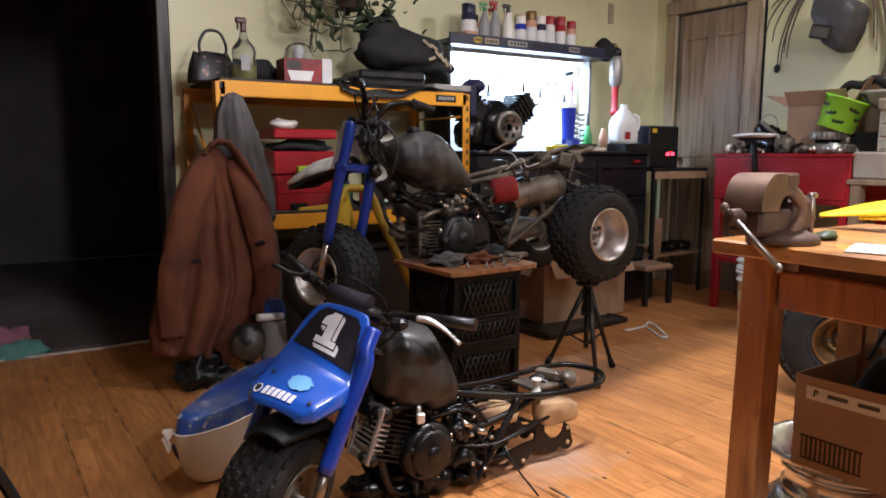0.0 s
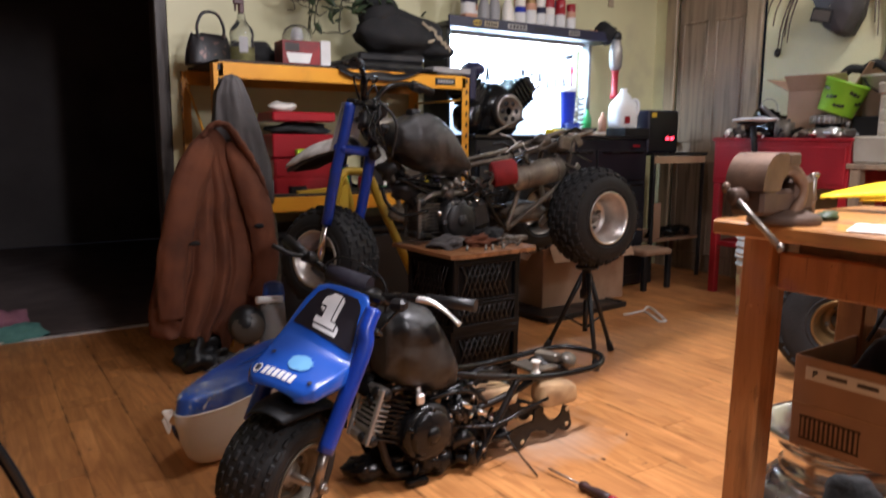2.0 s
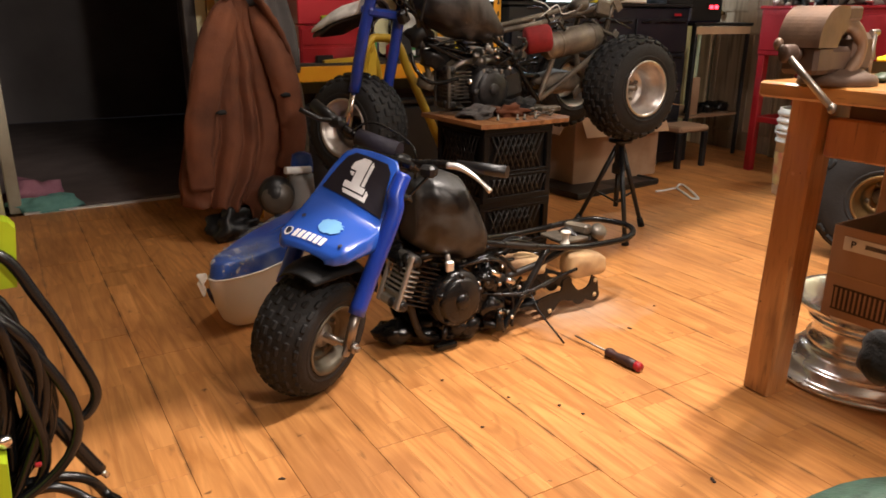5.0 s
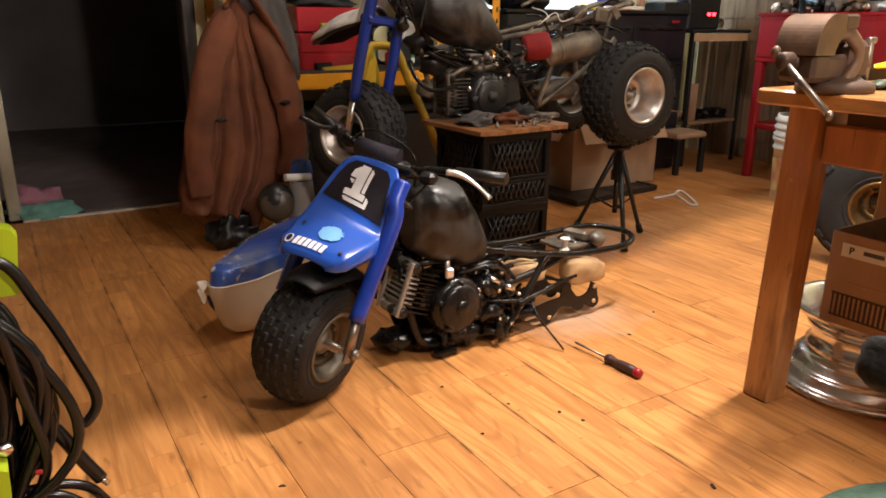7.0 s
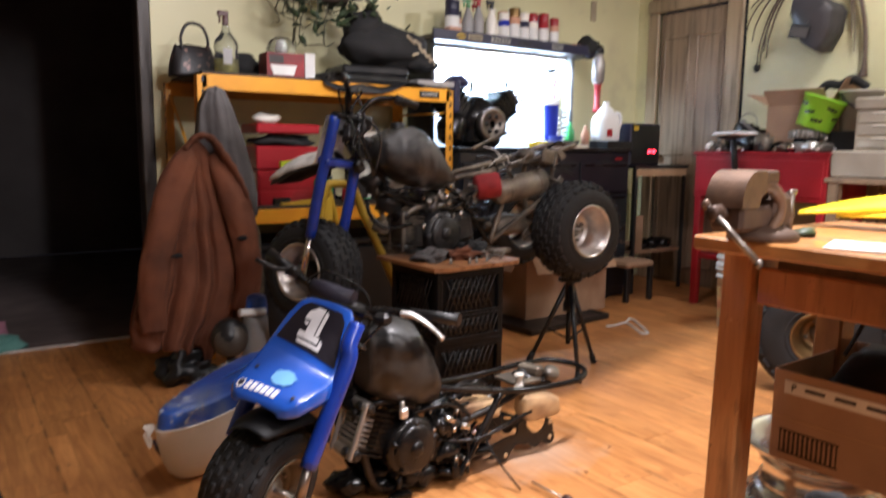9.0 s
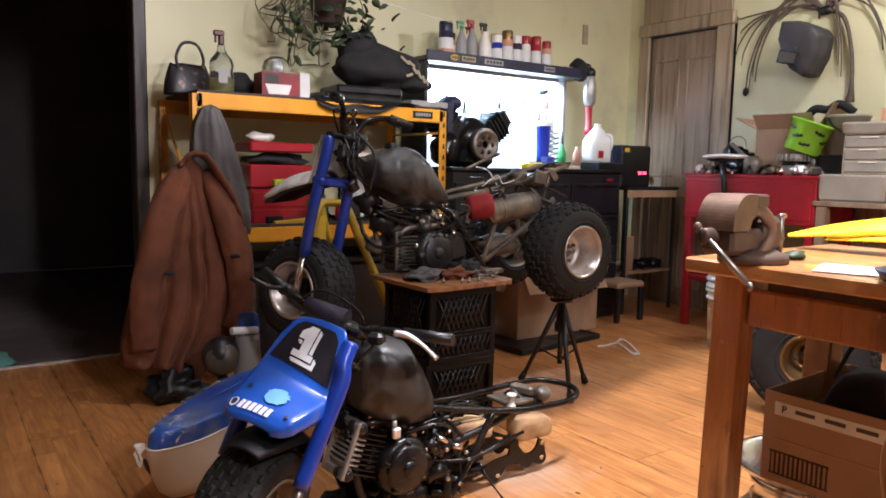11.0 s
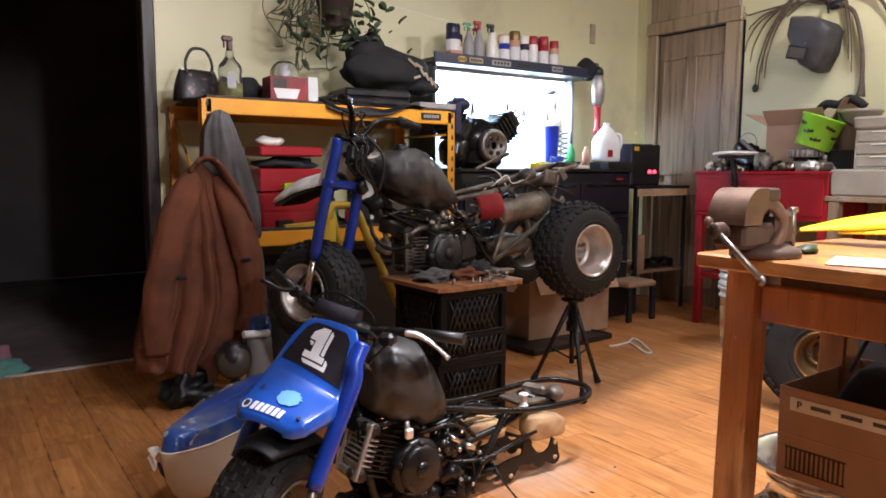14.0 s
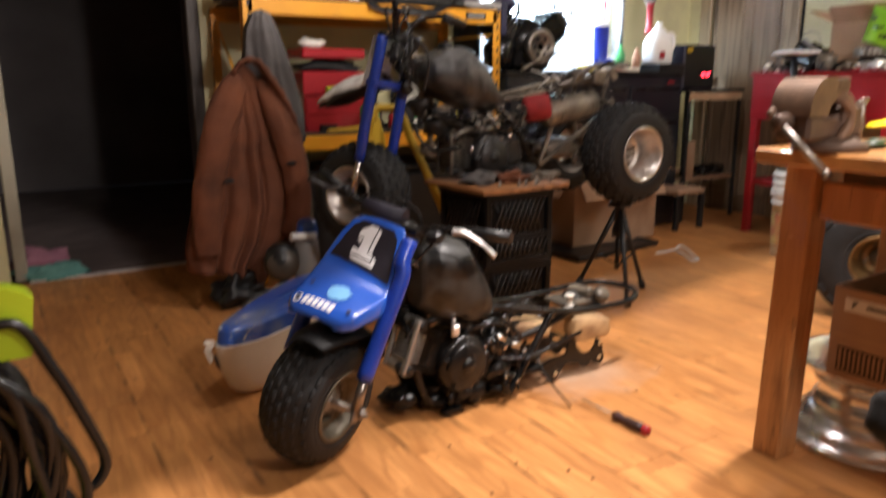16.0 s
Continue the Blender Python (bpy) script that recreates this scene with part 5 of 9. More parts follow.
for a, b in ((0, 1), (7, 6)):
    part("grip", Mesh().tube([b2[a], b2[a].lerp(b2[b], 1.1)], [0.018, 0.016], 12), "black", T2)
    pr = Mesh()
    pr.box((0, 0, 0), (0.04, 0.035, 0.03), frame_of(b2[b] + Vector((0, 0, -0.005)), b2[a] - b2[b], (0, 0, 1)), 0.008)
    pr.tube(curve_pts([b2[b], b2[a].lerp(b2[b], 0.6) + F2 * 0.05, b2[a] + F2 * 0.055], 5), 0.006, 8)
    part("lever_perch", pr, "black", T2)
for k in range(4):
    o = Vector((0.012 * k, 0.008 * k - 0.02, 0.006 * k))
    part("control_cable", Mesh().tube(curve_pts([b2[2 + k % 3] + o, s2(0.13, -0.06 + 0.04 * k, 0.70) + o * 0.6, s2(0.10, 0.03, 0.60) + o, L2(1.50, 2.68, 0.98) + o, L2(1.60, 2.68, 0.84)], 7), 0.0038, 6), "cable", T2)
hw = random.Random(17)
for k in range(9):
    c_ = s2(hw.uniform(0.12, 0.24), hw.uniform(-0.03, 0.09), hw.uniform(0.38, 0.60))
    if k % 2:
        part("rubber_boot", Mesh().ball(c_, (hw.uniform(0.020, 0.032), 0.026, hw.uniform(0.020, 0.034)), 14, 10, None, 0.9, k * 3.1), "dustyblack", T2)
    else:
        part("wiring_box", Mesh().box((0, 0, 0), (hw.uniform(0.03, 0.05), 0.035, hw.uniform(0.03, 0.06)), Matrix.Translation(c_) @ pose(0, 0, 0, hw.uniform(-40, 40), hw.uniform(-40, 40), hw.uniform(-40, 40)), 0.006), "dustyblack", T2)
for k in range(9):
    a_, b_ = s2(hw.uniform(0.14, 0.22), hw.uniform(-0.07, 0.07), hw.uniform(0.54, 0.64)), s2(hw.uniform(0.15, 0.26), hw.uniform(-0.03, 0.06), hw.uniform(0.40, 0.50))
    c_ = a_.lerp(b_, 0.5) + Vector((hw.uniform(-0.05, 0.03), hw.uniform(-0.05, 0.02), hw.uniform(-0.03, 0.04)))
    part("cable", Mesh().tube(curve_pts([a_, c_, b_], 8), hw.uniform(0.003, 0.006), 7), "dustyblack" if k % 2 else "cable", T2)
fuel_tank(T2, 1.487, 2.64, [(0.0, 1.03, 1.0, 0.03), (0.018, 1.085, 0.975, 0.085), (0.08, 1.122, 0.930, 0.115), (0.15, 1.130, 0.895, 0.125), (0.20, 1.116, 0.880, 0.125), (0.25, 1.078, 0.882, 0.12), (0.305, 1.005, 0.872, 0.105), (0.35, 0.945, 0.885, 0.085), (0.366, 0.925, 0.900, 0.03)], "tank2", L2, (1.62, 2.66, 1.128))
engine(T2, pose(*L2(1.775, 2.62, 0.694), 0, 0, 180), 0.94, False, "dustyblack")
fm = [
    [(1.42, 2.70, 1.05), (1.52, 2.70, 0.98), (1.56, 2.70, 0.80), (1.66, 2.70, 0.615), (1.95, 2.70, 0.60), (2.15, 2.70, 0.64)],
    [(1.45, 2.70, 1.08), (1.75, 2.66, 0.92), (1.95, 2.61, 0.93), (2.25, 2.60, 0.985), (2.50, 2.60, 1.05), (2.56, 2.60, 1.065)],
    [(1.45, 2.70, 1.08), (1.75, 2.74, 0.92), (1.95, 2.79, 0.93), (2.25, 2.80, 0.985), (2.50, 2.80, 1.05), (2.56, 2.80, 1.065), (2.60, 2.76, 1.07), (2.60, 2.64, 1.07), (2.56, 2.60, 1.065)],
    [(1.80, 2.60, 0.90), (1.90, 2.60, 0.83), (2.0, 2.60, 0.70), (2.07, 2.60, 0.62)],
    [(2.17, 2.60, 0.965), (2.13, 2.60, 0.80), (2.06, 2.60, 0.63)],
    [(2.17, 2.80, 0.965), (2.13, 2.80, 0.80), (2.06, 2.80, 0.63)],
    [(2.06, 2.60, 0.63), (2.28, 2.60, 0.76), (2.44, 2.60, 0.86)],
    [(2.46, 2.60, 1.04), (2.42, 2.60, 0.90), (2.44, 2.62, 0.72)],
    [(2.46, 2.80, 1.04), (2.42, 2.80, 0.90), (2.44, 2.78, 0.72)],
]
for k, pts in enumerate(fm):
    part("frame_tube", Mesh().tube(curve_pts([L2(*p) for p in pts], 6), 0.0115, 10), "frame2" if k != 3 else "blackmetal", T2, "grimy grey steel frame tube")
ms = Mesh()
ms.turn([(0.001, -0.15), (0.045, -0.148), (0.056, -0.13), (0.060, 0.0), (0.058, 0.11), (0.048, 0.14), (0.02, 0.15), (0.016, 0.2)], Q2 @ frame_of((2.23, 2.60, 0.875), (0, 0, 1), (0.97, 0, 0.16)), 24)
part("silencer", ms, "frame2", T2, "grimy cylindrical exhaust silencer")
for q, r_ in ((-0.085, 0.0605), (0.09, 0.0605)):
    part("band", Mesh().turn([(r_ - 0.002, q - 0.005), (r_, q - 0.004), (r_, q + 0.004), (r_ - 0.002, q + 0.005)], Q2 @ frame_of((2.23, 2.60, 0.875), (0, 0, 1), (0.97, 0, 0.16)), 24), "frame2", T2)
part("air_filter", Mesh().turn([(0.001, -0.055), (0.048, -0.053), (0.055, -0.045), (0.055, 0.045), (0.048, 0.053), (0.001, 0.055)], Q2 @ frame_of((2.005, 2.55, 0.885), (0, 0, 1), (0.85, -0.40, 0.15)), 22), "redfilter", T2, "red foam air filter")
rs = Mesh()
rs.box((0, 0, 0), (0.10, 0.16, 0.05), pose(*L2(2.42, 2.70, 1.0), 0, -12, 0), 0.01).box((0, 0, 0), (0.07, 0.03, 0.07), pose(*L2(2.38, 2.58, 1.01), 0, 10, 0), 0.01).ball(L2(2.28, 2.62, 1.02), (0.05, 0.04, 0.03), 12, 8, None, 0.4, 5)
part("rear_bracket", rs, "frame2", T2)
ch = Mesh()
ch.ball(L2(2.20, 2.66, 0.70), (0.13, 0.07, 0.05), 16, 10, None, 0.4, 7).box((0, 0, 0), (0.22, 0.05, 0.06), pose(*L2(2.28, 2.64, 0.685), 0, 5, 0), 0.015).bar(L2(2.02, 2.58, 0.61), L2(2.02, 2.45, 0.61), 0.012, 8).box((0, 0, 0), (0.10, 0.04, 0.02), pose(*L2(2.0, 2.45, 0.615)), 0.004)
part("chain_case", ch, "frame2", T2)
fp = Mesh()
fp.tube(curve_pts([L2(1.62, 2.55, 0.74), L2(1.50, 2.54, 0.73), L2(1.44, 2.56, 0.78), L2(1.43, 2.58, 0.84)], 6), 0.008, 8)
part("exhaust_pipe", fp, "blackmetal", T2)

# ---- tripod under the wheel ----
TP = thing("tripod", "small black folding tripod stand under a wheel", "tripod", pose(2.50, 2.53, 0))
part("head", Mesh().turn([(0.001, 0.44), (0.055, 0.44), (0.055, 0.425), (0.022, 0.42), (0.022, 0.33), (0.03, 0.32), (0.03, 0.28), (0.001, 0.28)], None, 16), "black", TP)
part("centre_post", Mesh().bar((0, 0, 0.30), (0, 0, 0.12), 0.012, 10), "black", TP)
for fx, fy in ((2.428, 2.722), (2.371, 2.321), (2.667, 2.514)):
    a = Vector((fx - 2.50, fy - 2.53, 0.0))
    lg = part("leg", Mesh().tube([(a.x * 0.08, a.y * 0.08, 0.40), tuple(a * 0.93 + Vector((0, 0, 0.03)))], [0.013, 0.010], 10), "black", TP)
    part("rubber_foot", Mesh().tube([tuple(a * 0.90 + Vector((0, 0, 0.045))), tuple(a + Vector((0, 0, 0.004)))], [0.014, 0.017], 10), "rubber", lg)
    part("brace", Mesh().bar((0, 0, 0.14), tuple(a * 0.55 + Vector((0, 0, 0.18))), 0.005, 6), "black", TP)

# brackets, wires and rods at the raised tail
tl = random.Random(4)
for k in range(18):
    a_ = Vector((tl.uniform(1.95, 2.45), tl.uniform(2.575, 2.66), tl.uniform(0.86, 1.05)))
    b_ = a_ + Vector((tl.uniform(0.06, 0.22), tl.uniform(-0.03, 0.03), tl.uniform(-0.08, 0.08)))
    c_ = a_.lerp(b_, 0.5) + Vector((0, -0.015, tl.uniform(-0.03, 0.03)))
    part("cable" if k % 2 else "rod", Mesh().tube(curve_pts([L2(*a_), L2(*c_), L2(*b_)], 6), tl.uniform(0.003, 0.008), 7), ("cable", "frame2", "blackmetal")[k % 3], T2)
for k in range(7):
    x, z = tl.uniform(2.05, 2.48), tl.uniform(0.62, 1.04)
    part("grimy_bracket", Mesh().box((0, 0, 0), (tl.uniform(0.03, 0.07), 0.012, tl.uniform(0.03, 0.06)), pose(*L2(x, 2.585, z), 0, tl.uniform(0, 60), tl.uniform(-20, 20)), 0.003), ("frame2", "greymetal", "blackmetal")[k % 3], T2)
part("white_wire", Mesh().tube(curve_pts([L2(2.02, 2.56, 0.97), L2(2.10, 2.555, 1.02), L2(2.13, 2.55, 0.985), L2(2.20, 2.555, 1.0)], 7), 0.002, 6), "paper", T2)

# oily clutter round the raised engine
ct = random.Random(8)
for k in range(9):
    a_ = Vector((ct.uniform(1.52, 1.75), ct.uniform(2.60, 2.68), ct.uniform(0.84, 0.92)))
    b_ = Vector((ct.uniform(1.75, 2.10), ct.uniform(2.58, 2.66), ct.uniform(0.72, 0.84)))
    c_ = a_.lerp(b_, 0.5) + Vector((0, -0.02, ct.uniform(-0.08, 0.06)))
    part("hose", Mesh().tube(curve_pts([L2(*a_), L2(*c_), L2(*b_)], 8), ct.uniform(0.005, 0.010), 7), "cable", T2)
for k, (x, y, z, r_) in enumerate(((1.60, 2.62, 0.82, 0.05), (1.68, 2.60, 0.80, 0.045), (1.55, 2.66, 0.90, 0.05), (1.93, 2.60, 0.81, 0.05), (2.00, 2.63, 0.74, 0.055), (1.60, 2.66, 0.72, 0.05))):
    part("grimy_casting", Mesh().ball(L2(x, y + 0.06, z), (r_ * 1.2, r_, r_ * 0.9), 14, 10, None, 0.55, k * 1.7), ("dustyblack", "frame2", "dustyblack", "greymetal")[k % 4], T2)
for k in range(26):
    x, y, z = ct.uniform(1.66, 2.0), ct.uniform(2.53, 2.57), ct.uniform(0.66, 0.90)
    part("fitting", Mesh().turn([(0.001, 0.008), (0.009, 0.008), (0.011, 0.0), (0.006, -0.002), (0.005, -0.03)], pose(*L2(x, y, z), 80 + ct.uniform(-50, 50), 0, ct.uniform(-70, 70)) @ Matrix.Scale(ct.uniform(0.6, 1.4), 4), 8), ("chrome", "greymetal", "steel", "black")[k % 4], T2)
for k, (x, y, rx_, ry_, rz_, m_) in enumerate(((1.67, 2.47, 0.065, 0.055, 0.022, "greycloth"), (1.80, 2.45, 0.075, 0.05, 0.026, "brownjacket"), (1.90, 2.52, 0.06, 0.06, 0.030, "blackcloth"))):
    solid("oily_rag", Mesh().ball((0, 0, rz_ * 0.8), (rx_, ry_, rz_), 26, 14, None, 1.0, 5 + k * 3), m_, ("grey oily rag on the plywood board", "rust stained rag on the plywood board", "black oily rag on the plywood board")[k], "rag", pose(x, y, 0.597))
CN = thing("drive_chain", "loose greasy chain heaped on the plywood board", "chain", pose(1.93, 2.40, 0.597))
for k in range(26):
    a_ = k * 0.42
    r_ = 0.030 + 0.0012 * k
    part("link", Mesh().box((r_ * math.cos(a_), 0.7 * r_ * math.sin(a_), 0.005 + 0.0011 * k * (k % 3 > 0)), (0.013, 0.007, 0.008), None, 0.002), "greymetal", CN)
for k, (x, y) in enumerate(((1.76, 2.34), (1.79, 2.335), (1.85, 2.345), (1.69, 2.37))):
    solid("bolt", Mesh().turn([(0.001, 0.0), (0.008, 0.0), (0.008, 0.006), (0.004, 0.007), (0.004, 0.022), (0.001, 0.023)], None, 6), "greymetal", "dirty steel bolt on the plywood board", "bolt", pose(x, y, 0.597))

# ---- workbench with vise ----
WB = thing("workbench", "orange varnished wooden workbench with square legs", "workbench", pose(1.59, 1.19, 0))
part("top", Mesh().box((0.36, -0.95, 0.822), (0.72, 1.90, 0.036), None, 0.005), "bench", WB, "worn varnished wooden top")
for x, y in ((0.186, -0.03), (0.64, -0.05), (0.186, -1.80), (0.64, -1.80)):
    part("leg", Mesh().box((x, y, 0.402), (0.080, 0.080, 0.804), Matrix(((1, 0, 0.018, -0.0145), (0, 1, -0.011, 0.009), (0, 0, 1, 0), (0, 0, 0, 1))), 0.006), "benchleg", WB)
part("apron", Mesh().box((0.186, -0.915, 0.706), (0.030, 1.68, 0.095), None, 0.005), "benchleg", WB)
# dark rail added for the shaded recess between the top and the apron
part("inner_rail", Mesh().box((0.250, -0.915, 0.745), (0.020, 1.66, 0.118), None, 0.003), "darkwood", WB)
part("end_apron", Mesh().box((0.42, -0.03, 0.735), (0.345, 0.025, 0.138), None, 0.004), "benchleg", WB)

VS = thing("bench_vise", "rusty brown cast iron bench vise with tommy bar", "vise", pose(1.535, 1.045, 0.841) @ Matrix.Diagonal((0.80, 0.76, 1.0, 1.0)))
jw = Mesh()
PROF = [(-0.050, 0.080)] + [(0.020 - 0.070 * math.cos(math.pi / 2 * k / 14), 0.088 + 0.074 * math.sin(math.pi / 2 * k / 14)) for k in range(15)] + [(0.055, 0.162), (0.064, 0.158), (0.064, 0.118), (0.040, 0.104), (0.030, 0.080)]
jw.prism(PROF, 0.125, pose(0, 0.0625, 0, 90, 0, 0))
bmesh.ops.bevel(jw.bm, geom=[e for e in jw.bm.edges if len(e.link_faces) == 2 and e.calc_face_angle(0) > 1.2], offset=0.005, segments=2, affect="EDGES")
part("front_jaw", jw, "viseface", VS, "lighter brown rounded front jaw")
part("jaw_block", Mesh().box((-0.002, 0, 0.056), (0.075, 0.11, 0.062), None, 0.010), "vise", VS)
th = Mesh()
th.box((0.09, 0, 0.052), (0.16, 0.07, 0.055), None, 0.010)
part("slide", th, "vise", VS)
part("throat", Mesh().tube(curve_pts([(0.070, -0.034, 0.128), (0.115, -0.040, 0.122), (0.158, -0.044, 0.094), (0.160, -0.044, 0.058), (0.130, -0.044, 0.026), (0.110, -0.044, 0.010)], 6), 0.017, 12), "viseface", VS, "lighter brown curved throat arm")
bk = Mesh()
bk.box((0.180, 0, 0.066), (0.085, 0.10, 0.086), None, 0.014).box((0.098, 0, 0.147), (0.060, 0.118, 0.030), None, 0.005).box((0.130, 0.02, 0.118), (0.085, 0.065, 0.050), None, 0.012).box((0.240, 0, 0.070), (0.050, 0.080, 0.060), None, 0.012, 0.85)
part("rear_jaw", bk, "vise", VS)
part("base", Mesh().turn([(0.001, 0.034), (0.060, 0.034), (0.072, 0.026), (0.098, 0.020), (0.104, 0.012), (0.104, 0.0), (0.001, 0.0)], pose(0.15, 0, 0), 28), "vise", VS)
part("swivel_bolt", Mesh().bar((0.24, -0.03, 0.02), (0.24, -0.03, 0.105), 0.010, 10).bar((0.225, -0.03, 0.108), (0.262, -0.03, 0.108), 0.007, 8), "steel", VS)
part("screw", Mesh().bar((0.03, 0, 0.062), (-0.075, 0, 0.068), 0.014, 14).turn([(0.001, -0.024), (0.015, -0.024), (0.0185, -0.018), (0.0185, 0.018), (0.015, 0.024), (0.001, 0.024)], pose(-0.080, 0, 0.068, 0, 90, 0), 20), "vise", VS)
tb = part("tommy_bar", Mesh().bar((-0.095, 0.022, 0.084), (-0.075, -0.140, -0.030), 0.0082, 10), "steel", VS, "worn steel tommy bar")
part("end_knob", Mesh().ball((-0.095, 0.024, 0.086), 0.013, 12, 8), "viseface", tb)
part("end_knob", Mesh().ball((-0.075, -0.142, -0.032), 0.011, 12, 8), "steel", tb)

yf = thing("plastic_fender", "bright yellow curved plastic fender lying on the workbench", "fender", pose(2.02, 0.85, 0.841))
blade(yf, "blade", "brightyellow", [(0.05, 0.345, 0.040), (0.10, 0.21, 0.080), (0.15, 0.02, 0.112), (0.20, -0.18, 0.118), (0.23, -0.34, 0.10)], [0.03, 0.12, 0.16, 0.17, 0.16], 0.30, "bright yellow fender blade", (0, 0, 1), 0.004)
blade(yf, "support_rib", "brightyellow", [(0.07, 0.24, 0.045), (0.10, 0.02, 0.066), (0.15, -0.18, 0.066), (0.19, -0.32, 0.05)], [0.05, 0.10, 0.10, 0.09], 0.25, "", (0, 0, 1), 0.004)
solid("paper_sheet", Mesh().box((0, 0, 0.002), (0.16, 0.22, 0.003), None, 0.001), "paper", "white paper sheet lying on the workbench", "paper", pose(1.72, 0.80, 0.841, 0, 0, 20))
tr = thing("parts_tray", "dark blue plastic tray on the workbench edge", "tray", pose(1.66, 0.66, 0.841, 0, 0, 8))
part("dish", Mesh().turn([(0.001, 0.006), (0.085, 0.006), (0.10, 0.022), (0.104, 0.022), (0.088, 0.0), (0.001, 0.0)], None, 24), "navy", tr)
solid("red_cap", Mesh().turn([(0.001, 0.045), (0.038, 0.045), (0.042, 0.038), (0.042, 0.0), (0.001, 0.0)], None, 20), "red", "round red plastic cap in a blue tray", "cap", pose(1.66, 0.66, 0.848))
solid("rag", Mesh().ball((0, 0, 0.011), (0.038, 0.022, 0.012), 12, 8, None, 0.5, 3), "leaf", "small dark green rag beside the vise", "rag", pose(1.80, 1.02, 0.8405))

# ---- below the bench ----
WR = thing("wheel_rim", "polished aluminium wheel rim lying flat on the floor", "rim", pose(2.085, 1.085, 0))
part("barrel", Mesh().turn([(0.19, 0.004), (0.232, 0.0), (0.240, 0.006), (0.240, 0.016), (0.226, 0.021), (0.210, 0.026), (0.206, 0.046), (0.196, 0.052), (0.180, 0.056), (0.176, 0.074), (0.160, 0.080), (0.146, 0.086), (0.143, 0.098), (0.155, 0.102), (0.157, 0.108), (0.146, 0.113), (0.143, 0.150), (0.146, 0.160), (0.160, 0.165), (0.160, 0.173), (0.152, 0.178), (0.166, 0.190), (0.182, 0.196), (0.186, 0.206), (0.200, 0.210), (0.212, 0.222), (0.210, 0.231), (0.194, 0.230), (0.176, 0.212), (0.15, 0.19), (0.14, 0.16), (0.14, 0.05)], None, 72), "satinrim", WR)
part("disc", Mesh().turn([(0.139, 0.12), (0.10, 0.135), (0.05, 0.12), (0.03, 0.11)], None, 40), "alu", WR)


def carton(name, label, m, w, d, h, flaps, deep=0.0):
    """An open cardboard box; flaps: degrees by which each of the four lies open."""
    t = thing("cardboard_box", label, "box", m)
    wl = 0.005
    for nm, c, s in (("bottom", (0, 0, 0.003), (w, d, 0.006)), ("side", (0, -d / 2, h / 2), (w, wl, h)), ("side", (0, d / 2, h / 2), (w, wl, h)), ("side", (-w / 2, 0, h / 2), (wl, d, h)), ("side", (w / 2, 0, h / 2), (wl, d, h))):
        part(nm, Mesh().box(c, s, None, 0.0015), "kraft", t)
    for k, a in enumerate(flaps):
        if a is None:
            continue
        ln = (w if k % 2 == 0 else d)
        fm_ = [pose(0, -d / 2, h, a, 0, 0), pose(w / 2, 0, h, 0, 0, 90) @ pose(0, 0, 0, a, 0, 0), pose(0, d / 2, h, 0, 0, 180) @ pose(0, 0, 0, a, 0, 0), pose(-w / 2, 0, h, 0, 0, 270) @ pose(0, 0, 0, a, 0, 0)][k]
        dep = deep or (d if k % 2 == 0 else w) * 0.46
        part("flap", Mesh().box((0, 0.0, dep / 2), (ln * 0.98, 0.005, dep), fm_, 0.0015), "kraft", t)
    return t


BX = carton("box", "open brown cardboard box with printed bars standing on a wheel rim", pose(2.100, 0.905, 0.231, 0, 0, 2), 0.46, 0.42, 0.245, [None, None, None, None])
part("address_label", Mesh().box((-0.2335, 0.03, 0.203), (0.003, 0.30, 0.035)), "paper", BX, "white paper label")
letters("letter", "P", 0.026, Matrix.Translation((-0.2358, 0.155, 0.203)) @ Matrix(((0, 0, -1, 0), (-1, 0, 0, 0), (0, 1, 0, 0), (0, 0, 0, 1))), "sticker_black", BX)
for k in range(3):
    part("print_bar", Mesh().box((-0.2355, 0.10 - 0.075 * k, 0.205), (0.002, 0.05, 0.010)), "greycloth", BX)
for zz in (0.025, 0.085):
    part("print_bar", Mesh().box((-0.2335, 0.11, zz), (0.002, 0.155, 0.004)), "darkprint", BX)
for k in range(13):
    part("print_bar", Mesh().box((-0.2335, 0.1835 - k * 0.0122, 0.055), (0.002, 0.005 if k not in (0, 12) else 0.003, 0.056)), "darkprint", BX)
part("fold_line", Mesh().box((-0.2332, 0, 0.118), (0.002, 0.42, 0.004)), "kraft_in", BX)
BG = thing("duffel_bag", "black fabric bag stuffed in an open cardboard box", "bag", pose(2.12, 0.89, 0.24))
part("body", Mesh().ball((0, 0, 0.152), (0.19, 0.18, 0.15), 22, 14, None, 0.3, 6), "blackcloth", BG)
part("strap", Mesh().tube(curve_pts([(-0.14, 0.10, 0.28), (-0.10, 0.05, 0.40), (-0.08, -0.05, 0.41), (-0.12, -0.12, 0.30)], 6), 0.012, 8, False, True, 0.3), "blackcloth", BG)
WT = thing("spare_wheel", "black tyre on a tarnished brass-coloured rim under the bench", "wheel", pose(3.12, 1.65, 0, 0, 0, -62))
wheel(WT, pose(0, 0, 0.272, 90, 0, 0), 0.545, 0.20, 0.102, 26, "brass", -0.02, 6)

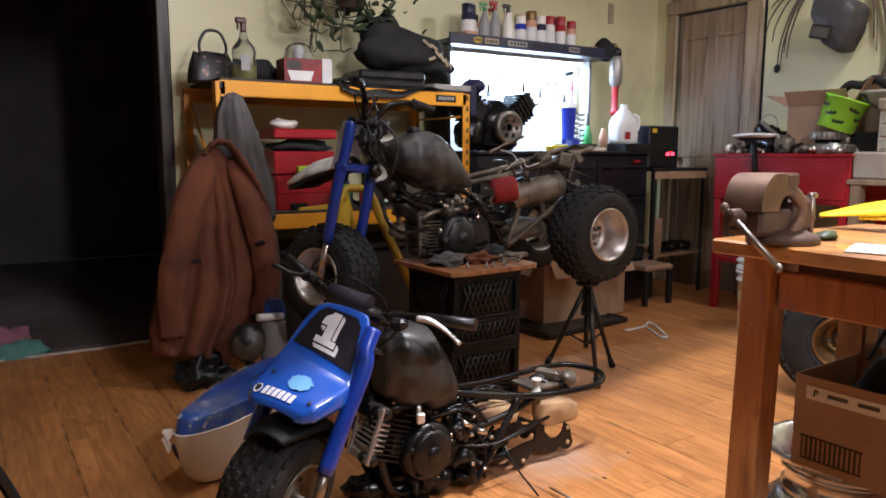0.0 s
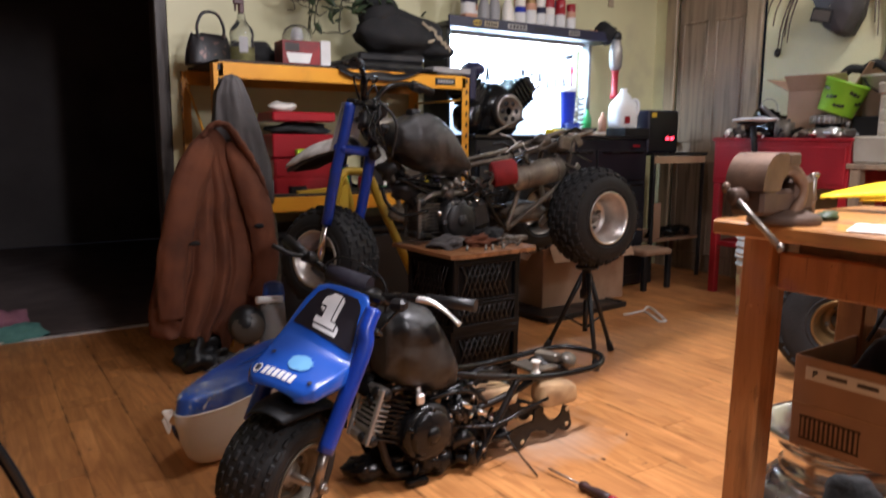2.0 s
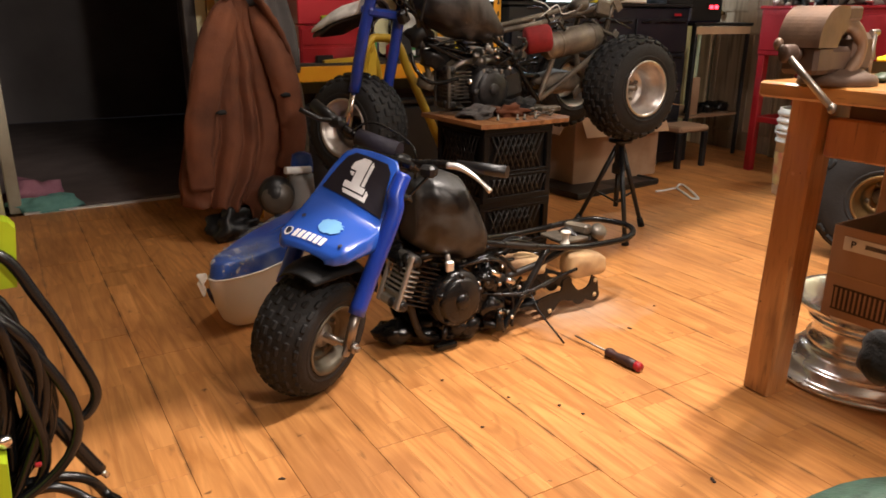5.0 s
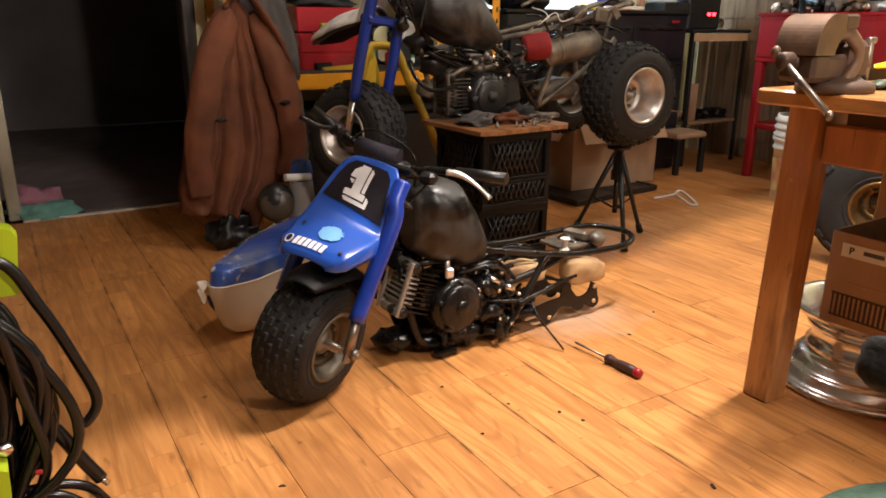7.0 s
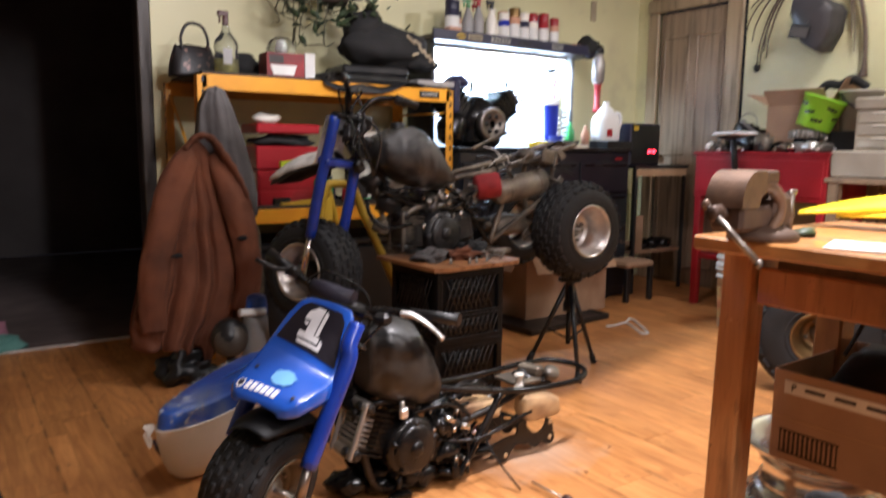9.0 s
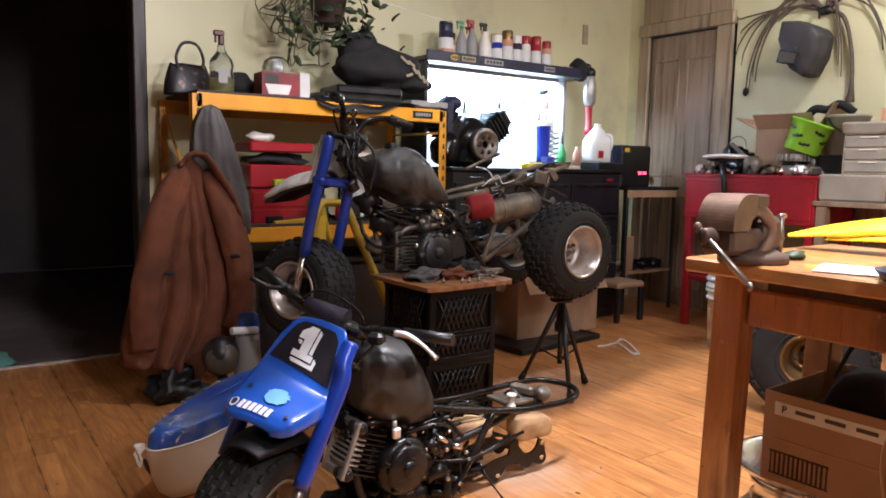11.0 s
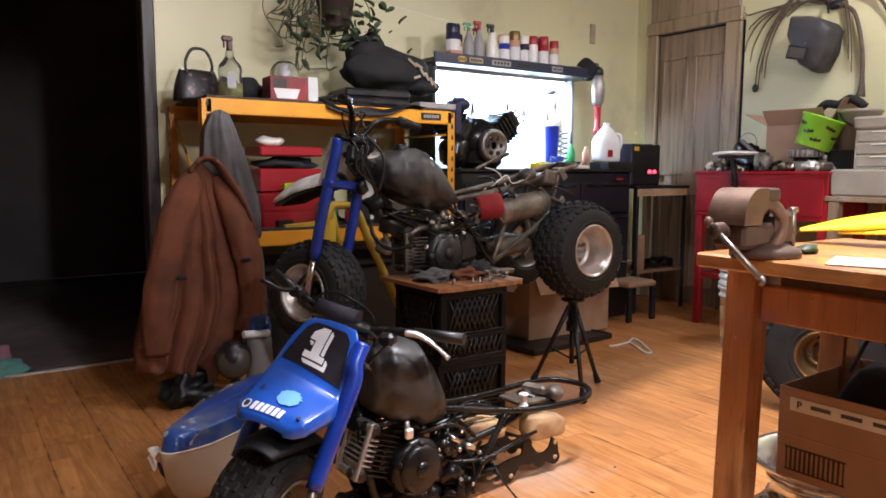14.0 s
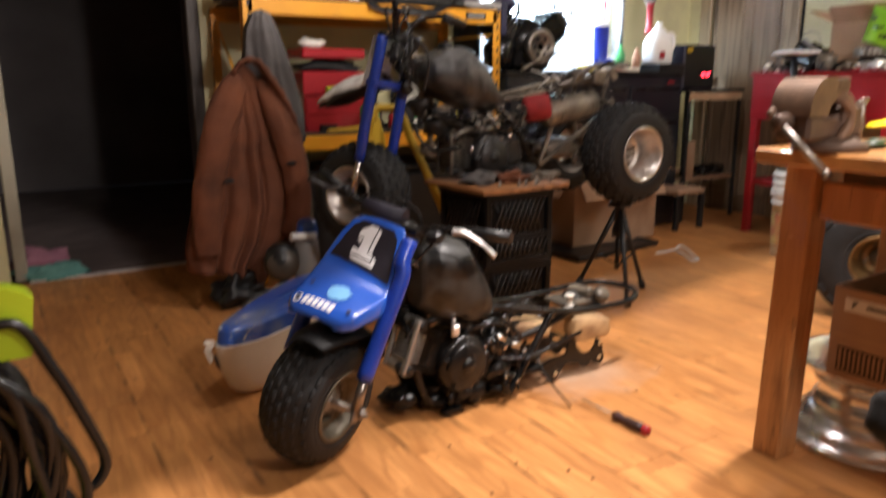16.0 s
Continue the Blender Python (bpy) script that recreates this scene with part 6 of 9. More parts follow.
PL = thing("pail_stack", "stacked white plastic pails with ribbed rims and a printed label", "bucket", pose(3.945, 2.55, 0))
part("pail", Mesh().turn([(0.125, 0.0), (0.132, 0.004), (0.146, 0.30), (0.155, 0.302), (0.155, 0.312), (0.147, 0.316), (0.150, 0.345), (0.16, 0.348), (0.16, 0.362), (0.15, 0.365), (0.145, 0.36), (0.128, 0.02), (0.001, 0.01)], None, 30), "white", PL)
for k in range(3):
    part("pail", Mesh().turn([(0.147, 0.366 + 0.042 * k), (0.158, 0.370 + 0.042 * k), (0.159, 0.385 + 0.042 * k), (0.150, 0.390 + 0.042 * k), (0.149, 0.406 + 0.042 * k), (0.140, 0.406 + 0.042 * k)], None, 30), "white", PL)
part("jar_top", Mesh().turn([(0.001, 0.60), (0.075, 0.60), (0.08, 0.595), (0.08, 0.492), (0.001, 0.492)], None, 24), "greyplastic", PL)
part("label_band", Mesh().turn([(0.1358, 0.06), (0.1450, 0.25)], None, 30), "labelprint", PL)

# ---- yellow storage rack ----
SH = thing("storage_rack", "yellow steel storage rack with slotted posts and loaded shelves", "shelf", pose(1.08, 3.58, 0))
for x in (0.022, 1.445):
    for y in (0.022, 0.588):
        po = Mesh()
        sx = 1 if x < 0.5 else -1
        sy = 1 if y < 0.3 else -1
        po.box((x, y - sy * 0.020, 0.688), (0.050, 0.004, 1.376)).box((x - sx * 0.023, y, 0.688), (0.004, 0.044, 1.376))
        p_ = part("post", po, "yellow", SH)
        if y < 0.3:
            for k in range(22):
                part("slot", Mesh().prism([(-0.007, 0.0), (0.009, 0.004), (0.005, 0.030), (-0.004, 0.027)], 0.002, pose(x + 0.004, y - sy * 0.0205, 0.04 + k * 0.062, 90, 0, 0)), "black", p_)
        else:
            for k in range(22):
                part("slot", Mesh().box((x - sx * 0.0262, y, 0.06 + k * 0.062), (0.002, 0.012, 0.028)), "black", p_)
for z0, z1 in ((1.345, 1.345), (0.650, 0.735)):
    for y in (0.004, 0.606):
        b_ = Mesh()
        for dz, hh, dy in ((0.0, 0.062, 0.0), (0.033, 0.008, 0.012), (-0.033, 0.008, 0.012)):
            n = Vector((1.42, 0, z1 - z0))
            b_.box((0, 0, 0), (n.length, 0.008 if dy == 0 else 0.028, hh), frame_of((0.733, y + (dy if y < 0.3 else -dy), (z0 + z1) / 2 + dz), n, (0, 0, 1)), 0.001)
        bm_ = part("beam", b_, "yellow", SH)
    part("shelf_board", Mesh().box((0, 0, 0), (1.40, 0.565, 0.014), frame_of((0.733, 0.305, (z0 + z1) / 2 + 0.044), (1.42, 0, z1 - z0), (0, 0, 1))), "rackboard", SH)
part("maker_plate", Mesh().box((1.30, -0.004, 1.347), (0.135, 0.003, 0.038), None, 0.001), "black", SH)
for k in range(6):
    part("plate_mark", Mesh().box((1.255 + k * 0.018, -0.0065, 1.347), (0.012, 0.002, 0.018)), "greyplastic", SH)
for y0, y1, z0, z1 in ((0.06, 0.56, 0.85, 1.30), (0.06, 0.56, 0.15, 0.60)):
    part("side_brace", Mesh().bar((0.022, y0, z0), (0.022, y1, z1), 0.007, 6), "yellow", SH)
    part("cross_bar", Mesh().bar((1.445, y0, z0 + 0.4), (1.445, y1, z0 + 0.4), 0.007, 6), "yellow", SH)
ST_ = 1.396
HBG = thing("handbag", "black patterned handbag with a rounded handle, on the yellow rack", "handbag", pose(1.18, 3.98, ST_, 0, 0, 6) @ Matrix.Scale(0.88, 4))


def bagfn(u, v):
    a = 2 * math.pi * u
    wd = 0.140 - 0.03 * v ** 2
    dp = 0.075 * (1 - 0.62 * v ** 2)
    ca, sa = math.cos(a), math.sin(a)
    return Vector((math.copysign(abs(ca) ** 0.6, ca) * wd, math.copysign(abs(sa) ** 0.6, sa) * dp, 0.175 * v + 0.008 * math.sin(6 * a) * v))


part("body", Mesh().grid(bagfn, 32, 12, True, None, True, True), "floralblack", HBG)
part("handle", Mesh().tube(curve_pts([(-0.072, -0.03, 0.15), (-0.080, -0.03, 0.22), (-0.04, -0.03, 0.295), (0.04, -0.03, 0.295), (0.080, -0.03, 0.22), (0.072, -0.03, 0.15)], 6), 0.009, 8), "floralblack", HBG)
SB = thing("spray_bottle", "clear spray bottle with dark trigger head, half full", "bottle", pose(1.275, 3.74, ST_))
part("bottle", Mesh().turn([(0.001, 0.002), (0.054, 0.002), (0.060, 0.012), (0.060, 0.08), (0.056, 0.11), (0.060, 0.14), (0.054, 0.165), (0.030, 0.195), (0.020, 0.215), (0.019, 0.24)], None, 28), "clearplastic", SB)
part("liquid", Mesh().turn([(0.001, 0.006), (0.055, 0.006), (0.055, 0.075), (0.001, 0.076)], None, 24), "yellowfluid", SB)
part("label", Mesh().box((-0.012, -0.0600, 0.085), (0.045, 0.002, 0.075)), "greyplastic", SB)
part("trigger_head", Mesh().box((0, 0, 0.262), (0.028, 0.024, 0.05), None, 0.006).box((-0.012, 0, 0.295), (0.055, 0.022, 0.028), None, 0.006).box((-0.028, 0, 0.268), (0.008, 0.014, 0.04), pose(0, 0, 0, 0, 0, 0), 0.003), "darkredplastic", SB)
RX = thing("lamp_carton", "red printed carton with a clear dome, on the yellow rack", "carton", pose(1.565, 3.74, ST_, 0, 0, -4))
part("box", Mesh().box((0, 0, 0.062), (0.20, 0.14, 0.124), None, 0.002), "redcarton", RX)
part("window", Mesh().prism([(-0.06, 0), (0.045, 0), (0.062, 0.05), (-0.078, 0.05)], 0.002, pose(-0.005, -0.0705, 0.012, 90, 0, 0)), "paper", RX)
part("dark_panel", Mesh().box((-0.05, -0.0712, 0.09), (0.075, 0.002, 0.04)), "greycloth", RX)
part("dome", Mesh().turn([(0.074, 0.125), (0.076, 0.15), (0.062, 0.188), (0.035, 0.208), (0.001, 0.214)], None, 28), "clearplastic", RX)
part("bulb", Mesh().turn([(0.02, 0.125), (0.026, 0.15), (0.018, 0.18), (0.001, 0.186)], None, 16), "translucent", RX)
solid("small_carton", Mesh().box((0, 0, 0.068), (0.055, 0.06, 0.136), None, 0.002), "paper", "small white upright carton on the yellow rack", "carton", pose(1.715, 3.74, ST_, 0, 0, -6))
solid("folded_cloth", Mesh().ball((0, 0, 0.07), (0.13, 0.10, 0.075), 20, 10, None, 0.5, 8), "blackcloth", "crumpled dark cloth on the yellow rack", "cloth", pose(1.43, 3.98, ST_ - 0.004))
solid("flat_case", Mesh().box((0, 0, 0.022), (0.50, 0.32, 0.044), None, 0.012), "black", "flat black plastic case on the yellow rack", "case", pose(2.02, 3.78, ST_, 0, 0, 4))
solid("flat_case", Mesh().box((0, 0, 0.025), (0.40, 0.28, 0.050), None, 0.012), "black", "flat black plastic case on another case", "case", pose(2.10, 3.80, ST_ + 0.045, 0, 0, -5))
solid("grey_plank", Mesh().box((0, 0, 0.017), (0.26, 0.10, 0.034), None, 0.004), "greyplastic", "short grey board on the yellow rack", "board", pose(2.45, 3.66, ST_, 0, 0, 2))


def shelf_top(x):
    """Height of the lower rack board, which slopes."""
    return 0.7025 + 0.085 * (x - 1.103) / 1.42


gj = thing("plastic_jar", "green plastic jar with a pale band on the lower shelf", "jar", pose(2.045, 3.715, shelf_top(2.045)))
part("body", Mesh().turn([(0.001, 0.0), (0.046, 0.0), (0.049, 0.006), (0.049, 0.095), (0.044, 0.104), (0.001, 0.104)], None, 24), "green", gj)
part("band", Mesh().turn([(0.0502, 0.008), (0.0502, 0.034)], None, 24), "paper", gj, "pale paper band")
wb_ = thing("wrapped_bottle", "clear wrapped bottle with a blue end on the lower shelf", "bottle", pose(2.165, 3.70, shelf_top(2.165) + 0.038, 0, 97, 12))
part("body", Mesh().turn([(0.001, -0.075), (0.032, -0.074), (0.036, -0.066), (0.036, 0.030), (0.022, 0.052), (0.014, 0.060), (0.001, 0.060)], None, 20), "translucent", wb_)
part("end_cap", Mesh().turn([(0.0142, 0.058), (0.017, 0.060), (0.017, 0.082), (0.001, 0.083)], None, 16), "cyanplastic", wb_)
dr = Mesh()
dr.grid(lambda u, v: Vector((1.72 + 0.62 * u, 3.72 - 0.17 * v, ST_ + 0.006 - 0.075 * max(0, v - 0.7) / 0.3 * math.sin(math.pi * min(1, 0.15 + u)) + 0.006 * math.sin(14 * u + 3 * v))), 24, 10)
solid("plastic_sheet", dr, "black", "black sheet draped over the rack's top beam", "sheet", None, "", "", 0.003)
BT = thing("motocross_boots", "pair of black boots with pale soles lying on cases", "boots", pose(2.22, 3.80, ST_ + 0.095))
part("shaft", Mesh().ball((-0.02, 0, 0.12), (0.27, 0.13, 0.125), 24, 14, None, 0.35, 11), "blackcloth", BT)
part("shaft", Mesh().ball((-0.12, 0.02, 0.21), (0.13, 0.10, 0.11), 20, 12, None, 0.4, 15), "blackcloth", BT)
part("toe", Mesh().ball((0.22, -0.03, 0.045), (0.11, 0.09, 0.05), 18, 10, None, 0.3, 13), "blackcloth", BT)
for k, (x, y, z, a, ln) in enumerate(((0.10, -0.120, 0.165, 35, 0.045), (0.145, -0.118, 0.150, 30, 0.035), (0.17, -0.118, 0.115, 50, 0.030), (0.205, -0.112, 0.095, 60, 0.034), (0.235, -0.112, 0.070, 70, 0.030), (0.265, -0.105, 0.055, 75, 0.026), (0.13, -0.124, 0.085, -20, 0.030))):
    part("pale_strip", Mesh().box((0, 0, 0), (ln * 1.6, 0.008, 0.016), pose(x, y, z, 0, a, 0), 0.004), "tan", BT, "pale leather strip")
# plant
PT = thing("hanging_plant", "hanging pot plant with trailing vines and few leaves", "plant", pose(1.95, 3.92, 1.84))
part("pot", Mesh().turn([(0.001, 0.0), (0.075, 0.0), (0.085, 0.01), (0.115, 0.20), (0.124, 0.20), (0.124, 0.225), (0.112, 0.225), (0.10, 0.20), (0.001, 0.19)], None, 26), "pot", PT)
vr = random.Random(9)
for k in range(26):
    a = vr.uniform(0, 6.28)
    sp = vr.uniform(0.16, 0.42)
    left = vr.random() < 0.6
    dx = -sp * vr.uniform(0.6, 1.2) if left else sp * vr.uniform(-0.2, 0.6)
    dn = vr.uniform(0.05, 0.34)
    pts = [(0.06 * math.cos(a), 0.06 * math.sin(a), 0.22), (0.12 * math.cos(a) + dx * 0.35, 0.10 * math.sin(a), 0.26 + vr.uniform(0, 0.12)), (dx * 0.9, vr.uniform(-0.12, 0.12), 0.12), (dx + vr.uniform(-0.1, 0.1), vr.uniform(-0.12, 0.12), 0.1 - dn), (dx + vr.uniform(-0.05, 0.22), vr.uniform(-0.1, 0.1), 0.06 - dn * vr.uniform(0.6, 1.0))]
    part("vine", Mesh().tube(curve_pts(pts, 6), vr.uniform(0.0025, 0.0045), 5), "vine", PT)
leaf_mesh = Mesh().grid(lambda u, v: Vector(((u - 0.5) * 0.044 * math.sin(math.pi * (0.06 + 0.94 * v) ** 0.8), (v - 0.5) * 0.075, 0.012 * abs(u - 0.5) * 2 - 0.02 * (v - 0.5) ** 2)), 5, 7).done("leaf", 0.001)
leaf_mesh.materials.append(M["leaf"])
for k in range(90):
    lf = new("leaf", leaf_mesh)
    lf.parent = PT
    r_ = vr.random()
    x = vr.gauss(0.10, 0.13) if r_ < 0.7 else vr.uniform(-0.35, 0.1)
    lf.matrix_local = pose(x, vr.uniform(-0.2, 0.12), vr.gauss(-0.02, 0.09), vr.uniform(-80, 80), vr.uniform(-60, 60), vr.uniform(0, 360)) @ Matrix.Scale(vr.uniform(0.6, 1.25), 4)
part("hanger_wire", Mesh().bar((0, 0, 0.22), (0, 0, 0.905), 0.003, 6), "vine", PT)
solid("string", Mesh().tube(curve_pts([(2.02, 3.85, 2.03), (2.5, 3.88, 1.985), (2.94, 3.92, 1.955)], 6), 0.0022, 5), "paper", "thin white string stretched to a shelf", "string")
# inside the rack
TB = thing("toolbox", "red steel tool box with an open lid on the rack", "toolbox", pose(1.575, 3.80, 0.722))
part("chest", Mesh().box((0, 0, 0.10), (0.36, 0.26, 0.20), None, 0.005), "red", TB)
part("drawer", Mesh().box((0, -0.132, 0.055), (0.34, 0.006, 0.075), None, 0.002), "red", TB)
part("drawer", Mesh().box((0, -0.132, 0.145), (0.34, 0.006, 0.075), None, 0.002), "red", TB)
part("upper_box", Mesh().box((0, 0, 0.265), (0.35, 0.22, 0.12), None, 0.006), "red", TB)
part("latch", Mesh().box((0.11, -0.113, 0.27), (0.02, 0.006, 0.045), None, 0.002), "chrome", TB)
part("lid", Mesh().box((0, 0.0, 0.415), (0.35, 0.24, 0.05), None, 0.008), "red", TB)
part("tray_clutter", Mesh().ball((0, 0, 0.355), (0.17, 0.10, 0.035), 18, 8, None, 0.6, 3), "blackcloth", TB)
solid("rag", Mesh().ball((0, 0, 0.028), (0.07, 0.05, 0.03), 14, 8, None, 0.6, 4), "white", "crumpled white rag on a red tool box", "rag", pose(1.48, 3.76, 1.160))
for k, (x, z, w_) in enumerate(((1.60, 0.945, 0.20), (1.62, 0.733, 0.24))):
    solid("spirit_level", Mesh().box((0, 0, 0.016), (w_, 0.03, 0.032), None, 0.004), "lime" if k == 0 else "dullyellow", "short yellow-green level among the tools", "tool", pose(x, 3.635, z, 0, -4, 3))
rr = random.Random(21)
for k in range(16):
    x = 1.28 + 0.078 * k + rr.uniform(-0.02, 0.02)
    z = 0.7045 + 0.0595 * (x - 1.12)
    h_ = rr.uniform(0.05, 0.15)
    c_ = rr.choice(["green", "black", "red", "white", "steel", "dullyellow", "black", "navy", "greyplastic"])
    if k % 3 == 0:
        solid("tool_case", Mesh().box((0, 0, h_ / 2), (0.10, 0.07, h_ * 0.8), None, 0.006), c_ if c_ != "white" else "black", "small plastic tool case on the lower shelf", "case", pose(x, 3.66 + rr.uniform(0, 0.03), z, 0, 0, rr.uniform(-20, 20)))
    else:
        solid("bottle", Mesh().turn([(0.001, 0), (0.026, 0), (0.028, 0.006), (0.028, h_ * 0.7), (0.012, h_ * 0.85), (0.012, h_), (0.001, h_)], None, 14), c_, "small workshop bottle on the lower shelf", "bottle", pose(x, 3.68 + rr.uniform(0, 0.06), z))
for x, y, z, r_ in ((1.93, 3.80, 0.752, 0.09), (2.10, 3.86, 0.762, 0.10), (2.28, 3.82, 0.773, 0.08)):
    solid("cable_coil", Mesh().tube([(r_ * math.cos(a * 0.5) * (1 + 0.1 * math.sin(a * 1.7)), 0.03 * math.sin(a * 0.9), r_ * 1.25 + r_ * 1.2 * math.sin(a * 0.5)) for a in range(50)], 0.008, 6), "cable", "loose coil of black cable on the rack", "cable", pose(x, y, z))
WJ = thing("white_jug", "white plastic jug with a round dark emblem, in the rack", "jug", pose(2.20, 3.98, 0.770))
part("body", Mesh().box((0, 0, 0.19), (0.15, 0.12, 0.38), None, 0.02), "white", WJ)
part("neck", Mesh().turn([(0.03, 0.38), (0.028, 0.42), (0.035, 0.425), (0.035, 0.46), (0.001, 0.462)], None, 16), "white", WJ)
part("emblem", Mesh().turn([(0.015, 0), (0.036, 0.0), (0.036, 0.003), (0.015, 0.003), (0.015, 0)], pose(0.01, -0.060, 0.27, 90, 0, 0), 20), "black", WJ)
solid("yellow_tool", Mesh().prism([(-0.02, 0), (0.03, 0), (0.012, 0.11), (0.002, 0.12)], 0.02, pose(0, 0, 0, 90, 0, 0)), "brightyellow", "yellow plastic wedge tool in the rack", "tool", pose(2.33, 3.74, 0.776))
for x, w_ in ((1.46, 0.56), (2.12, 0.62)):
    tt = thing("storage_tote", "closed black plastic storage tote under the lower shelf", "tote", pose(x, 3.92, 0))
    part("tub", Mesh().box((0, 0, 0.25), (w_, 0.44, 0.50), None, 0.02, 1.0), "black", tt)
    part("lid", Mesh().box((0, 0, 0.52), (w_ + 0.03, 0.47, 0.04), None, 0.012), "black", tt)
# yellow tubular stand behind the front wheel
YS = thing("lift_stand", "worn yellow tubular steel stand on the floor", "stand", pose(1.58, 3.05, 0))
for k, pts in enumerate(([(-0.17, 0.02, 0.012), (-0.15, 0.02, 0.55), (-0.10, 0.02, 0.84), (-0.03, 0.02, 0.88), (0.05, 0.02, 0.85), (0.10, 0.0, 0.72), (0.27, -0.06, 0.30), (0.33, -0.08, 0.012)], [(-0.02, 0.16, 0.86), (0.02, 0.16, 0.70), (0.10, 0.20, 0.30), (0.14, 0.22, 0.012)])):
    part("tube", Mesh().tube(curve_pts(pts, 6), 0.019, 10), "dullyellow", YS)
part("gusset", Mesh().prism([(-0.15, 0.52), (-0.06, 0.62), (-0.06, 0.83), (-0.15, 0.78)], 0.006, pose(0, 0.02, 0, 90, 0, 0)), "dullyellow", YS)

# ---- clothes on the rack's corner ----


def drape(top, rings, nfold, seed, amp):
    """A hanging garment: rings of (z, centre x, half width, half depth), folded round its girth."""
    def fn(u, v):
        k = v * (len(rings) - 1)
        i = min(int(k), len(rings) - 2)
        z, cx, hw, hd = (rings[i][j] + (rings[i + 1][j] - rings[i][j]) * (k - i) for j in range(4))
        a = 2 * math.pi * u
        ph = noise.noise(Vector((v * 0.8, seed, 0))) * 1.2
        f = 1 + amp * (0.25 + 0.75 * v) * (math.sin(nfold * a + ph + seed) * 0.7 + math.sin((nfold * 2 + 1) * a - ph * 1.4) * 0.3 + noise.noise(Vector((math.cos(a) * 2.6, math.sin(a) * 2.6, z * 0.9 + seed))) * 1.0)
        wr = 0.016 * noise.noise(Vector((math.cos(a) * 2.4, math.sin(a) * 2.4, z * 6 + math.cos(a) * 2 + seed))) + 0.006 * noise.noise(Vector((math.cos(a) * 6, math.sin(a) * 6, z * 14 + seed)))
        return Vector((cx + math.cos(a) * hw * f, math.sin(a) * hd * f + wr, z + wr))
    return fn


JK = thing("canvas_jacket", "brown canvas work jacket hanging from the rack's corner", "jacket", pose(1.022, 3.40, -0.022))
SIL = [(1.09, 0.985, 1.02), (1.06, 0.945, 1.05), (0.96, 0.895, 1.11), (0.88, 0.853, 1.155), (0.79, 0.820, 1.20), (0.71, 0.790, 1.21), (0.60, 0.765, 1.25), (0.454, 0.742, 1.262), (0.30, 0.703, 1.225), (0.196, 0.704, 1.12), (0.0, 0.72, 1.06)]
FOLDS = [(0.12, 0.11, 0.045, 0.0), (0.385, 0.05, 0.022, 0.0), (0.53, 0.035, 0.030, 0.05), (0.74, 0.09, 0.020, 0.1), (0.285, 0.026, -0.050, 0.38), (0.465, 0.014, -0.026, 0.0), (0.60, 0.016, -0.030, 0.05), (0.86, 0.020, -0.014, 0.35)]


def garment(u, v, back=False):
    """The jacket's front: a sheet that hangs from the collar in folds."""
    hem = 0.185 if u < 0.29 else 0.165 + 0.012 * math.sin(22 * u) - 0.14 * math.exp(-((u - 0.80) / 0.07) ** 2)
    z = 1.09 + (hem - 1.09) * v
    for a, b in zip(SIL, SIL[1:]):
        if b[0] <= z <= a[0]:
            k = (a[0] - z) / (a[0] - b[0])
            xl, xr = a[1] + (b[1] - a[1]) * k, a[2] + (b[2] - a[2]) * k
            break
    x = xl + (xr - xl) * u - 1.03
    if back:
        return Vector((x, -0.020, z))
    uu = u + 0.022 * noise.noise(Vector((z * 2.6, 3.0, u * 2))) + 0.06 * (0.5 - z) * (u - 0.5)
    y = -0.045 - 0.075 * math.sin(math.pi * min(max(u, 0.0), 1.0)) ** 0.6 * (0.35 + 0.65 * v)
    for c, w, h, start in FOLDS:
        y -= h * math.exp(-((uu - c) / w) ** 2) * min(1.0, max(0.0, (v - start) * 2.2)) * (0.75 + 0.5 * noise.noise(Vector((z * 3, c * 9, 0))))
    y -= 0.012 * noise.noise(Vector((x * 9 + z * 3, z * 4 - x * 3, 1.0))) + 0.006 * noise.noise(Vector((x * 18 - z * 7, z * 11, 2.0))) + 0.003 * noise.noise(Vector((x * 30, z * 26, 4.0)))
    if u < 0.27 and z < 0.50:
        y -= 0.010 * math.sin(z * 70 + x * 45) * min(1.0, (0.50 - z) * 5) * min(1.0, (0.27 - u) * 12)
    return Vector((x, y, z))


part("body", Mesh().grid(garment, 80, 60), "brownjacket", JK, "", 0.006)
part("back_panel", Mesh().grid(lambda u, v: garment(u, v, True), 30, 20), "brownjacket", JK, "", 0.004)
part("collar", Mesh().tube(curve_pts([(-0.075, -0.07, 1.05), (-0.03, -0.085, 1.105), (0.03, -0.09, 1.10), (0.08, -0.10, 1.03), (0.13, -0.105, 0.95), (0.17, -0.11, 0.86), (0.20, -0.10, 0.76)], 8), [0.024 + 0.012 * math.sin(math.pi * k / 48) + 0.004 * math.sin(k * 1.3) for k in range(49)], 12, False, True, 0.45), "brownjacket", JK)


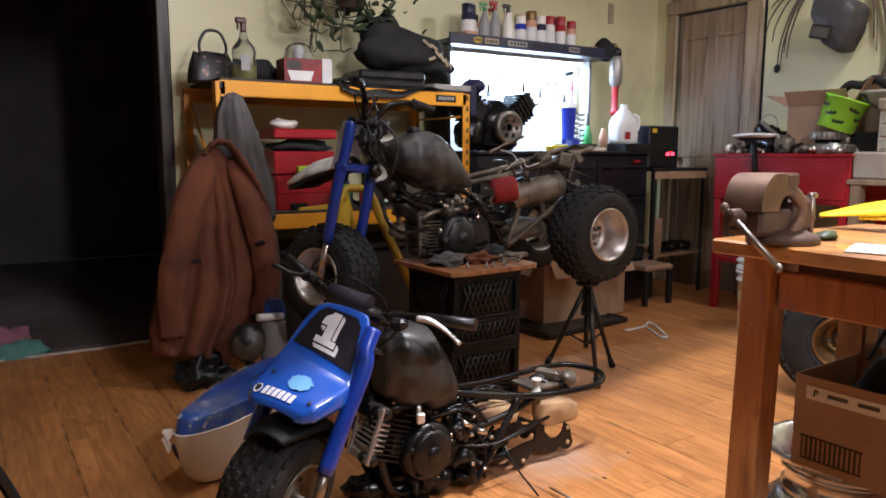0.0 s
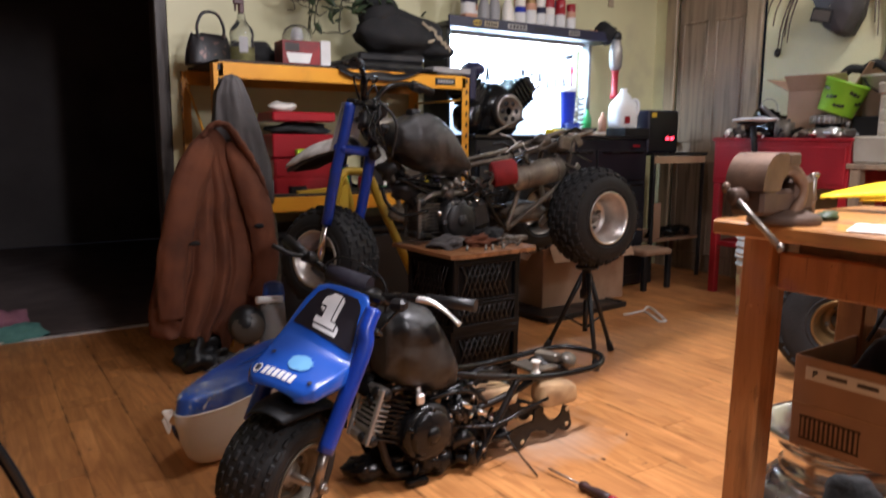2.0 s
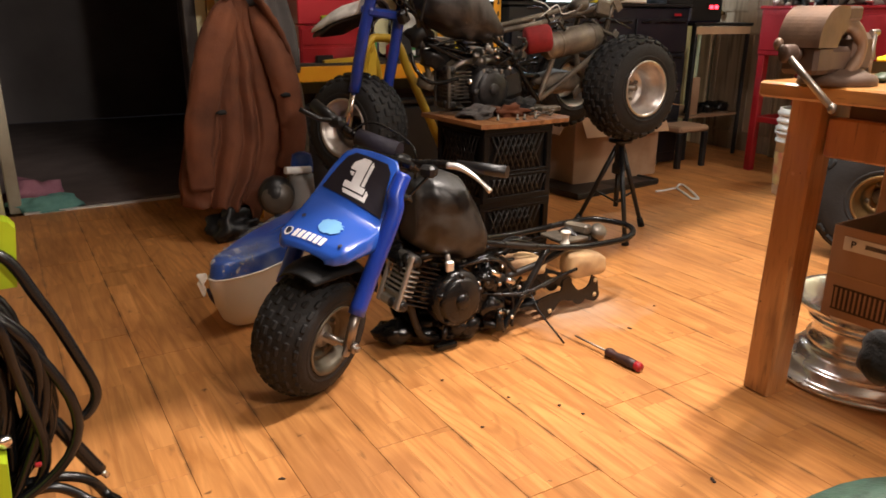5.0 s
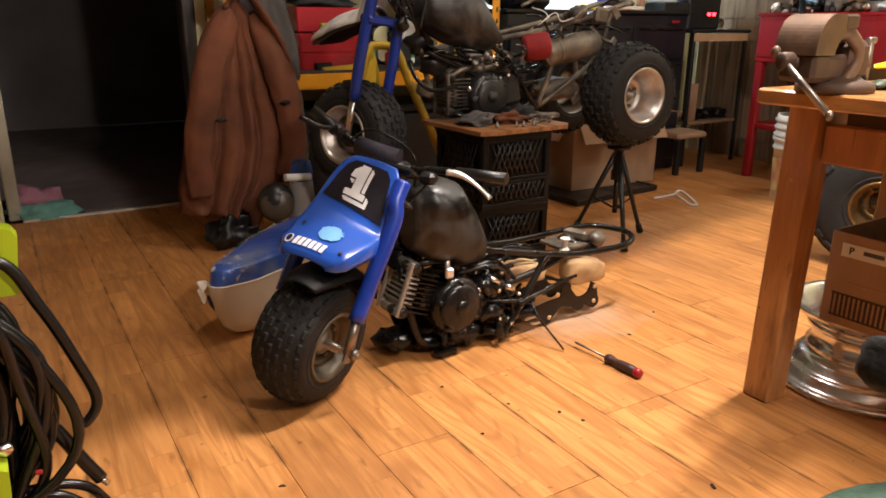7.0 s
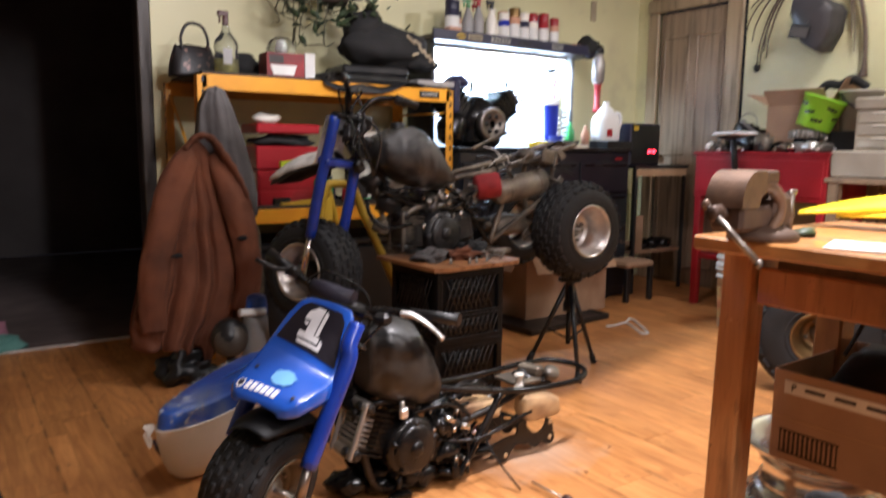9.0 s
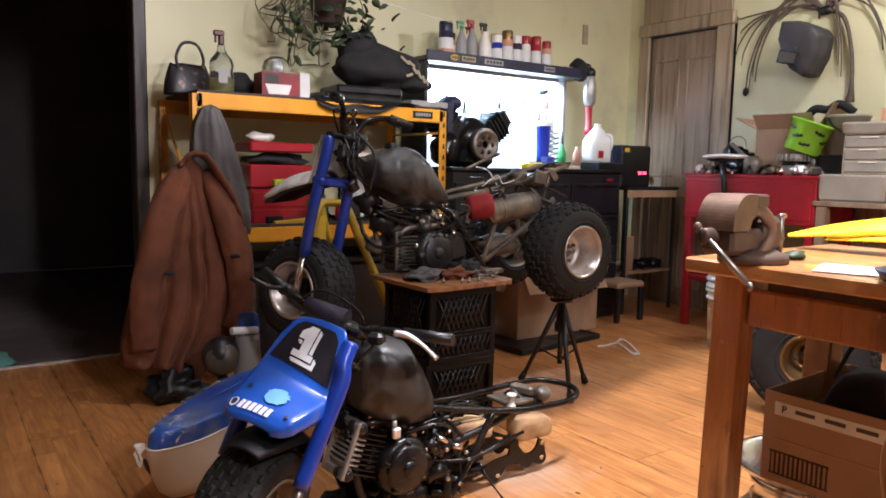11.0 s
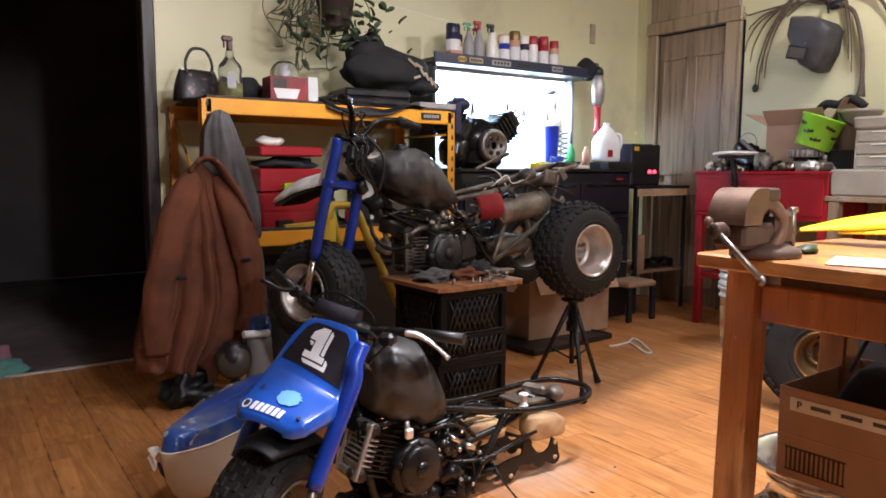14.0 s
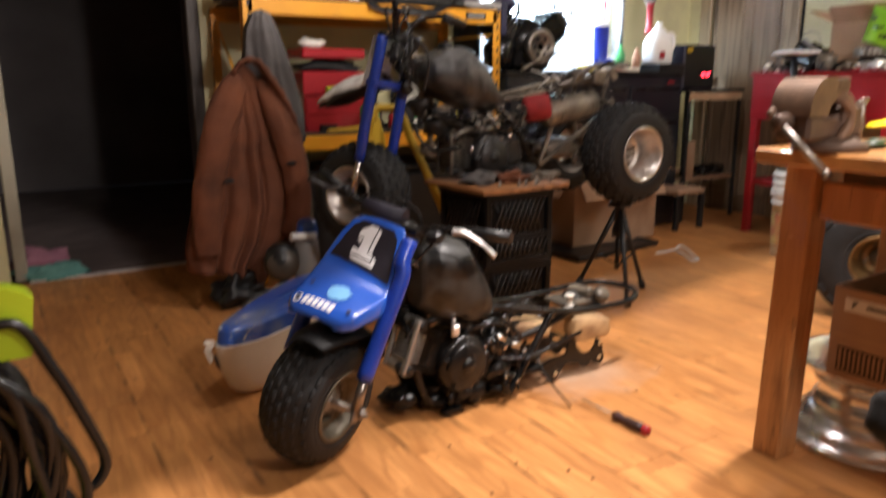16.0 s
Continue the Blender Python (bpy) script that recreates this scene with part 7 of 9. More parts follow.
def sleeve(pts, radii, seed):
    """A slack sleeve: a tube along pts that crumples in rings towards the cuff."""
    P_ = curve_pts(pts, 10)
    n = len(P_)

    def fn(u, v):
        k = v * (n - 1)
        i = min(int(k), n - 2)
        p, t = P_[i].lerp(P_[i + 1], k - i), (P_[i + 1] - P_[i]).normalized()
        kk = v * (len(radii) - 1)
        j = min(int(kk), len(radii) - 2)
        r = radii[j] + (radii[j + 1] - radii[j]) * (kk - j)
        a = 2 * math.pi * u
        x = t.cross(Vector((0, 1, 0))).normalized()
        y = t.cross(x)
        d = x * math.cos(a) + y * math.sin(a) * 0.72
        r *= 1 + 0.16 * noise.noise(Vector((math.cos(a) * 1.6, math.sin(a) * 1.6, v * 5 + seed))) + 0.11 * (0.3 + v) * noise.noise(Vector((math.cos(a) * 0.9 + v * 2, math.sin(a) * 0.9, v * 15 + seed))) + 0.05 * noise.noise(Vector((math.cos(a) * 3, math.sin(a) * 3, v * 34)))
        return p + d * r
    return Mesh().grid(fn, 34, 60, True, None, True, True)


part("sleeve", sleeve([(-0.045, -0.060, 1.055), (-0.085, -0.075, 0.985), (-0.145, -0.100, 0.86), (-0.205, -0.12, 0.68), (-0.245, -0.125, 0.47), (-0.250, -0.12, 0.27)], [0.020, 0.055, 0.074, 0.070, 0.066, 0.060, 0.054], 2.0), "brownjacket", JK)
part("sleeve", sleeve([(0.045, -0.055, 1.03), (0.075, -0.075, 0.95), (0.125, -0.100, 0.82), (0.165, -0.115, 0.64), (0.175, -0.115, 0.46), (0.135, -0.11, 0.32)], [0.018, 0.046, 0.064, 0.066, 0.062, 0.056, 0.050], 7.0), "brownjacket", JK)
for x, z in ((-0.150, 0.60), (0.135, 0.66)):
    part("worn_tear", Mesh().ball((x, -0.165, z), (0.022, 0.012, 0.009), 10, 6, None, 0.8, 5), "blackcloth", JK, "dark worn tear")
HD = thing("hooded_sweatshirt", "grey fleece hooded sweatshirt hanging above a brown jacket", "sweatshirt", pose(1.115, 3.43, -0.03))
part("hood", Mesh().grid(drape(1.33, [(1.335, 0.0, 0.02, 0.02), (1.32, 0.0, 0.045, 0.05), (1.25, 0.0, 0.075, 0.08), (1.12, 0.015, 0.105, 0.09), (0.95, 0.03, 0.13, 0.09), (0.75, 0.04, 0.14, 0.09)], 6, 5.0, 0.15), 70, 30, True, None, True, True), "greycloth", HD)
CM = thing("camouflage_jacket", "camouflage jacket hanging behind a brown jacket", "jacket", pose(1.235, 3.60, 0))
part("body", Mesh().grid(drape(1.0, [(1.0, -0.04, 0.04, 0.04), (0.9, 0.0, 0.08, 0.07), (0.6, 0.02, 0.11, 0.08), (0.3, 0.02, 0.12, 0.08), (0.18, 0.02, 0.11, 0.08)], 6, 8.0, 0.2), 60, 26, True, None, True, True), "camo", CM)
BTS = thing("crumpled_bag", "crumpled shiny black bag lying on the floor under jackets", "bag", pose(0.895, 3.31, 0, 0, 0, 15))
part("body", Mesh().ball((0.0, 0.0, 0.062), (0.105, 0.085, 0.085), 44, 26, None, 0.6, 3).ball((0.06, -0.05, 0.045), (0.07, 0.06, 0.055), 30, 18, None, 0.6, 8), "black", BTS)
HL = thing("headlamp", "dull round glass headlamp leaning beside jackets on the floor", "lamp", pose(1.02, 3.01, 0))
part("stem", Mesh().turn([(0.05, 0.0), (0.055, 0.006), (0.03, 0.03), (0.022, 0.16)], None, 18), "black", HL)
part("shell", Mesh().ball((0.0, 0.02, 0.245), (0.078, 0.07, 0.085), 24, 16), "black", HL)
part("lens", Mesh().turn([(0.001, 0.014), (0.03, 0.012), (0.056, 0.004), (0.066, -0.006), (0.070, -0.03)], frame_of((-0.012, -0.035, 0.245), (1, 0, 0), (-0.25, -0.95, 0.15)), 30), "smokeglass", HL, "dusty glass lens")
KT = thing("grey_can", "tapered grey plastic can with a pale spout and blue lid", "can", pose(1.135, 3.03, 0))
part("body", Mesh().turn([(0.001, 0.0), (0.062, 0.0), (0.066, 0.01), (0.052, 0.30), (0.050, 0.325), (0.001, 0.33)], None, 24), "greyplastic", KT)
part("spout", Mesh().bar((-0.085, -0.045, 0.356), (0.03, -0.03, 0.346), 0.016, 14).bar((-0.03, -0.01, 0.33), (-0.03, -0.035, 0.35), 0.012, 8), "translucent", KT, "pale spout laid across the top")
part("lid", Mesh().turn([(0.046, 0.33), (0.048, 0.36), (0.04, 0.405), (0.02, 0.415), (0.001, 0.416)], pose(0.012, 0.02, 0), 22), "bluescuff", KT, "blue lid")

# ---- black tool bench with lit pegboard hutch ----
HB = thing("tool_bench", "black steel tool chest bench with a lit pegboard hutch", "tool bench", pose(2.62, 3.60, 0))
part("body", Mesh().box((0.745, 0.31, 0.515), (1.49, 0.60, 1.03), None, 0.008), "blackdrawer", HB)
part("worktop", Mesh().box((0.745, 0.305, 1.042), (1.52, 0.62, 0.022), None, 0.005), "black", HB)
for c_ in range(3):
    for r_ in range(4):
        dw = part("drawer", Mesh().box((0.255 + c_ * 0.49, 0.002, 0.18 + r_ * 0.225), (0.475, 0.016, 0.212), None, 0.004), "blackdrawer", HB)
        part("pull", Mesh().box((0.255 + c_ * 0.49, -0.012, 0.265 + r_ * 0.225), (0.40, 0.014, 0.012), None, 0.003), "blackmetal", dw)
part("maker_badge", Mesh().box((1.36, -0.010, 0.985), (0.07, 0.004, 0.016), None, 0.002), "red", HB)
part("pegboard", Mesh().box((0.68, 0.60, 1.375), (1.32, 0.012, 0.65)), "pegboard", HB)
part("hutch_side", Mesh().box((1.385, 0.545, 1.385), (0.03, 0.10, 0.66), None, 0.004), "greyplastic", HB)
part("hutch_side", Mesh().box((0.02, 0.47, 1.40), (0.03, 0.27, 0.70), None, 0.004), "black", HB)
part("hutch_shelf", Mesh().box((0.71, 0.455, 1.722), (1.44, 0.31, 0.020), None, 0.004), "black", HB)
part("shelf_lip", Mesh().box((0.71, 0.292, 1.745), (1.44, 0.016, 0.066), None, 0.003), "navy", HB)
part("lamp_housing", Mesh().box((0.70, 0.495, 1.700), (1.16, 0.09, 0.024), None, 0.004), "paper", HB)
part("tube_lamp", Mesh().bar((0.13, 0.48, 1.680), (1.27, 0.48, 1.680), 0.013, 10), "tube_glow", HB, "glowing fluorescent tube")
# stickers on the lip
for x, w_, c_ in ((0.20, 0.07, "dullyellow"), (0.31, 0.11, "tan"), (0.52, 0.16, "greyplastic"), (0.72, 0.13, "navy"), (1.02, 0.10, "greyplastic")):
    st = part("sticker", Mesh().prism([(x + (w_ / 2 if c_ == "dullyellow" else w_ / 2) * math.cos(a * 0.3927) , 0.019 * math.sin(a * 0.3927)) for a in range(16)] if c_ == "dullyellow" else [(x - w_ / 2, -0.017), (x + w_ / 2, -0.017), (x + w_ / 2, 0.017), (x - w_ / 2, 0.017)], 0.002, pose(0, 0.283, 1.745, 90, 0, 0)), c_, HB)
    for k in range(5):
        part("sticker_mark", Mesh().box((x - w_ * 0.34 + k * w_ * 0.17, 0.2805, 1.745), (w_ * 0.10, 0.002, 0.016)), "black", st)
# hand tools on the pegboard
tl = random.Random(31)
for k in range(16):
    x = 0.12 + k * 0.078
    z = 1.62 - tl.uniform(0, 0.10)
    ln = tl.uniform(0.12, 0.26)
    tm = Mesh()
    if k % 3 == 0:
        tm.bar((x, 0.585, z), (x, 0.585, z - ln), 0.005, 6).bar((x, 0.585, z), (x, 0.585, z - ln * 0.4), 0.011, 8)
    elif k % 3 == 1:
        tm.box((x, 0.586, z - ln / 2), (0.016, 0.008, ln), None, 0.003).turn([(0.008, -0.004), (0.018, -0.004), (0.018, 0.004), (0.008, 0.004), (0.008, -0.004)], pose(x, 0.586, z, 90, 0, 0), 14)
    else:
        tm.bar((x - 0.012, 0.585, z - ln), (x + 0.004, 0.585, z), 0.006, 6).bar((x + 0.012, 0.585, z - ln), (x - 0.004, 0.585, z), 0.006, 6)
    ob_ = solid("hand_tool", tm, tl.choice(["steel", "chrome", "red", "steel", "blackmetal"]), "hand tool hanging on a white pegboard", "tool", pose(2.62, 3.60, 0), "pegboard tools")
solid("work_lamp", Mesh().turn([(0.001, 0.05), (0.018, 0.05), (0.03, 0.02), (0.036, 0.0), (0.001, 0.01)], pose(0, 0, 0, 100, 0, 20), 18), "black", "small black lamp head clipped to the pegboard", "lamp", pose(3.79, 4.12, 1.63))

# cans on the hutch
CT = 1.733


def can(x, y, h, r, body, top, label, cap=True, group="cans on the hutch"):
    h, r = h * 1.14, r * 1.16
    t = thing("spray_can", label, "can", pose(x - 0.045, y, CT), group)
    part("body", Mesh().turn([(0.001, 0), (r, 0), (r + 0.001, 0.004), (r + 0.001, h * 0.74), (r * 0.8, h * 0.79), (r * 0.75, h * 0.80)], None, 20), body, t)
    part("cap", Mesh().turn([(r * 0.96, h * 0.76), (r * 0.98, h * 0.98), (r * 0.9, h), (0.001, h)], None, 20), top, t)
    part("label_band", Mesh().turn([(r + 0.0018, h * 0.22), (r + 0.0018, h * 0.58)], None, 20), "paper" if body != "paper" else "red", t)


def trigger(x, y, h, body, head, label):
    t = thing("trigger_bottle", label, "bottle", pose(x - 0.045, y, CT), "bottles on the hutch")
    part("body", Mesh().turn([(0.001, 0), (0.036, 0), (0.038, 0.008), (0.037, h * 0.5), (0.022, h * 0.68), (0.013, h * 0.76), (0.013, h * 0.8)], None, 18), body, t)
    part("trigger_head", Mesh().box((0, 0, h * 0.86), (0.024, 0.022, h * 0.13), None, 0.005).box((-0.014, 0, h * 0.95), (0.062, 0.020, h * 0.09), None, 0.005).box((-0.034, 0, h * 0.86), (0.008, 0.012, h * 0.12), None, 0.003), head, t)



can(2.86, 3.98, 0.215, 0.040, "navy", "navy", "tall dark blue aerosol can on the hutch")
trigger(3.00, 4.0, 0.27, "greyplastic", "green", "grey trigger bottle with a green head")
trigger(3.07, 3.98, 0.285, "greyplastic", "red", "grey trigger bottle with a red head")
trigger(3.17, 3.97, 0.275, "white", "black", "white trigger bottle with a dark head")
trigger(3.225, 4.02, 0.24, "white", "white", "white trigger bottle with a white head")
can(3.285, 3.98, 0.185, 0.031, "cyanplastic", "white", "blue aerosol can with a white cap")
can(3.375, 3.98, 0.22, 0.033, "stickerpeach", "brass", "copper coloured aerosol can")
can(3.46, 3.98, 0.20, 0.031, "navy", "white", "dark aerosol can with a white cap")
can(3.54, 3.98, 0.205, 0.031, "white", "red", "white aerosol can with a red cap")
can(3.63, 3.97, 0.21, 0.031, "red", "red", "red aerosol can with a red cap")
can(3.675, 4.03, 0.215, 0.031, "white", "cyanplastic", "white aerosol can with a blue cap")
can(3.72, 3.96, 0.19, 0.028, "stickerpeach", "red", "orange aerosol can with a red cap")
can(2.94, 4.05, 0.17, 0.033, "stickerpeach", "black", "peach coloured aerosol can with a black cap")
trigger(3.12, 4.06, 0.26, "translucent", "red", "cloudy trigger bottle with a red head")
can(3.33, 4.05, 0.205, 0.030, "white", "stickerpeach", "white aerosol can with an orange cap")
can(3.42, 4.05, 0.225, 0.030, "darkredplastic", "white", "dark red aerosol can with a white cap")
can(3.585, 4.05, 0.20, 0.030, "navy", "brass", "dark blue aerosol can with a gold cap")
solid("carton", Mesh().box((0, 0, 0.035), (0.09, 0.07, 0.07), None, 0.002), "stickerpeach", "small peach coloured carton on the hutch", "carton", pose(2.80, 3.95, CT))
solid("sponge", Mesh().box((0, 0, 0.03), (0.16, 0.08, 0.06), None, 0.012), "stickerpeach", "peach coloured sponge pack on the hutch", "sponge", pose(3.91, 3.97, CT, 0, 0, 6))
bp_ = thing("cap_hat", "black fabric pouch hung over the hutch's end", "pouch", pose(3.985, 3.94, 1.735))
part("body", Mesh().ball((0, 0, 0.045), (0.062, 0.080, 0.085), 18, 12, None, 0.3, 4), "blackcloth", bp_)
# things hung on the end of the hutch
gr = thing("hanging_lamp_tool", "grey jar-topped tool with a red handle hanging at the hutch's end", "tool", pose(4.03, 3.865, 1.315))
part("body", Mesh().turn([(0.001, 0.20), (0.026, 0.20), (0.044, 0.225), (0.048, 0.30), (0.046, 0.36), (0.034, 0.39), (0.030, 0.42), (0.001, 0.42)], None, 20), "headalu", gr, "dull silver jar-shaped head")
part("collar", Mesh().turn([(0.032, 0.415), (0.038, 0.42), (0.036, 0.455), (0.018, 0.475), (0.001, 0.476)], None, 18), "black", gr)
part("handle", Mesh().turn([(0.001, 0.0), (0.030, 0.0), (0.032, 0.03), (0.022, 0.05), (0.024, 0.18), (0.03, 0.20), (0.001, 0.202)], None, 16), "red", gr, "red plastic handle")
part("hook", Mesh().tube(curve_pts([(0, 0, 0.47), (0.01, 0.02, 0.50), (0.0, 0.05, 0.50), (-0.02, 0.10, 0.47)], 6), 0.005, 8), "black", gr)


# on the tool bench
BZ = 1.054
VE = thing("v_engine", "black vee-twin engine block with a bronze pulley on the bench", "engine", pose(2.862, 3.76, BZ) @ Matrix.Scale(1.12, 4))
part("crankcase", Mesh().ball((0, 0, 0.14), (0.14, 0.12, 0.14), 22, 14, None, 0.2, 2).box((0, 0, 0.06), (0.24, 0.18, 0.12), None, 0.03), "blackmetal", VE)
for s in (-1, 1):
    m_ = pose(s * 0.11, 0.02, 0.19, 0, s * 52, 0)
    cl_ = part("cylinder", Mesh().box((0, 0, 0.06), (0.13, 0.15, 0.16), m_, 0.015), "blackmetal", VE)
    for k in range(5):
        part("fin", Mesh().box((0, 0, 0.0 + k * 0.026), (0.155, 0.172, 0.006), m_, 0.002), "blackmetal", cl_)
    part("valve_cover", Mesh().box((0, 0, 0.155), (0.11, 0.13, 0.05), m_, 0.016), "black", VE)
    for k in range(3):
        part("bolt", Mesh().bar(m_ @ Vector((-0.04 + 0.04 * k, -0.07, 0.16)), m_ @ Vector((-0.04 + 0.04 * k, -0.07, 0.20)), 0.006, 6), "chrome", cl_)
pu = part("pulley", Mesh().turn([(0.02, 0.0), (0.025, 0.012), (0.062, 0.006), (0.066, 0.016), (0.086, 0.018), (0.090, 0.010), (0.090, -0.03), (0.001, -0.03)], pose(0.0, -0.135, 0.125, 90, 0, 0), 30), "bronze", VE, "round bronze pulley with holes")
for k in range(6):
    a = k * math.pi / 3
    part("hole", Mesh().turn([(0.001, 0.001), (0.013, 0.001), (0.013, -0.002)], pose(0.045 * math.cos(a), -0.1455, 0.125 + 0.045 * math.sin(a), 90, 0, 0), 12), "black", pu)
part("intake", Mesh().box((-0.19, -0.02, 0.27), (0.07, 0.10, 0.20), None, 0.02).ball((-0.14, 0.0, 0.35), (0.07, 0.06, 0.04), 14, 8), "navy", VE)
part("side_cover", Mesh().ball((-0.20, -0.04, 0.09), (0.09, 0.08, 0.09), 16, 10, None, 0.3, 9), "blackmetal", VE)
JG = thing("milk_jug", "white translucent plastic gallon jug with a red label", "jug", pose(3.995, 3.74, BZ + 0.055))


def jugfn(u, v):
    lv = [(0.066, 0.0), (0.072, 0.008), (0.074, 0.10), (0.072, 0.145), (0.055, 0.19), (0.030, 0.225), (0.019, 0.238), (0.019, 0.262), (0.001, 0.263)]
    k = v * (len(lv) - 1)
    i = min(int(k), len(lv) - 2)
    r, z = (lv[i][j] + (lv[i + 1][j] - lv[i][j]) * (k - i) for j in (0, 1))
    a = 2 * math.pi * u
    e = 0.62 if z < 0.18 else 0.9
    ca, sa = math.cos(a), math.sin(a)
    return Vector((math.copysign(abs(ca) ** e, ca) * r * 1.42, math.copysign(abs(sa) ** e, sa) * r, z * 1.04))


part("body", Mesh().grid(jugfn, 36, 26, True), "translucent", JG)
part("cap", Mesh().turn([(0.021, 0.245), (0.021, 0.272), (0.001, 0.273)], None, 16), "translucent", JG)
part("handle", Mesh().tube(curve_pts([(0.045, -0.045, 0.20), (0.070, -0.07, 0.18), (0.072, -0.072, 0.12), (0.062, -0.06, 0.08)], 6), 0.012, 8), "translucent", JG)
part("label", Mesh().box((-0.035, -0.0755, 0.055), (0.05, 0.002, 0.05), None, 0.0008), "red", JG)
solid("low_box", Mesh().box((0, 0, 0.026), (0.25, 0.18, 0.052), None, 0.004), "black", "low black box on the bench below a jug", "box", pose(4.03, 3.72, BZ))
bc = thing("drink_cup", "tall blue plastic cup on the tool bench", "cup", pose(3.56, 3.84, BZ))
part("cup", Mesh().turn([(0.001, 0.004), (0.040, 0.004), (0.040, 0.0), (0.044, 0.10), (0.052, 0.29), (0.056, 0.295), (0.050, 0.295), (0.042, 0.10), (0.001, 0.09)], None, 24), "cyanplastic", bc)
part("lid", Mesh().turn([(0.057, 0.293), (0.057, 0.318), (0.048, 0.325), (0.001, 0.328)], None, 24), "translucent", bc)
solid("blue_tub", Mesh().turn([(0.001, 0.003), (0.042, 0.003), (0.043, 0.0), (0.046, 0.075), (0.050, 0.078), (0.046, 0.08), (0.001, 0.074)], None, 22), "cyanplastic", "short blue plastic tub on the tool bench", "tub", pose(3.46, 3.68, BZ))
solid("coil_spring", Mesh().tube([(0.035 * math.cos(a * 0.8), 0.035 * math.sin(a * 0.8), 0.01 + a * 0.0045) for a in range(60)], 0.006, 6), "steel", "steel coil spring standing on the bench", "spring", pose(3.68, 3.86, BZ))
solid("black_pan", Mesh().turn([(0.001, 0.006), (0.12, 0.006), (0.15, 0.05), (0.156, 0.05), (0.126, 0.0), (0.001, 0.0)], None, 28), "black", "round black pan on the tool bench", "pan", pose(3.64, 3.85, BZ + 0.0))
solid("yellow_wrench_case", Mesh().box((0, 0, 0.02), (0.16, 0.07, 0.04), None, 0.006), "brightyellow", "small yellow tool case on the bench", "case", pose(3.32, 3.68, BZ, 0, 0, 12))
solid("white_tray", Mesh().box((0, 0, 0.012), (0.36, 0.16, 0.024), None, 0.006), "white", "shallow white tray on the tool bench", "tray", pose(3.50, 3.66, BZ - 0.0, 0, 0, 3)).location.z = BZ
gb = thing("oil_bottle", "green and white bottle on the tool bench", "bottle", pose(3.80, 3.90, BZ))
part("body", Mesh().turn([(0.001, 0), (0.034, 0), (0.035, 0.12), (0.018, 0.16), (0.014, 0.18), (0.001, 0.18)], None, 18), "green", gb)
part("spout", Mesh().turn([(0.014, 0.18), (0.004, 0.27), (0.001, 0.27)], None, 10), "black", gb)
solid("small_bottle", Mesh().turn([(0.001, 0), (0.028, 0), (0.028, 0.11), (0.012, 0.14), (0.012, 0.16), (0.001, 0.16)], None, 16), "stickerpeach", "pink labelled bottle on the tool bench", "bottle", pose(3.855, 3.80, BZ))
solid("extension_lead", Mesh().tube(curve_pts([(2.78, 3.585, 1.06), (2.86, 3.56, 1.03), (2.93, 3.55, 0.93), (2.97, 3.55, 0.85), (2.955, 3.56, 0.80)], 8), 0.004, 6), "paper", "thin white cord hanging over the bench's edge", "cord")

# side table with the power supply
ST2 = thing("side_table", "narrow black side table with a pale edge", "table", pose(4.16, 3.58, 0))
part("tabletop", Mesh().box((0.29, 0.26, 0.925), (0.60, 0.52, 0.022), None, 0.004), "black", ST2)
part("edge_panel", Mesh().box((0.29, 0.012, 0.885), (0.56, 0.012, 0.050)), "kraft_in", ST2)
for x, y in ((0.02, 0.02), (0.56, 0.02), (0.02, 0.50), (0.56, 0.50)):
    part("leg", Mesh().box((x, y, 0.457), (0.024, 0.024, 0.914), None, 0.003), "black", ST2)
part("lower_shelf", Mesh().box((0.29, 0.26, 0.30), (0.54, 0.48, 0.018)), "kraft", ST2)
solid("cardboard_sheet", Mesh().box((0, 0, 0.13), (0.10, 0.01, 0.26), None, 0.001), "kraft", "upright cardboard panel on the side table's shelf", "panel", pose(4.26, 3.63, 0.310))
for k in range(5):
    solid("scrap_part", Mesh().ball((0, 0, 0.035), (0.07, 0.05, 0.04), 12, 8, None, 0.7, k * 3.1), "blackmetal", "dark scrap part on a low shelf", "part", pose(4.35 + 0.075 * k, 3.70 + 0.03 * (k % 2), 0.309))
PS = thing("power_supply", "dark blue bench power supply with a lit red display", "power supply", pose(4.31, 3.68, 0.937))
part("case", Mesh().box((0, 0.10, 0.15), (0.32, 0.28, 0.30), None, 0.008), "navy", PS)
part("face", Mesh().box((0, -0.042, 0.15), (0.30, 0.006, 0.28), None, 0.002), "black", PS)
part("display", Mesh().box((0.06, -0.047, 0.10), (0.13, 0.004, 0.05)), "black", PS)
for k in range(2):
    part("digit", Mesh().box((0.035 + 0.05 * k, -0.0505, 0.10), (0.034, 0.002, 0.022), None, 0.0008), "led_glow", PS, "glowing red display digits")
part("sticker", Mesh().box((-0.11, -0.047, 0.265), (0.05, 0.003, 0.03)), "dullyellow", PS)

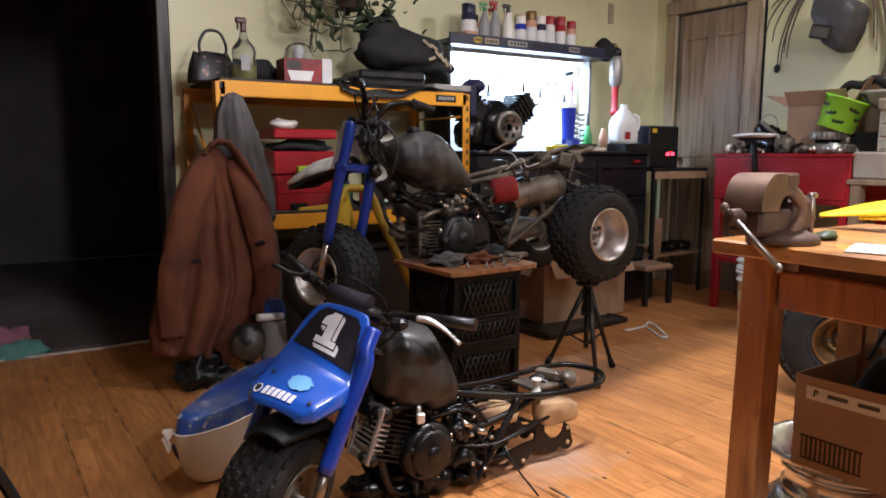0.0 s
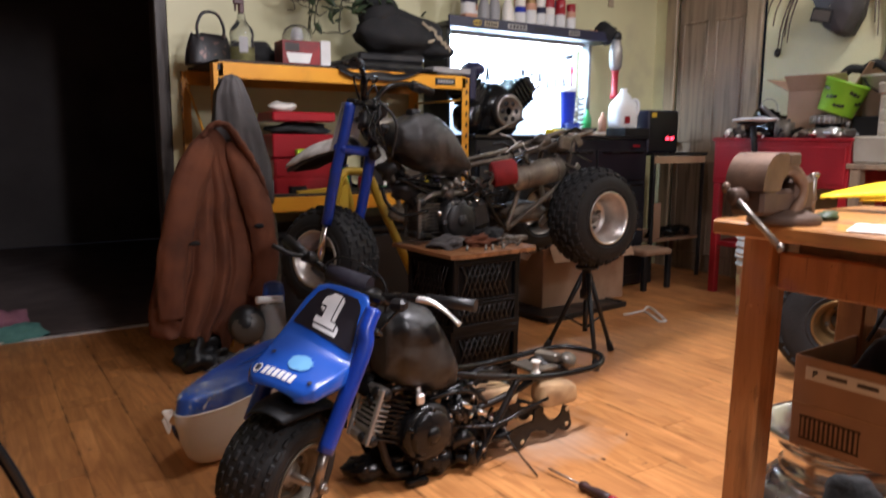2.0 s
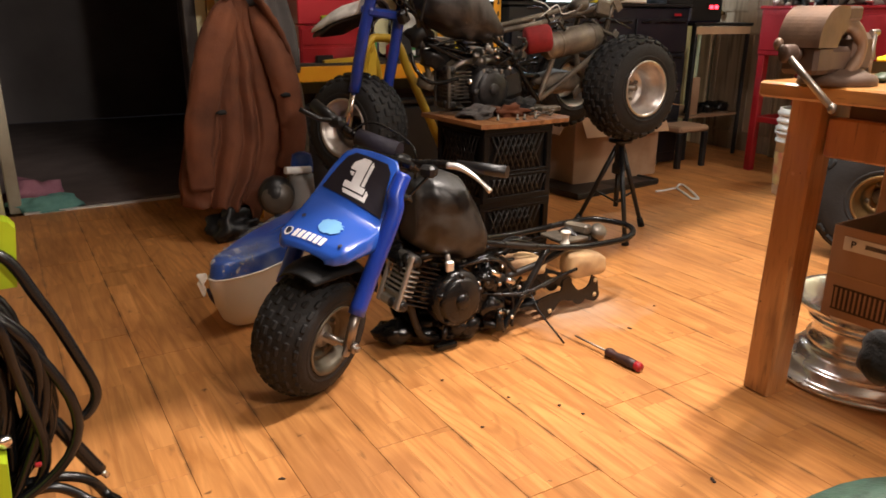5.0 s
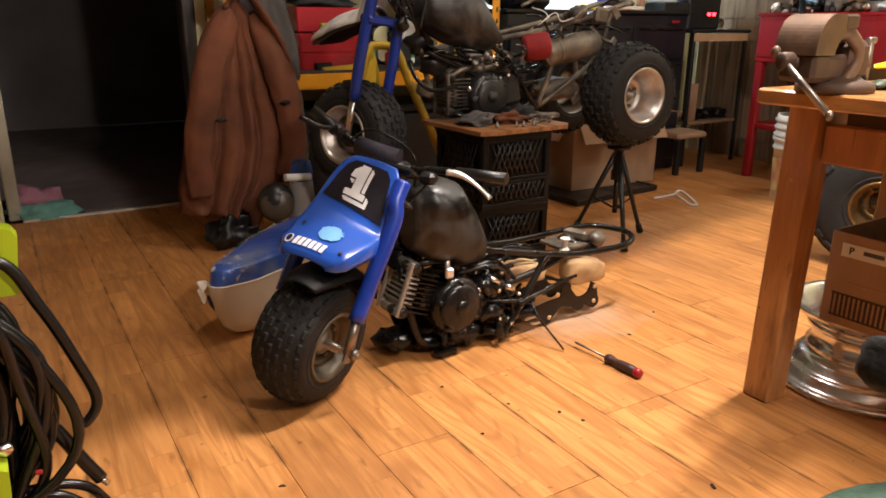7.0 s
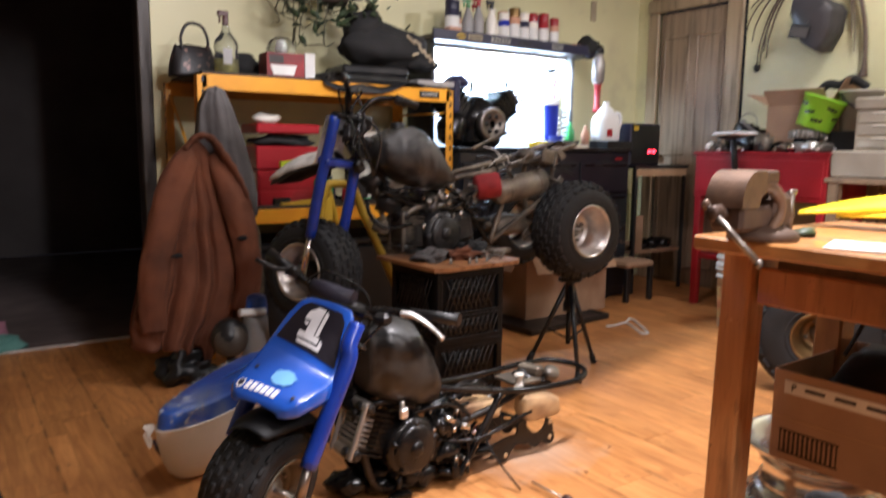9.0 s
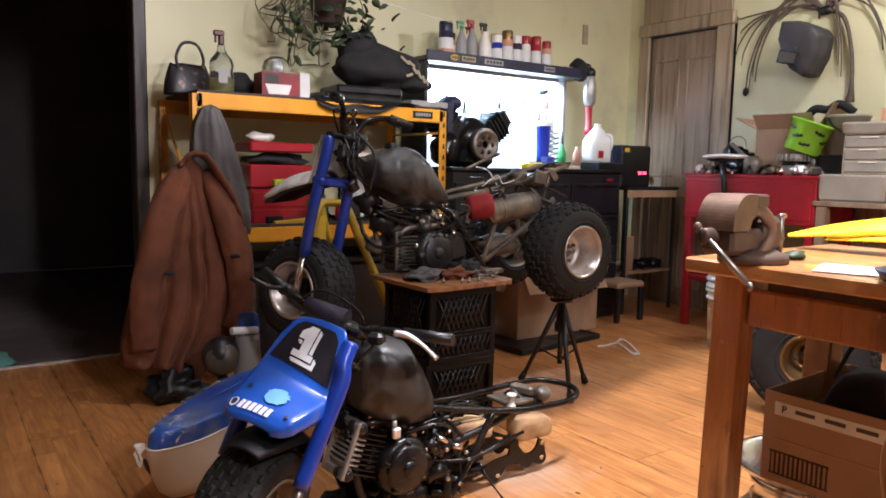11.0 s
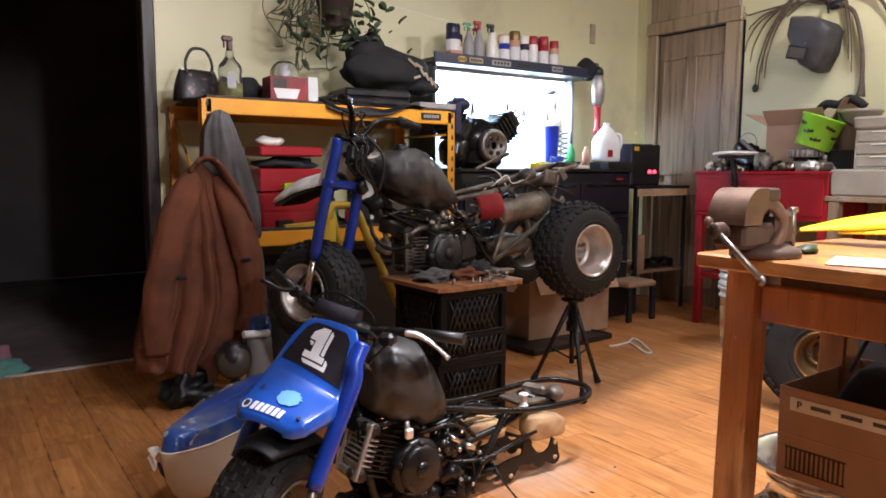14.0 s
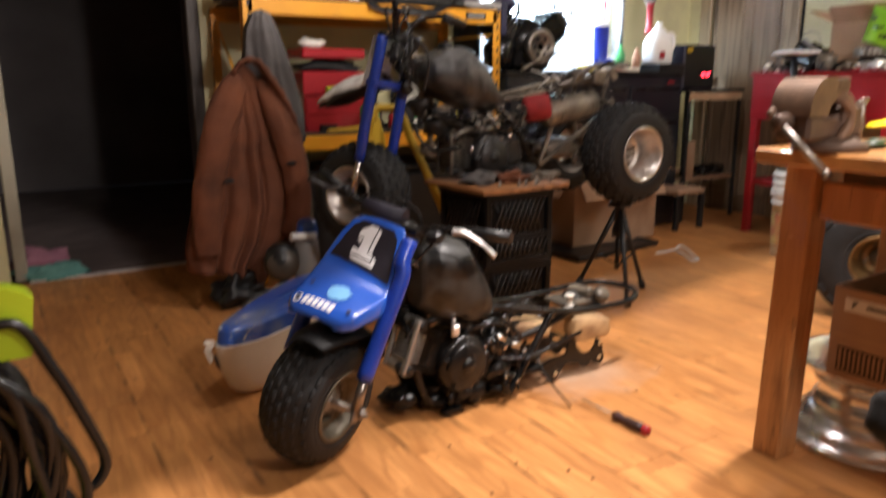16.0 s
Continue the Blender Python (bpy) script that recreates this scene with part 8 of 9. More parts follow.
# stool, carton on a tray
SL = thing("low_stool", "low stool with a pale top and dark legs", "stool", pose(4.02, 3.50, 0))
part("seat", Mesh().box((0, 0, 0.26), (0.28, 0.24, 0.04), None, 0.012), "kraft", SL)
for x in (-0.12, 0.12):
    for y in (-0.10, 0.10):
        part("leg", Mesh().box((x, y, 0.118), (0.035, 0.035, 0.236), None, 0.004), "black", SL)
TY = thing("drip_tray", "large flat black plastic tray on the floor under a cardboard box", "tray", pose(3.07, 3.335, 0, 0, 0, 6))
part("pan", Mesh().box((0, 0, 0.012), (0.70, 0.46, 0.024), None, 0.006), "black", TY)
for x, y, w_, d_ in ((0, -0.23, 0.72, 0.014), (0, 0.23, 0.72, 0.014), (-0.35, 0, 0.014, 0.46), (0.35, 0, 0.014, 0.46)):
    part("rim", Mesh().box((x, y, 0.017), (w_, d_, 0.034), None, 0.005), "black", TY)
carton("box", "large open cardboard box with folded flaps on a black tray", pose(3.24, 3.43, 0.0245, 0, 0, -1), 0.67, 0.27, 0.45, [150, 100, 12, 142], 0.19)
# ---- coat hanger and screwdriver on the floor ----
HG = [(3.262, 2.984), (3.31, 2.975), (3.40, 2.985), (3.44, 2.99), (3.505, 3.03), (3.53, 3.04), (3.52, 2.99), (3.36, 2.76), (3.325, 2.745), (3.315, 2.77), (3.37, 2.86), (3.44, 2.985)]
solid("coat_hanger", Mesh().tube(curve_pts([(x, y, 0.007) for x, y in HG], 5), 0.0065, 8), "sticker_white", "white plastic coat hanger lying on the floor", "hanger")
SDv = Vector((1.536 - 1.519, 1.41 - 1.676, 0)).normalized()
SC = thing("screwdriver", "screwdriver with a dark red and black handle on the floor", "screwdriver", frame_of((1.519, 1.676, 0.016), (SDv.y, -SDv.x, 0), SDv))
part("blade", Mesh().tube([(0, 0, 0.0), (0, 0, 0.012), (0, 0, 0.145)], [0.002, 0.0036, 0.0036], 8), "steel", SC)
part("handle", Mesh().turn([(0.001, 0.135), (0.010, 0.136), (0.0145, 0.148), (0.013, 0.160), (0.010, 0.172), (0.0145, 0.195), (0.0155, 0.225), (0.0135, 0.25), (0.001, 0.252)], None, 14), "driverhandle", SC)
part("end_cap", Mesh().turn([(0.0142, 0.248), (0.0150, 0.260), (0.011, 0.268), (0.001, 0.269)], None, 14), "red", SC)
part("collar", Mesh().turn([(0.0125, 0.137), (0.0152, 0.146), (0.0152, 0.154), (0.0135, 0.160)], None, 14), "driverhandle", SC)
# a few marks and dropped bits on the floor
fr_ = random.Random(77)
for k, (x, y, r_) in enumerate(((1.30, 0.96, 0.006), (1.123, 1.487, 0.004), (1.215, 1.385, 0.0055), (1.735, 1.653, 0.005), (1.24, 1.32, 0.005), (0.48, 1.45, 0.005), (1.02, 1.66, 0.005), (1.95, 1.75, 0.004), (0.98, 1.40, 0.004), (1.60, 1.95, 0.005))):
    solid("floor_chip", Mesh().ball((0, 0, 0.0012), (r_ * fr_.uniform(1, 2.4) * 0.8, r_ * 0.7, 0.0014), 12, 6, None, 0.9, k), "darkprint", "small dark chip of dirt on the floor", "dirt", pose(x, y, 0.0008, 0, 0, fr_.uniform(0, 180)))

# ---- coil of black cable with lime handles ----
CC = thing("cable_reel", "big coil of black cable with lime green clamp handles", "cable", pose(0.0, 1.60, 0))
cr = random.Random(12)
for k in range(22):
    rx, rz = cr.uniform(0.10, 0.19), cr.uniform(0.21, 0.255)
    cx, cy_ = cr.uniform(-0.14, -0.07), cr.uniform(-0.07, 0.07)
    tw = cr.uniform(-0.25, 0.25)
    n = 40
    part("loop", Mesh().tube([(cx + rx * math.cos(2 * math.pi * i / n) + 0.02 * math.sin(3 * 6.283 * i / n + k), cy_ + tw * 0.12 * math.sin(2 * math.pi * i / n), 0.27 + rz * math.sin(2 * math.pi * i / n)) for i in range(n)], 0.0105, 8, True), "cable", CC)
part("loose_end", Mesh().tube(curve_pts([(-0.1, -0.02, 0.52), (0.02, -0.02, 0.565), (0.08, -0.02, 0.46), (0.125, -0.02, 0.34), (0.150, -0.02, 0.25), (0.128, -0.02, 0.205), (0.10, -0.02, 0.205)], 8), 0.011, 8), "cable", CC)
pg = part("plug_lead", Mesh().tube(curve_pts([(0.03, -0.02, 0.27), (0.07, -0.02, 0.20), (0.105, -0.02, 0.125), (0.135, -0.02, 0.066)], 6), [0.011] * 6 + [0.014] * 13, 10), "cable", CC)
part("plug_tip", Mesh().bar((0.135, -0.02, 0.066), (0.147, -0.02, 0.050), 0.007, 8), "chrome", pg)
part("loose_end", Mesh().tube(curve_pts([(0.0, -0.03, 0.09), (0.06, -0.03, 0.085), (0.11, -0.03, 0.06), (0.14, -0.03, 0.012), (0.16, -0.10, 0.011), (0.12, -0.30, 0.011)], 8), 0.0105, 8), "cable", CC)
part("loose_end", Mesh().tube(curve_pts([(-0.02, -0.04, 0.075), (0.05, -0.04, 0.07), (0.10, -0.05, 0.03), (0.12, -0.09, 0.011), (0.05, -0.25, 0.011)], 8), 0.0105, 8), "cable", CC)
part("clamp_handle", Mesh().prism([(-0.05, 0.49), (0.048, 0.49), (0.062, 0.60), (0.052, 0.615), (0.02, 0.628), (-0.05, 0.64)], 0.05, pose(0, 0.045, 0, 90, 0, 0)), "lime", CC, "lime green plastic handle")
part("clamp_handle", Mesh().prism([(-0.12, 0.07), (-0.035, 0.085), (-0.022, 0.10), (-0.016, 0.205), (-0.03, 0.212), (-0.12, 0.205)], 0.05, pose(0, -0.09, 0, 90, 0, 0)), "lime", CC, "lime green plastic handle")
part("red_tag", Mesh().box((0.03, -0.10, 0.165), (0.012, 0.010, 0.008), None, 0.002), "red", CC)
part("silver_clip", Mesh().ball((-0.02, -0.10, 0.23), (0.02, 0.012, 0.014), 10, 6, None, 0.5, 2), "chrome", CC)

# ---- green seat near the camera ----
CH = thing("padded_chair", "wooden chair with a green vinyl seat and twisted rope-like back rail", "chair", pose(0.84, 0.247, 0))
part("seat", Mesh().turn([(0.001, 0.455), (0.20, 0.452), (0.245, 0.440), (0.262, 0.42), (0.255, 0.395), (0.001, 0.39)], None, 40), "greenseat", CH, "speckled green vinyl seat")
for a in (45, 135, 225, 315):
    part("leg", Mesh().tube([(0.17 * math.cos(radians(a)), 0.17 * math.sin(radians(a)), 0.395), (0.22 * math.cos(radians(a)), 0.22 * math.sin(radians(a)), 0.0)], [0.02, 0.015], 10), "darkwood", CH)

rail = curve_pts([(0.205, 0.200, 0.36), (0.214, 0.212, 0.60), (0.217, 0.213, 0.80), (0.235, 0.19, 0.90), (0.28, 0.10, 0.945), (0.30, 0.0, 0.95), (0.285, -0.12, 0.945), (0.245, -0.19, 0.90), (0.225, -0.21, 0.80), (0.21, -0.205, 0.36)], 10)
for ph in (0.0, math.pi):
    tw = []
    for k, p in enumerate(rail):
        a = k * 0.62 + ph
        tw.append(p + Vector((math.cos(a) * 0.0075, math.sin(a) * 0.0075, 0.004 * math.sin(a))))
    part("rail_strand", Mesh().tube(tw, 0.0095, 8), "benchleg", CH, "twisted rope-like wooden back rail")

part("arm", Mesh().tube([(0.212, 0.208, 0.56), (0.19, 0.25, 0.562), (0.168, 0.272, 0.563)], 0.012, 8), "benchleg", CH)
part("arm_pad", Mesh().ball((0.165, 0.276, 0.563), (0.034, 0.034, 0.038), 16, 12, None, 0.3, 2), "blackcloth", CH, "black cloth wrapped round the arm's end")

# ---- red cabinet and what stands on it ----
RC = thing("tool_cabinet", "red steel tool cabinet raised on red legs", "cabinet", pose(4.28, 2.28, 0))
part("body", Mesh().box((0.24, 0.45, 0.885), (0.48, 0.90, 0.28), None, 0.006), "red", RC)
part("top_tray", Mesh().box((0.24, 0.45, 1.032), (0.50, 0.93, 0.022), None, 0.006), "red", RC)
part("drawer", Mesh().box((-0.004, 0.45, 0.885), (0.012, 0.86, 0.22), None, 0.004), "red", RC)
for x, y in ((0.03, 0.87), (0.45, 0.87), (0.03, 0.03), (0.45, 0.03)):
    part("leg", Mesh().box((x, y, 0.372), (0.05, 0.05, 0.745), None, 0.005), "red", RC)
part("lower_bar", Mesh().box((0.03, 0.45, 0.34), (0.035, 0.80, 0.035), None, 0.004), "red", RC)
part("lower_bar", Mesh().box((0.24, 0.87, 0.34), (0.37, 0.035, 0.035), None, 0.004), "red", RC)
part("lower_tray", Mesh().box((0.24, 0.45, 0.32), (0.36, 0.78, 0.012)), "black", RC)
RZ = 1.0435
SDL = thing("bicycle_saddle", "white topped saddle on a black post leaning at the cabinet", "saddle", pose(4.228, 2.86, 0.88))
part("cushion", Mesh().ball((0.0, 0.0, 0.275), (0.085, 0.155, 0.016), 20, 10, None, 0.25, 5), "sticker_white", SDL)
part("underside", Mesh().ball((0.0, 0.02, 0.255), (0.05, 0.10, 0.018), 16, 8), "black", SDL)
part("post", Mesh().bar((0.0, 0.01, 0.25), (0.02, -0.01, 0.0), 0.018, 12), "black", SDL)
pr_ = random.Random(41)
for k in range(34):
    y = 2.36 + pr_.random() * 0.82
    x = 4.33 + pr_.random() * 0.26
    s_ = pr_.uniform(0.022, 0.055)
    c_ = pr_.choice(["greymetal", "steel", "blackmetal", "frame2", "chrome", "black", "alu"])
    me = Mesh()
    q = k % 4
    if q == 0:
        me.turn([(0.001, s_ * 1.2), (s_ * 0.5, s_ * 1.2), (s_ * 0.6, s_ * 0.8), (s_ * 0.9, s_ * 0.7), (s_, 0.0), (0.001, 0.0)], None, 14)
    elif q == 1:
        me.ball((0, 0, s_ * 0.62), (s_, s_ * 0.8, s_ * 0.64), 12, 8, None, 0.6, k)
    elif q == 2:
        me.box((0, 0, s_ * 0.5), (s_ * 1.6, s_ * 1.1, s_), None, s_ * 0.2).bar((0, 0, s_), (0, 0, s_ * 1.7), s_ * 0.25, 8)
    else:
        me.bar((-s_ * 1.6, 0, s_ * 0.3), (s_ * 1.6, 0, s_ * 0.45), s_ * 0.3, 8).turn([(0.3 * s_, -0.1 * s_), (0.75 * s_, -0.1 * s_), (0.75 * s_, 0.2 * s_), (0.3 * s_, 0.2 * s_)], pose(s_, 0, s_ * 0.5, 90, 0, 0), 12)
    solid("engine_part", me, c_, "small loose engine part on the red cabinet", "part", pose(x, y, RZ, 0, 0, pr_.uniform(0, 360)), "loose parts")
FD = thing("finned_drum", "grey finned cast alternator drum on the red cabinet", "part", pose(4.43, 2.505, RZ))
part("foot", Mesh().turn([(0.001, 0.0), (0.088, 0.0), (0.090, 0.006), (0.088, 0.055), (0.080, 0.060), (0.001, 0.060)], None, 30), "headalu", FD)
part("waist", Mesh().turn([(0.001, 0.060), (0.070, 0.060), (0.070, 0.084), (0.001, 0.084)], None, 28), "blackmetal", FD)
part("head", Mesh().turn([(0.001, 0.083), (0.092, 0.083), (0.096, 0.088), (0.096, 0.128), (0.088, 0.134), (0.001, 0.134)], None, 30), "greymetal", FD)
for k in range(22):
    part("fin", Mesh().box((0, 0, 0), (0.010, 0.007, 0.042), pose(0, 0, 0.108, 0, 0, k * 360 / 22) @ pose(0.098, 0, 0), 0.001), "headalu", FD)
solid("gear_drum", Mesh().turn([(0.001, 0.12), (0.03, 0.12), (0.033, 0.10), (0.06, 0.096), (0.06, 0.012), (0.054, 0), (0.001, 0)], None, 24), "frame2", "round metal drum on the red cabinet", "part", pose(4.46, 2.80, RZ))
solid("wire_ring", Mesh().tube([(0, 0.065 * math.cos(a * 0.2618), 0.07 + 0.065 * math.sin(a * 0.2618)) for a in range(24)], 0.003, 6, True), "steel", "thin wire ring standing on the cabinet", "ring", pose(4.55, 2.98, RZ + 0.12))
solid("scrap_carburettor", Mesh().ball((0, 0, 0.09), (0.10, 0.13, 0.10), 18, 12, None, 0.6, 17), "blackmetal", "heap of dark engine parts on the cabinet", "part", pose(4.55, 2.97, RZ))
solid("pipe_elbow", Mesh().tube(curve_pts([(0, 0.10, 0.20), (0, 0.04, 0.15), (0, -0.02, 0.10), (0, -0.06, 0.03)], 6), 0.014, 10), "steel", "steel pipe leaning among engine parts", "pipe", pose(4.45, 2.86, RZ))
GP = thing("halloween_pail", "lime green plastic pail with black bat shapes, tilted", "bucket", frame_of((4.44, 2.478, 1.186), (0.46, -0.86, 0.24), (0.13, -0.30, 0.945)) @ Matrix.Scale(0.86, 4))
part("pail", Mesh().turn([(0.001, 0.004), (0.108, 0.004), (0.114, 0.0), (0.118, 0.008), (0.138, 0.205), (0.146, 0.207), (0.146, 0.222), (0.135, 0.222), (0.113, 0.015), (0.001, 0.012)][::-1], None, 36), "limepail", GP)
BAT = [(-1.0, 0.28), (-0.70, 0.50), (-0.42, 0.22), (-0.20, 0.30), (-0.12, 0.62), (0.0, 0.40), (0.12, 0.62), (0.20, 0.30), (0.42, 0.22), (0.70, 0.50), (1.0, 0.28), (0.82, -0.30), (0.62, -0.02), (0.45, -0.36), (0.25, -0.08), (0.0, -0.50), (-0.25, -0.08), (-0.45, -0.36), (-0.62, -0.02), (-0.82, -0.30)]
for k in range(12):
    a0, z0, tip = k * 0.524, (0.055, 0.150, 0.100)[k % 3], (0.10, -0.16, 0.22)[k % 3]
    bt = Mesh()
    ring = []
    for bx, bz in BAT:
        u, v = bx * 0.040 * math.cos(tip) - bz * 0.030 * math.sin(tip), bx * 0.040 * math.sin(tip) + bz * 0.030 * math.cos(tip)
        rr_ = 0.1188 + (z0 + v) * 0.1015 + 0.0012
        ring.append(bt.bm.verts.new((rr_ * math.cos(a0 + u / 0.128), rr_ * math.sin(a0 + u / 0.128), z0 + v)))
    mid = bt.bm.verts.new(((0.1208 + z0 * 0.1015) * math.cos(a0), (0.1208 + z0 * 0.1015) * math.sin(a0), z0))
    for i in range(len(ring)):
        bt.bm.faces.new((mid, ring[i], ring[(i + 1) % len(ring)]))
    part("bat_shape", bt, "sticker_black", GP)
carton("box", "open cardboard box with raised flaps on the red cabinet", pose(4.62, 2.62, RZ, 0, 0, 4), 0.26, 0.38, 0.29, [30, 60, 62, 40])
WP = thing("white_pail", "cloudy white plastic pail with a black handle behind a green pail", "bucket", pose(4.60, 2.285, 1.17))
part("pail", Mesh().turn([(0.001, 0.0), (0.10, 0.0), (0.118, 0.22), (0.126, 0.222), (0.126, 0.24), (0.112, 0.24), (0.095, 0.01)], None, 28), "cloudybeige", WP)
part("bail", Mesh().tube(curve_pts([(-0.10, 0.07, 0.22), (-0.13, 0.02, 0.17), (-0.13, -0.05, 0.13), (-0.09, -0.09, 0.12)], 6), 0.006, 6), "black", WP)
solid("pail_base_box", Mesh().box((0, 0, 0.063), (0.22, 0.22, 0.126), None, 0.004), "black", "black box under a white pail", "box", pose(4.60, 2.285, RZ))
solid("black_strap", Mesh().tube(curve_pts([(0, 0.20, -0.02), (-0.01, 0.13, 0.05), (0, 0.05, 0.045), (0, -0.01, 0.075), (0, -0.06, 0.055), (0.01, -0.10, 0.02)], 7), 0.026, 10), "blackcloth", "crumpled black cloth strap lying over a pail and a box", "strap", pose(4.60, 2.36, 1.405))
# shelf table right of the red cabinet with drawers
BTb = thing("wooden_table", "dark wooden table beside the red cabinet", "table", pose(4.26, 1.36, 0))
part("tabletop", Mesh().box((0.28, 0.46, 0.885), (0.56, 0.94, 0.03), None, 0.004), "darkwood", BTb)
for x, y in ((0.04, 0.04), (0.52, 0.04), (0.04, 0.88), (0.52, 0.88)):
    part("leg", Mesh().box((x, y, 0.435), (0.06, 0.06, 0.87), None, 0.004), "darkwood", BTb)
part("back_panel", Mesh().box((0.53, 0.46, 0.45), (0.015, 0.84, 0.80)), "darkwood", BTb)
solid("storage_bin", Mesh().box((0, 0, 0.0775), (0.22, 0.36, 0.155), None, 0.012, 1.04), "cloudybeige", "off-white plastic storage bin on a wooden table", "bin", pose(4.40, 2.095, 0.901))
DRW = thing("drawer_unit", "white framed unit of clear plastic drawers", "drawers", pose(4.48, 2.05, 1.0575) @ Matrix.Diagonal((1.0, 1.0, 0.56, 1.0)))
part("carcass", Mesh().box((0.06, 0, 0.20), (0.30, 0.30, 0.40), None, 0.006), "agedcream", DRW)
for k in range(3):
    d_ = part("drawer", Mesh().box((-0.095, 0, 0.075 + 0.125 * k), (0.02, 0.27, 0.105), None, 0.006), "cloudybeige", DRW, "cloudy plastic drawer front")
    part("pull", Mesh().box((-0.11, 0, 0.12 + 0.125 * k), (0.016, 0.10, 0.012), None, 0.003), "white", d_)
solid("carton_sheet", Mesh().box((0, 0, 0.22), (0.012, 0.14, 0.44), None, 0.001), "kraft_in", "tall cardboard panel leaning by plastic drawers", "panel", pose(4.36, 1.80, 0.9015, 0, 6, 0))
solid("photo_box", Mesh().box((0, 0, 0.075), (0.18, 0.22, 0.15), None, 0.003), "stickerpeach", "peach coloured box on plastic drawers", "box", pose(4.55, 1.93, 1.2825))
solid("plastic_tub", Mesh().box((0, 0, 0.035), (0.20, 0.24, 0.07), None, 0.012, 1.05), "cloudybeige", "cloudy plastic tub on plastic drawers", "tub", pose(4.46, 2.08, 1.2825))
solid("clear_jug", Mesh().turn([(0.001, 0.0), (0.09, 0.0), (0.095, 0.16), (0.05, 0.26), (0.03, 0.30), (0.001, 0.30)], None, 22), "translucent", "cloudy plastic jug on a wooden table", "jug", pose(4.40, 1.58, 0.9005))

# ---- helmet and dried strands on the wall ----
HM = thing("hanging_helmet", "dark grey angular welding mask hanging on the wall", "mask", pose(SIDE - 0.15, 2.71, 1.69))
MASK = [(0.055, 0.350), (-0.06, 0.335), (-0.165, 0.285), (-0.200, 0.235), (-0.180, 0.10), (-0.120, -0.015), (-0.075, -0.018), (0.005, 0.038), (0.055, 0.16), (0.078, 0.235)]


def mask_ring(k, x, pinch):
    """A point of the mask's outline, drawn in towards its middle."""
    n = len(MASK)
    i = int(k * n) % n
    f = k * n - int(k * n)
    a, b = MASK[i], MASK[(i + 1) % n]
    y, z = a[0] + (b[0] - a[0]) * f, a[1] + (b[1] - a[1]) * f
    return Vector((x, -0.06 + (y + 0.06) * pinch, 0.16 + (z - 0.16) * pinch))


SHELL = [(0.10, 0.97), (0.02, 1.0), (-0.05, 0.98), (-0.085, 0.90), (-0.10, 0.62), (-0.108, 0.30), (-0.110, 0.02)]


def mask_fn(u, v):
    k = v * (len(SHELL) - 1)
    i = min(int(k), len(SHELL) - 2)
    x, pinch = (SHELL[i][j] + (SHELL[i + 1][j] - SHELL[i][j]) * (k - i) for j in (0, 1))
    return mask_ring(u % 1.0, x - 0.03 * math.cos(2 * math.pi * u) * pinch * (1 if x < 0.05 else 0), pinch)


part("shell", Mesh().grid(mask_fn, 50, 22, True), "helmetgrey", HM, "", 0.004)
part("window_frame", Mesh().box((0, 0, 0), (0.012, 0.135, 0.085), pose(-0.116, -0.015, 0.105, 14, 0, 0), 0.004), "black", HM)
part("window", Mesh().box((0, 0, 0), (0.006, 0.112, 0.062), pose(-0.122, -0.015, 0.105, 14, 0, 0), 0.002), "smokeglass", HM, "dusty dark window")
part("strap", Mesh().tube(curve_pts([(-0.02, 0.12, 0.36), (0.05, 0.06, 0.44), (0.11, -0.06, 0.45), (0.02, -0.13, 0.35)], 6), 0.008, 6, False, True, 0.4), "black", HM)
SR = thing("cable_harness", "spray of dark wiring strands hung on a wall hook", "wiring", pose(SIDE - 0.02, 2.60, 2.11))
ends = [(0.52, -0.07), (0.50, -0.30), (0.46, -0.48), (0.44, -0.50), (0.40, -0.42), (0.42, -0.38), (0.54, -0.22), (-0.12, -0.44), (-0.10, -0.36), (-0.33, -0.30), (-0.45, -0.15), (-0.36, -0.40), (0.55, 0.05), (-0.50, -0.02)]
for k, (dy, dz) in enumerate(ends):
    dy *= 1.14
    top_ = 0.05 + 0.05 * (k % 3)
    sd = 1 if dy > 0 else -1
    part("strand", Mesh().tube(curve_pts([(0, 0, 0.0), (-0.02, dy * 0.35, top_), (-0.03, dy * 0.75, dz * 0.18 + 0.03), (-0.02, dy * 0.95, dz * 0.6), (-0.015, dy, dz)], 6), [0.009 - 0.00022 * i for i in range(25)], 6), "straw", SR)
part("thick_hose", Mesh().tube(curve_pts([(0, -0.02, 0.0), (-0.03, -0.14, -0.08), (-0.03, -0.20, -0.30), (-0.03, -0.215, -0.52), (-0.03, -0.21, -0.60)], 7), [0.013] * 20 + [0.014 + 0.002 * i for i in range(9)], 10), "straw", SR)
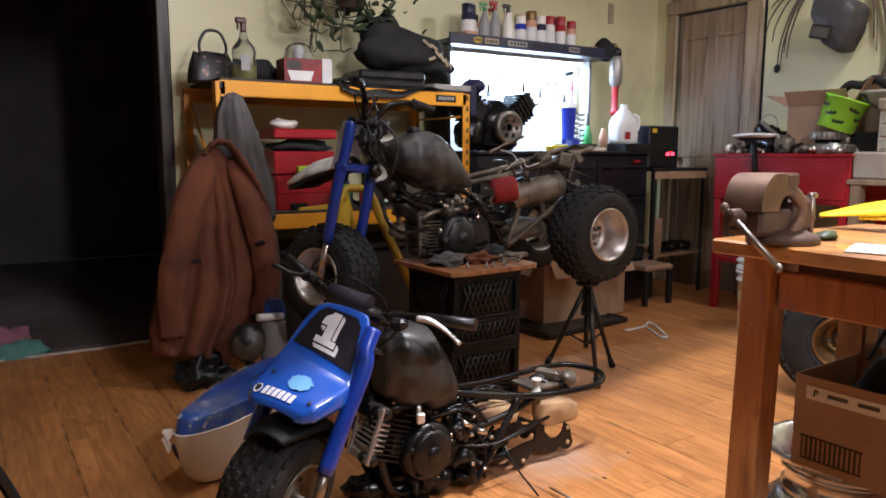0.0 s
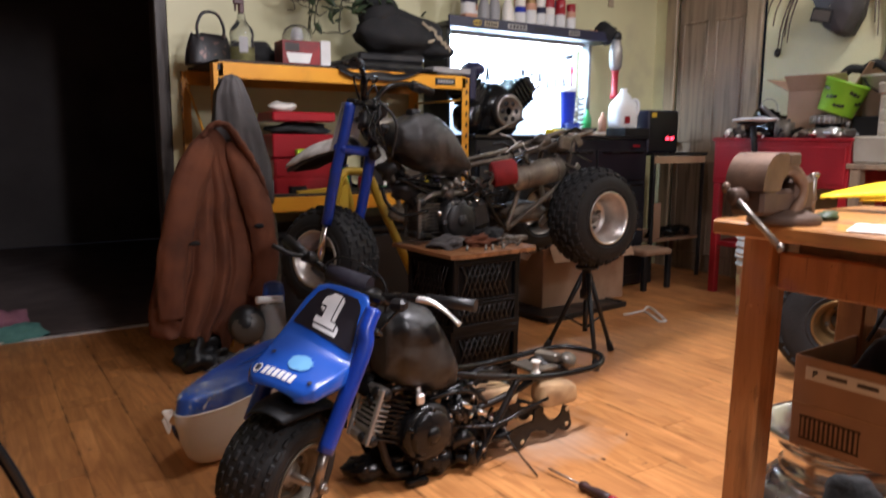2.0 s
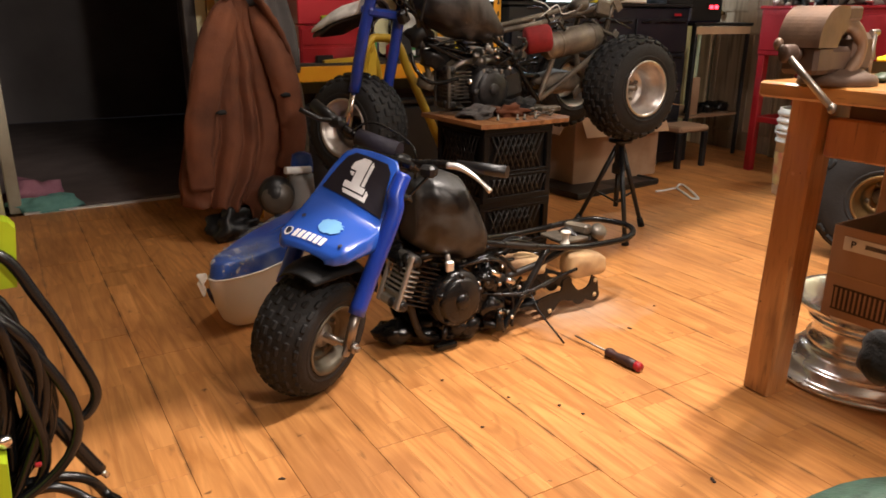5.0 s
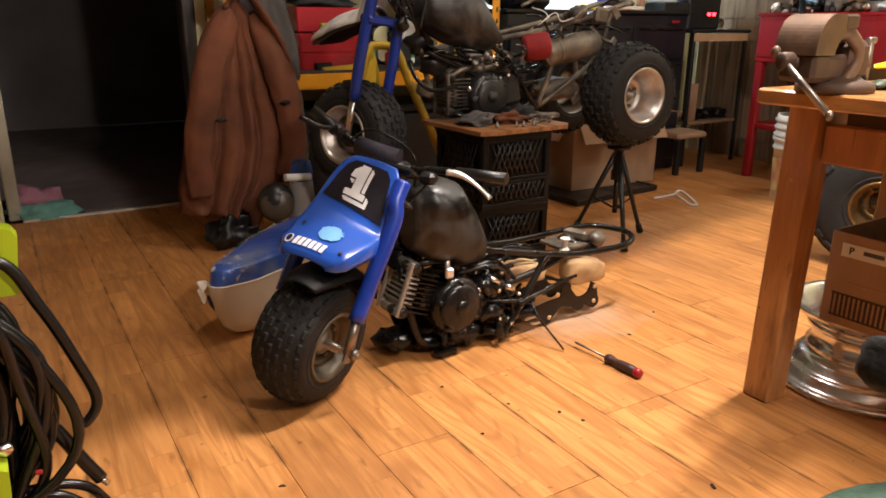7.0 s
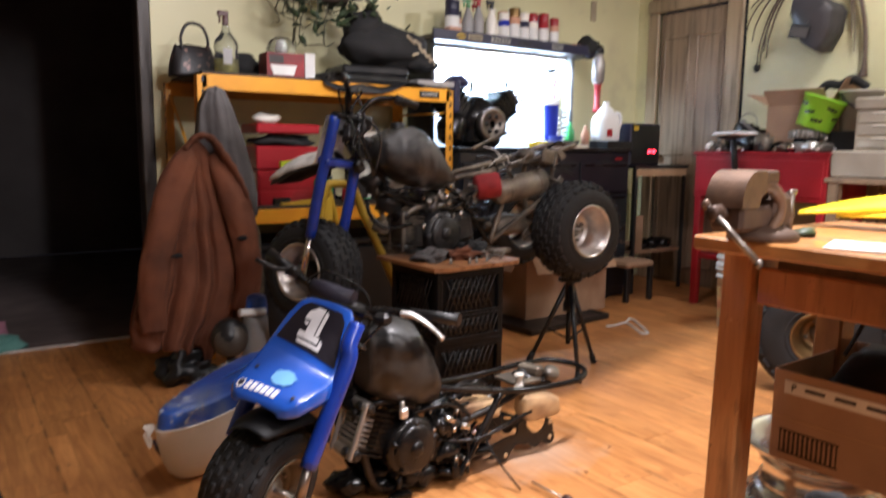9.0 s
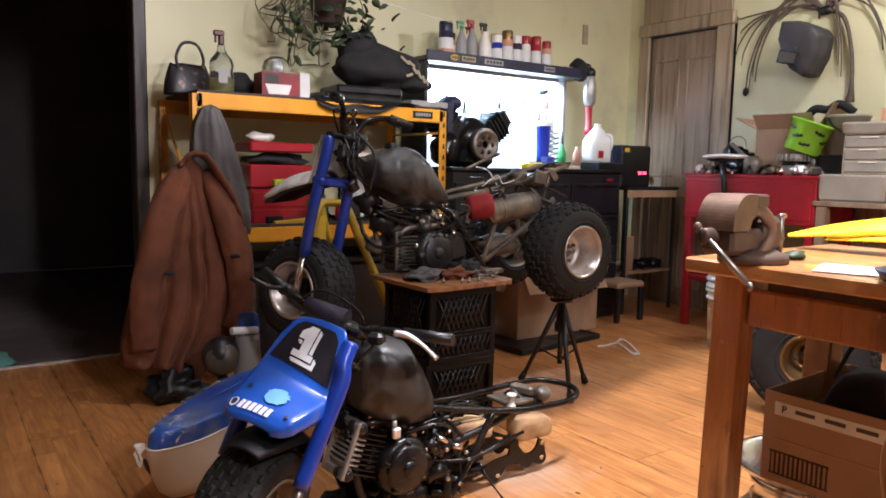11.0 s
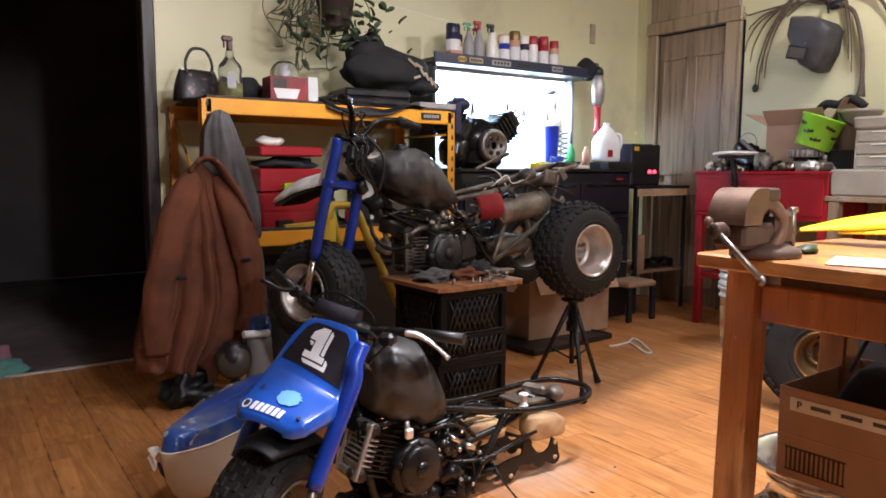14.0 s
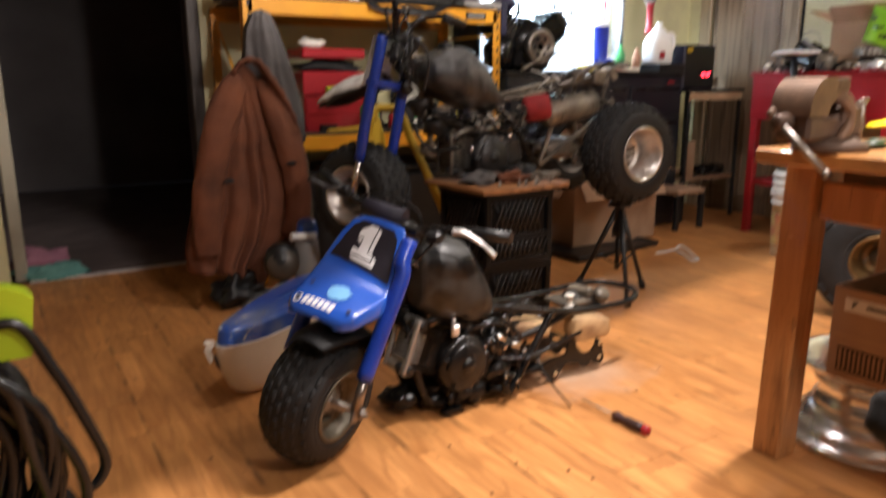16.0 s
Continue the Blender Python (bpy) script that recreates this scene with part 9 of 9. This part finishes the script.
part("plug", Mesh().ball((-0.015, 0.522, -0.485), (0.02, 0.022, 0.03), 10, 8), "black", SR)
part("hook", Mesh().ball((0, 0, 0.0), (0.03, 0.05, 0.03), 12, 8, None, 0.4, 3), "black", SR)

# ---- cloth in the doorway ----
PC = thing("cloth_heap", "crumpled pink and teal cloth heap on the floor", "cloth", pose(0.16, 4.34, 0))
part("pink_cloth", Mesh().ball((0, 0.05, 0.06), (0.13, 0.10, 0.085), 22, 12, None, 0.6, 2), "pink", PC)
part("teal_cloth", Mesh().ball((0.04, -0.05, 0.03), (0.15, 0.08, 0.05), 22, 12, None, 0.6, 7), "teal", PC)

# ---- floor planks, last ----
PW, PL = 0.200, 0.86
plank_meshes = []
for k in range(3):
    plank_meshes.append(Mesh().box((0, 0, -0.008), (PW - 0.0009, PL - 0.0014, 0.016), None, 0.0007).done("plank"))
floor_thing = thing("floor", "orange-brown laminate plank floor with dark scuffed joints", "floor")
tagged(floor_thing, kind="structure")
rng = random.Random(5)
x0, y0 = 0.1065, 1.575
for i in range(-9, 24):
    cx = x0 + (i + 0.5) * PW + 0.006
    off = (0.37 * (i * 0.618 % 1.0) / 0.37) * PL if i not in (0, 1, 6, 7) else {0: 0.0, 1: 0.655, 6: 0.60, 7: 0.595}[i]
    j = -5
    while True:
        cy = y0 + off + (j + 0.5) * PL
        j += 1
        if cy - PL / 2 > BACK - 0.02:
            break
        lo, hi = max(cy - PL / 2, -2.0), min(cy + PL / 2, BACK - 0.012)
        if hi - lo < 0.03 or not -2.0 < cx < SIDE + 0.02:
            continue
        if hi - lo > PL - 0.001:
            me = plank_meshes[rng.randrange(3)]
            pl = new("plank", me)
        else:
            pl = new("plank", Mesh().box((0, 0, -0.008), (PW - 0.0009, hi - lo - 0.0014, 0.016), None, 0.0007).done("plank"))
        if not pl.data.materials:
            pl.data.materials.append(M["plank"])
        pl.matrix_world = pose(cx, (lo + hi) / 2, rng.uniform(-0.0006, 0.0), 0, 0, rng.choice((0, 180)))
        pl.parent = floor_thing
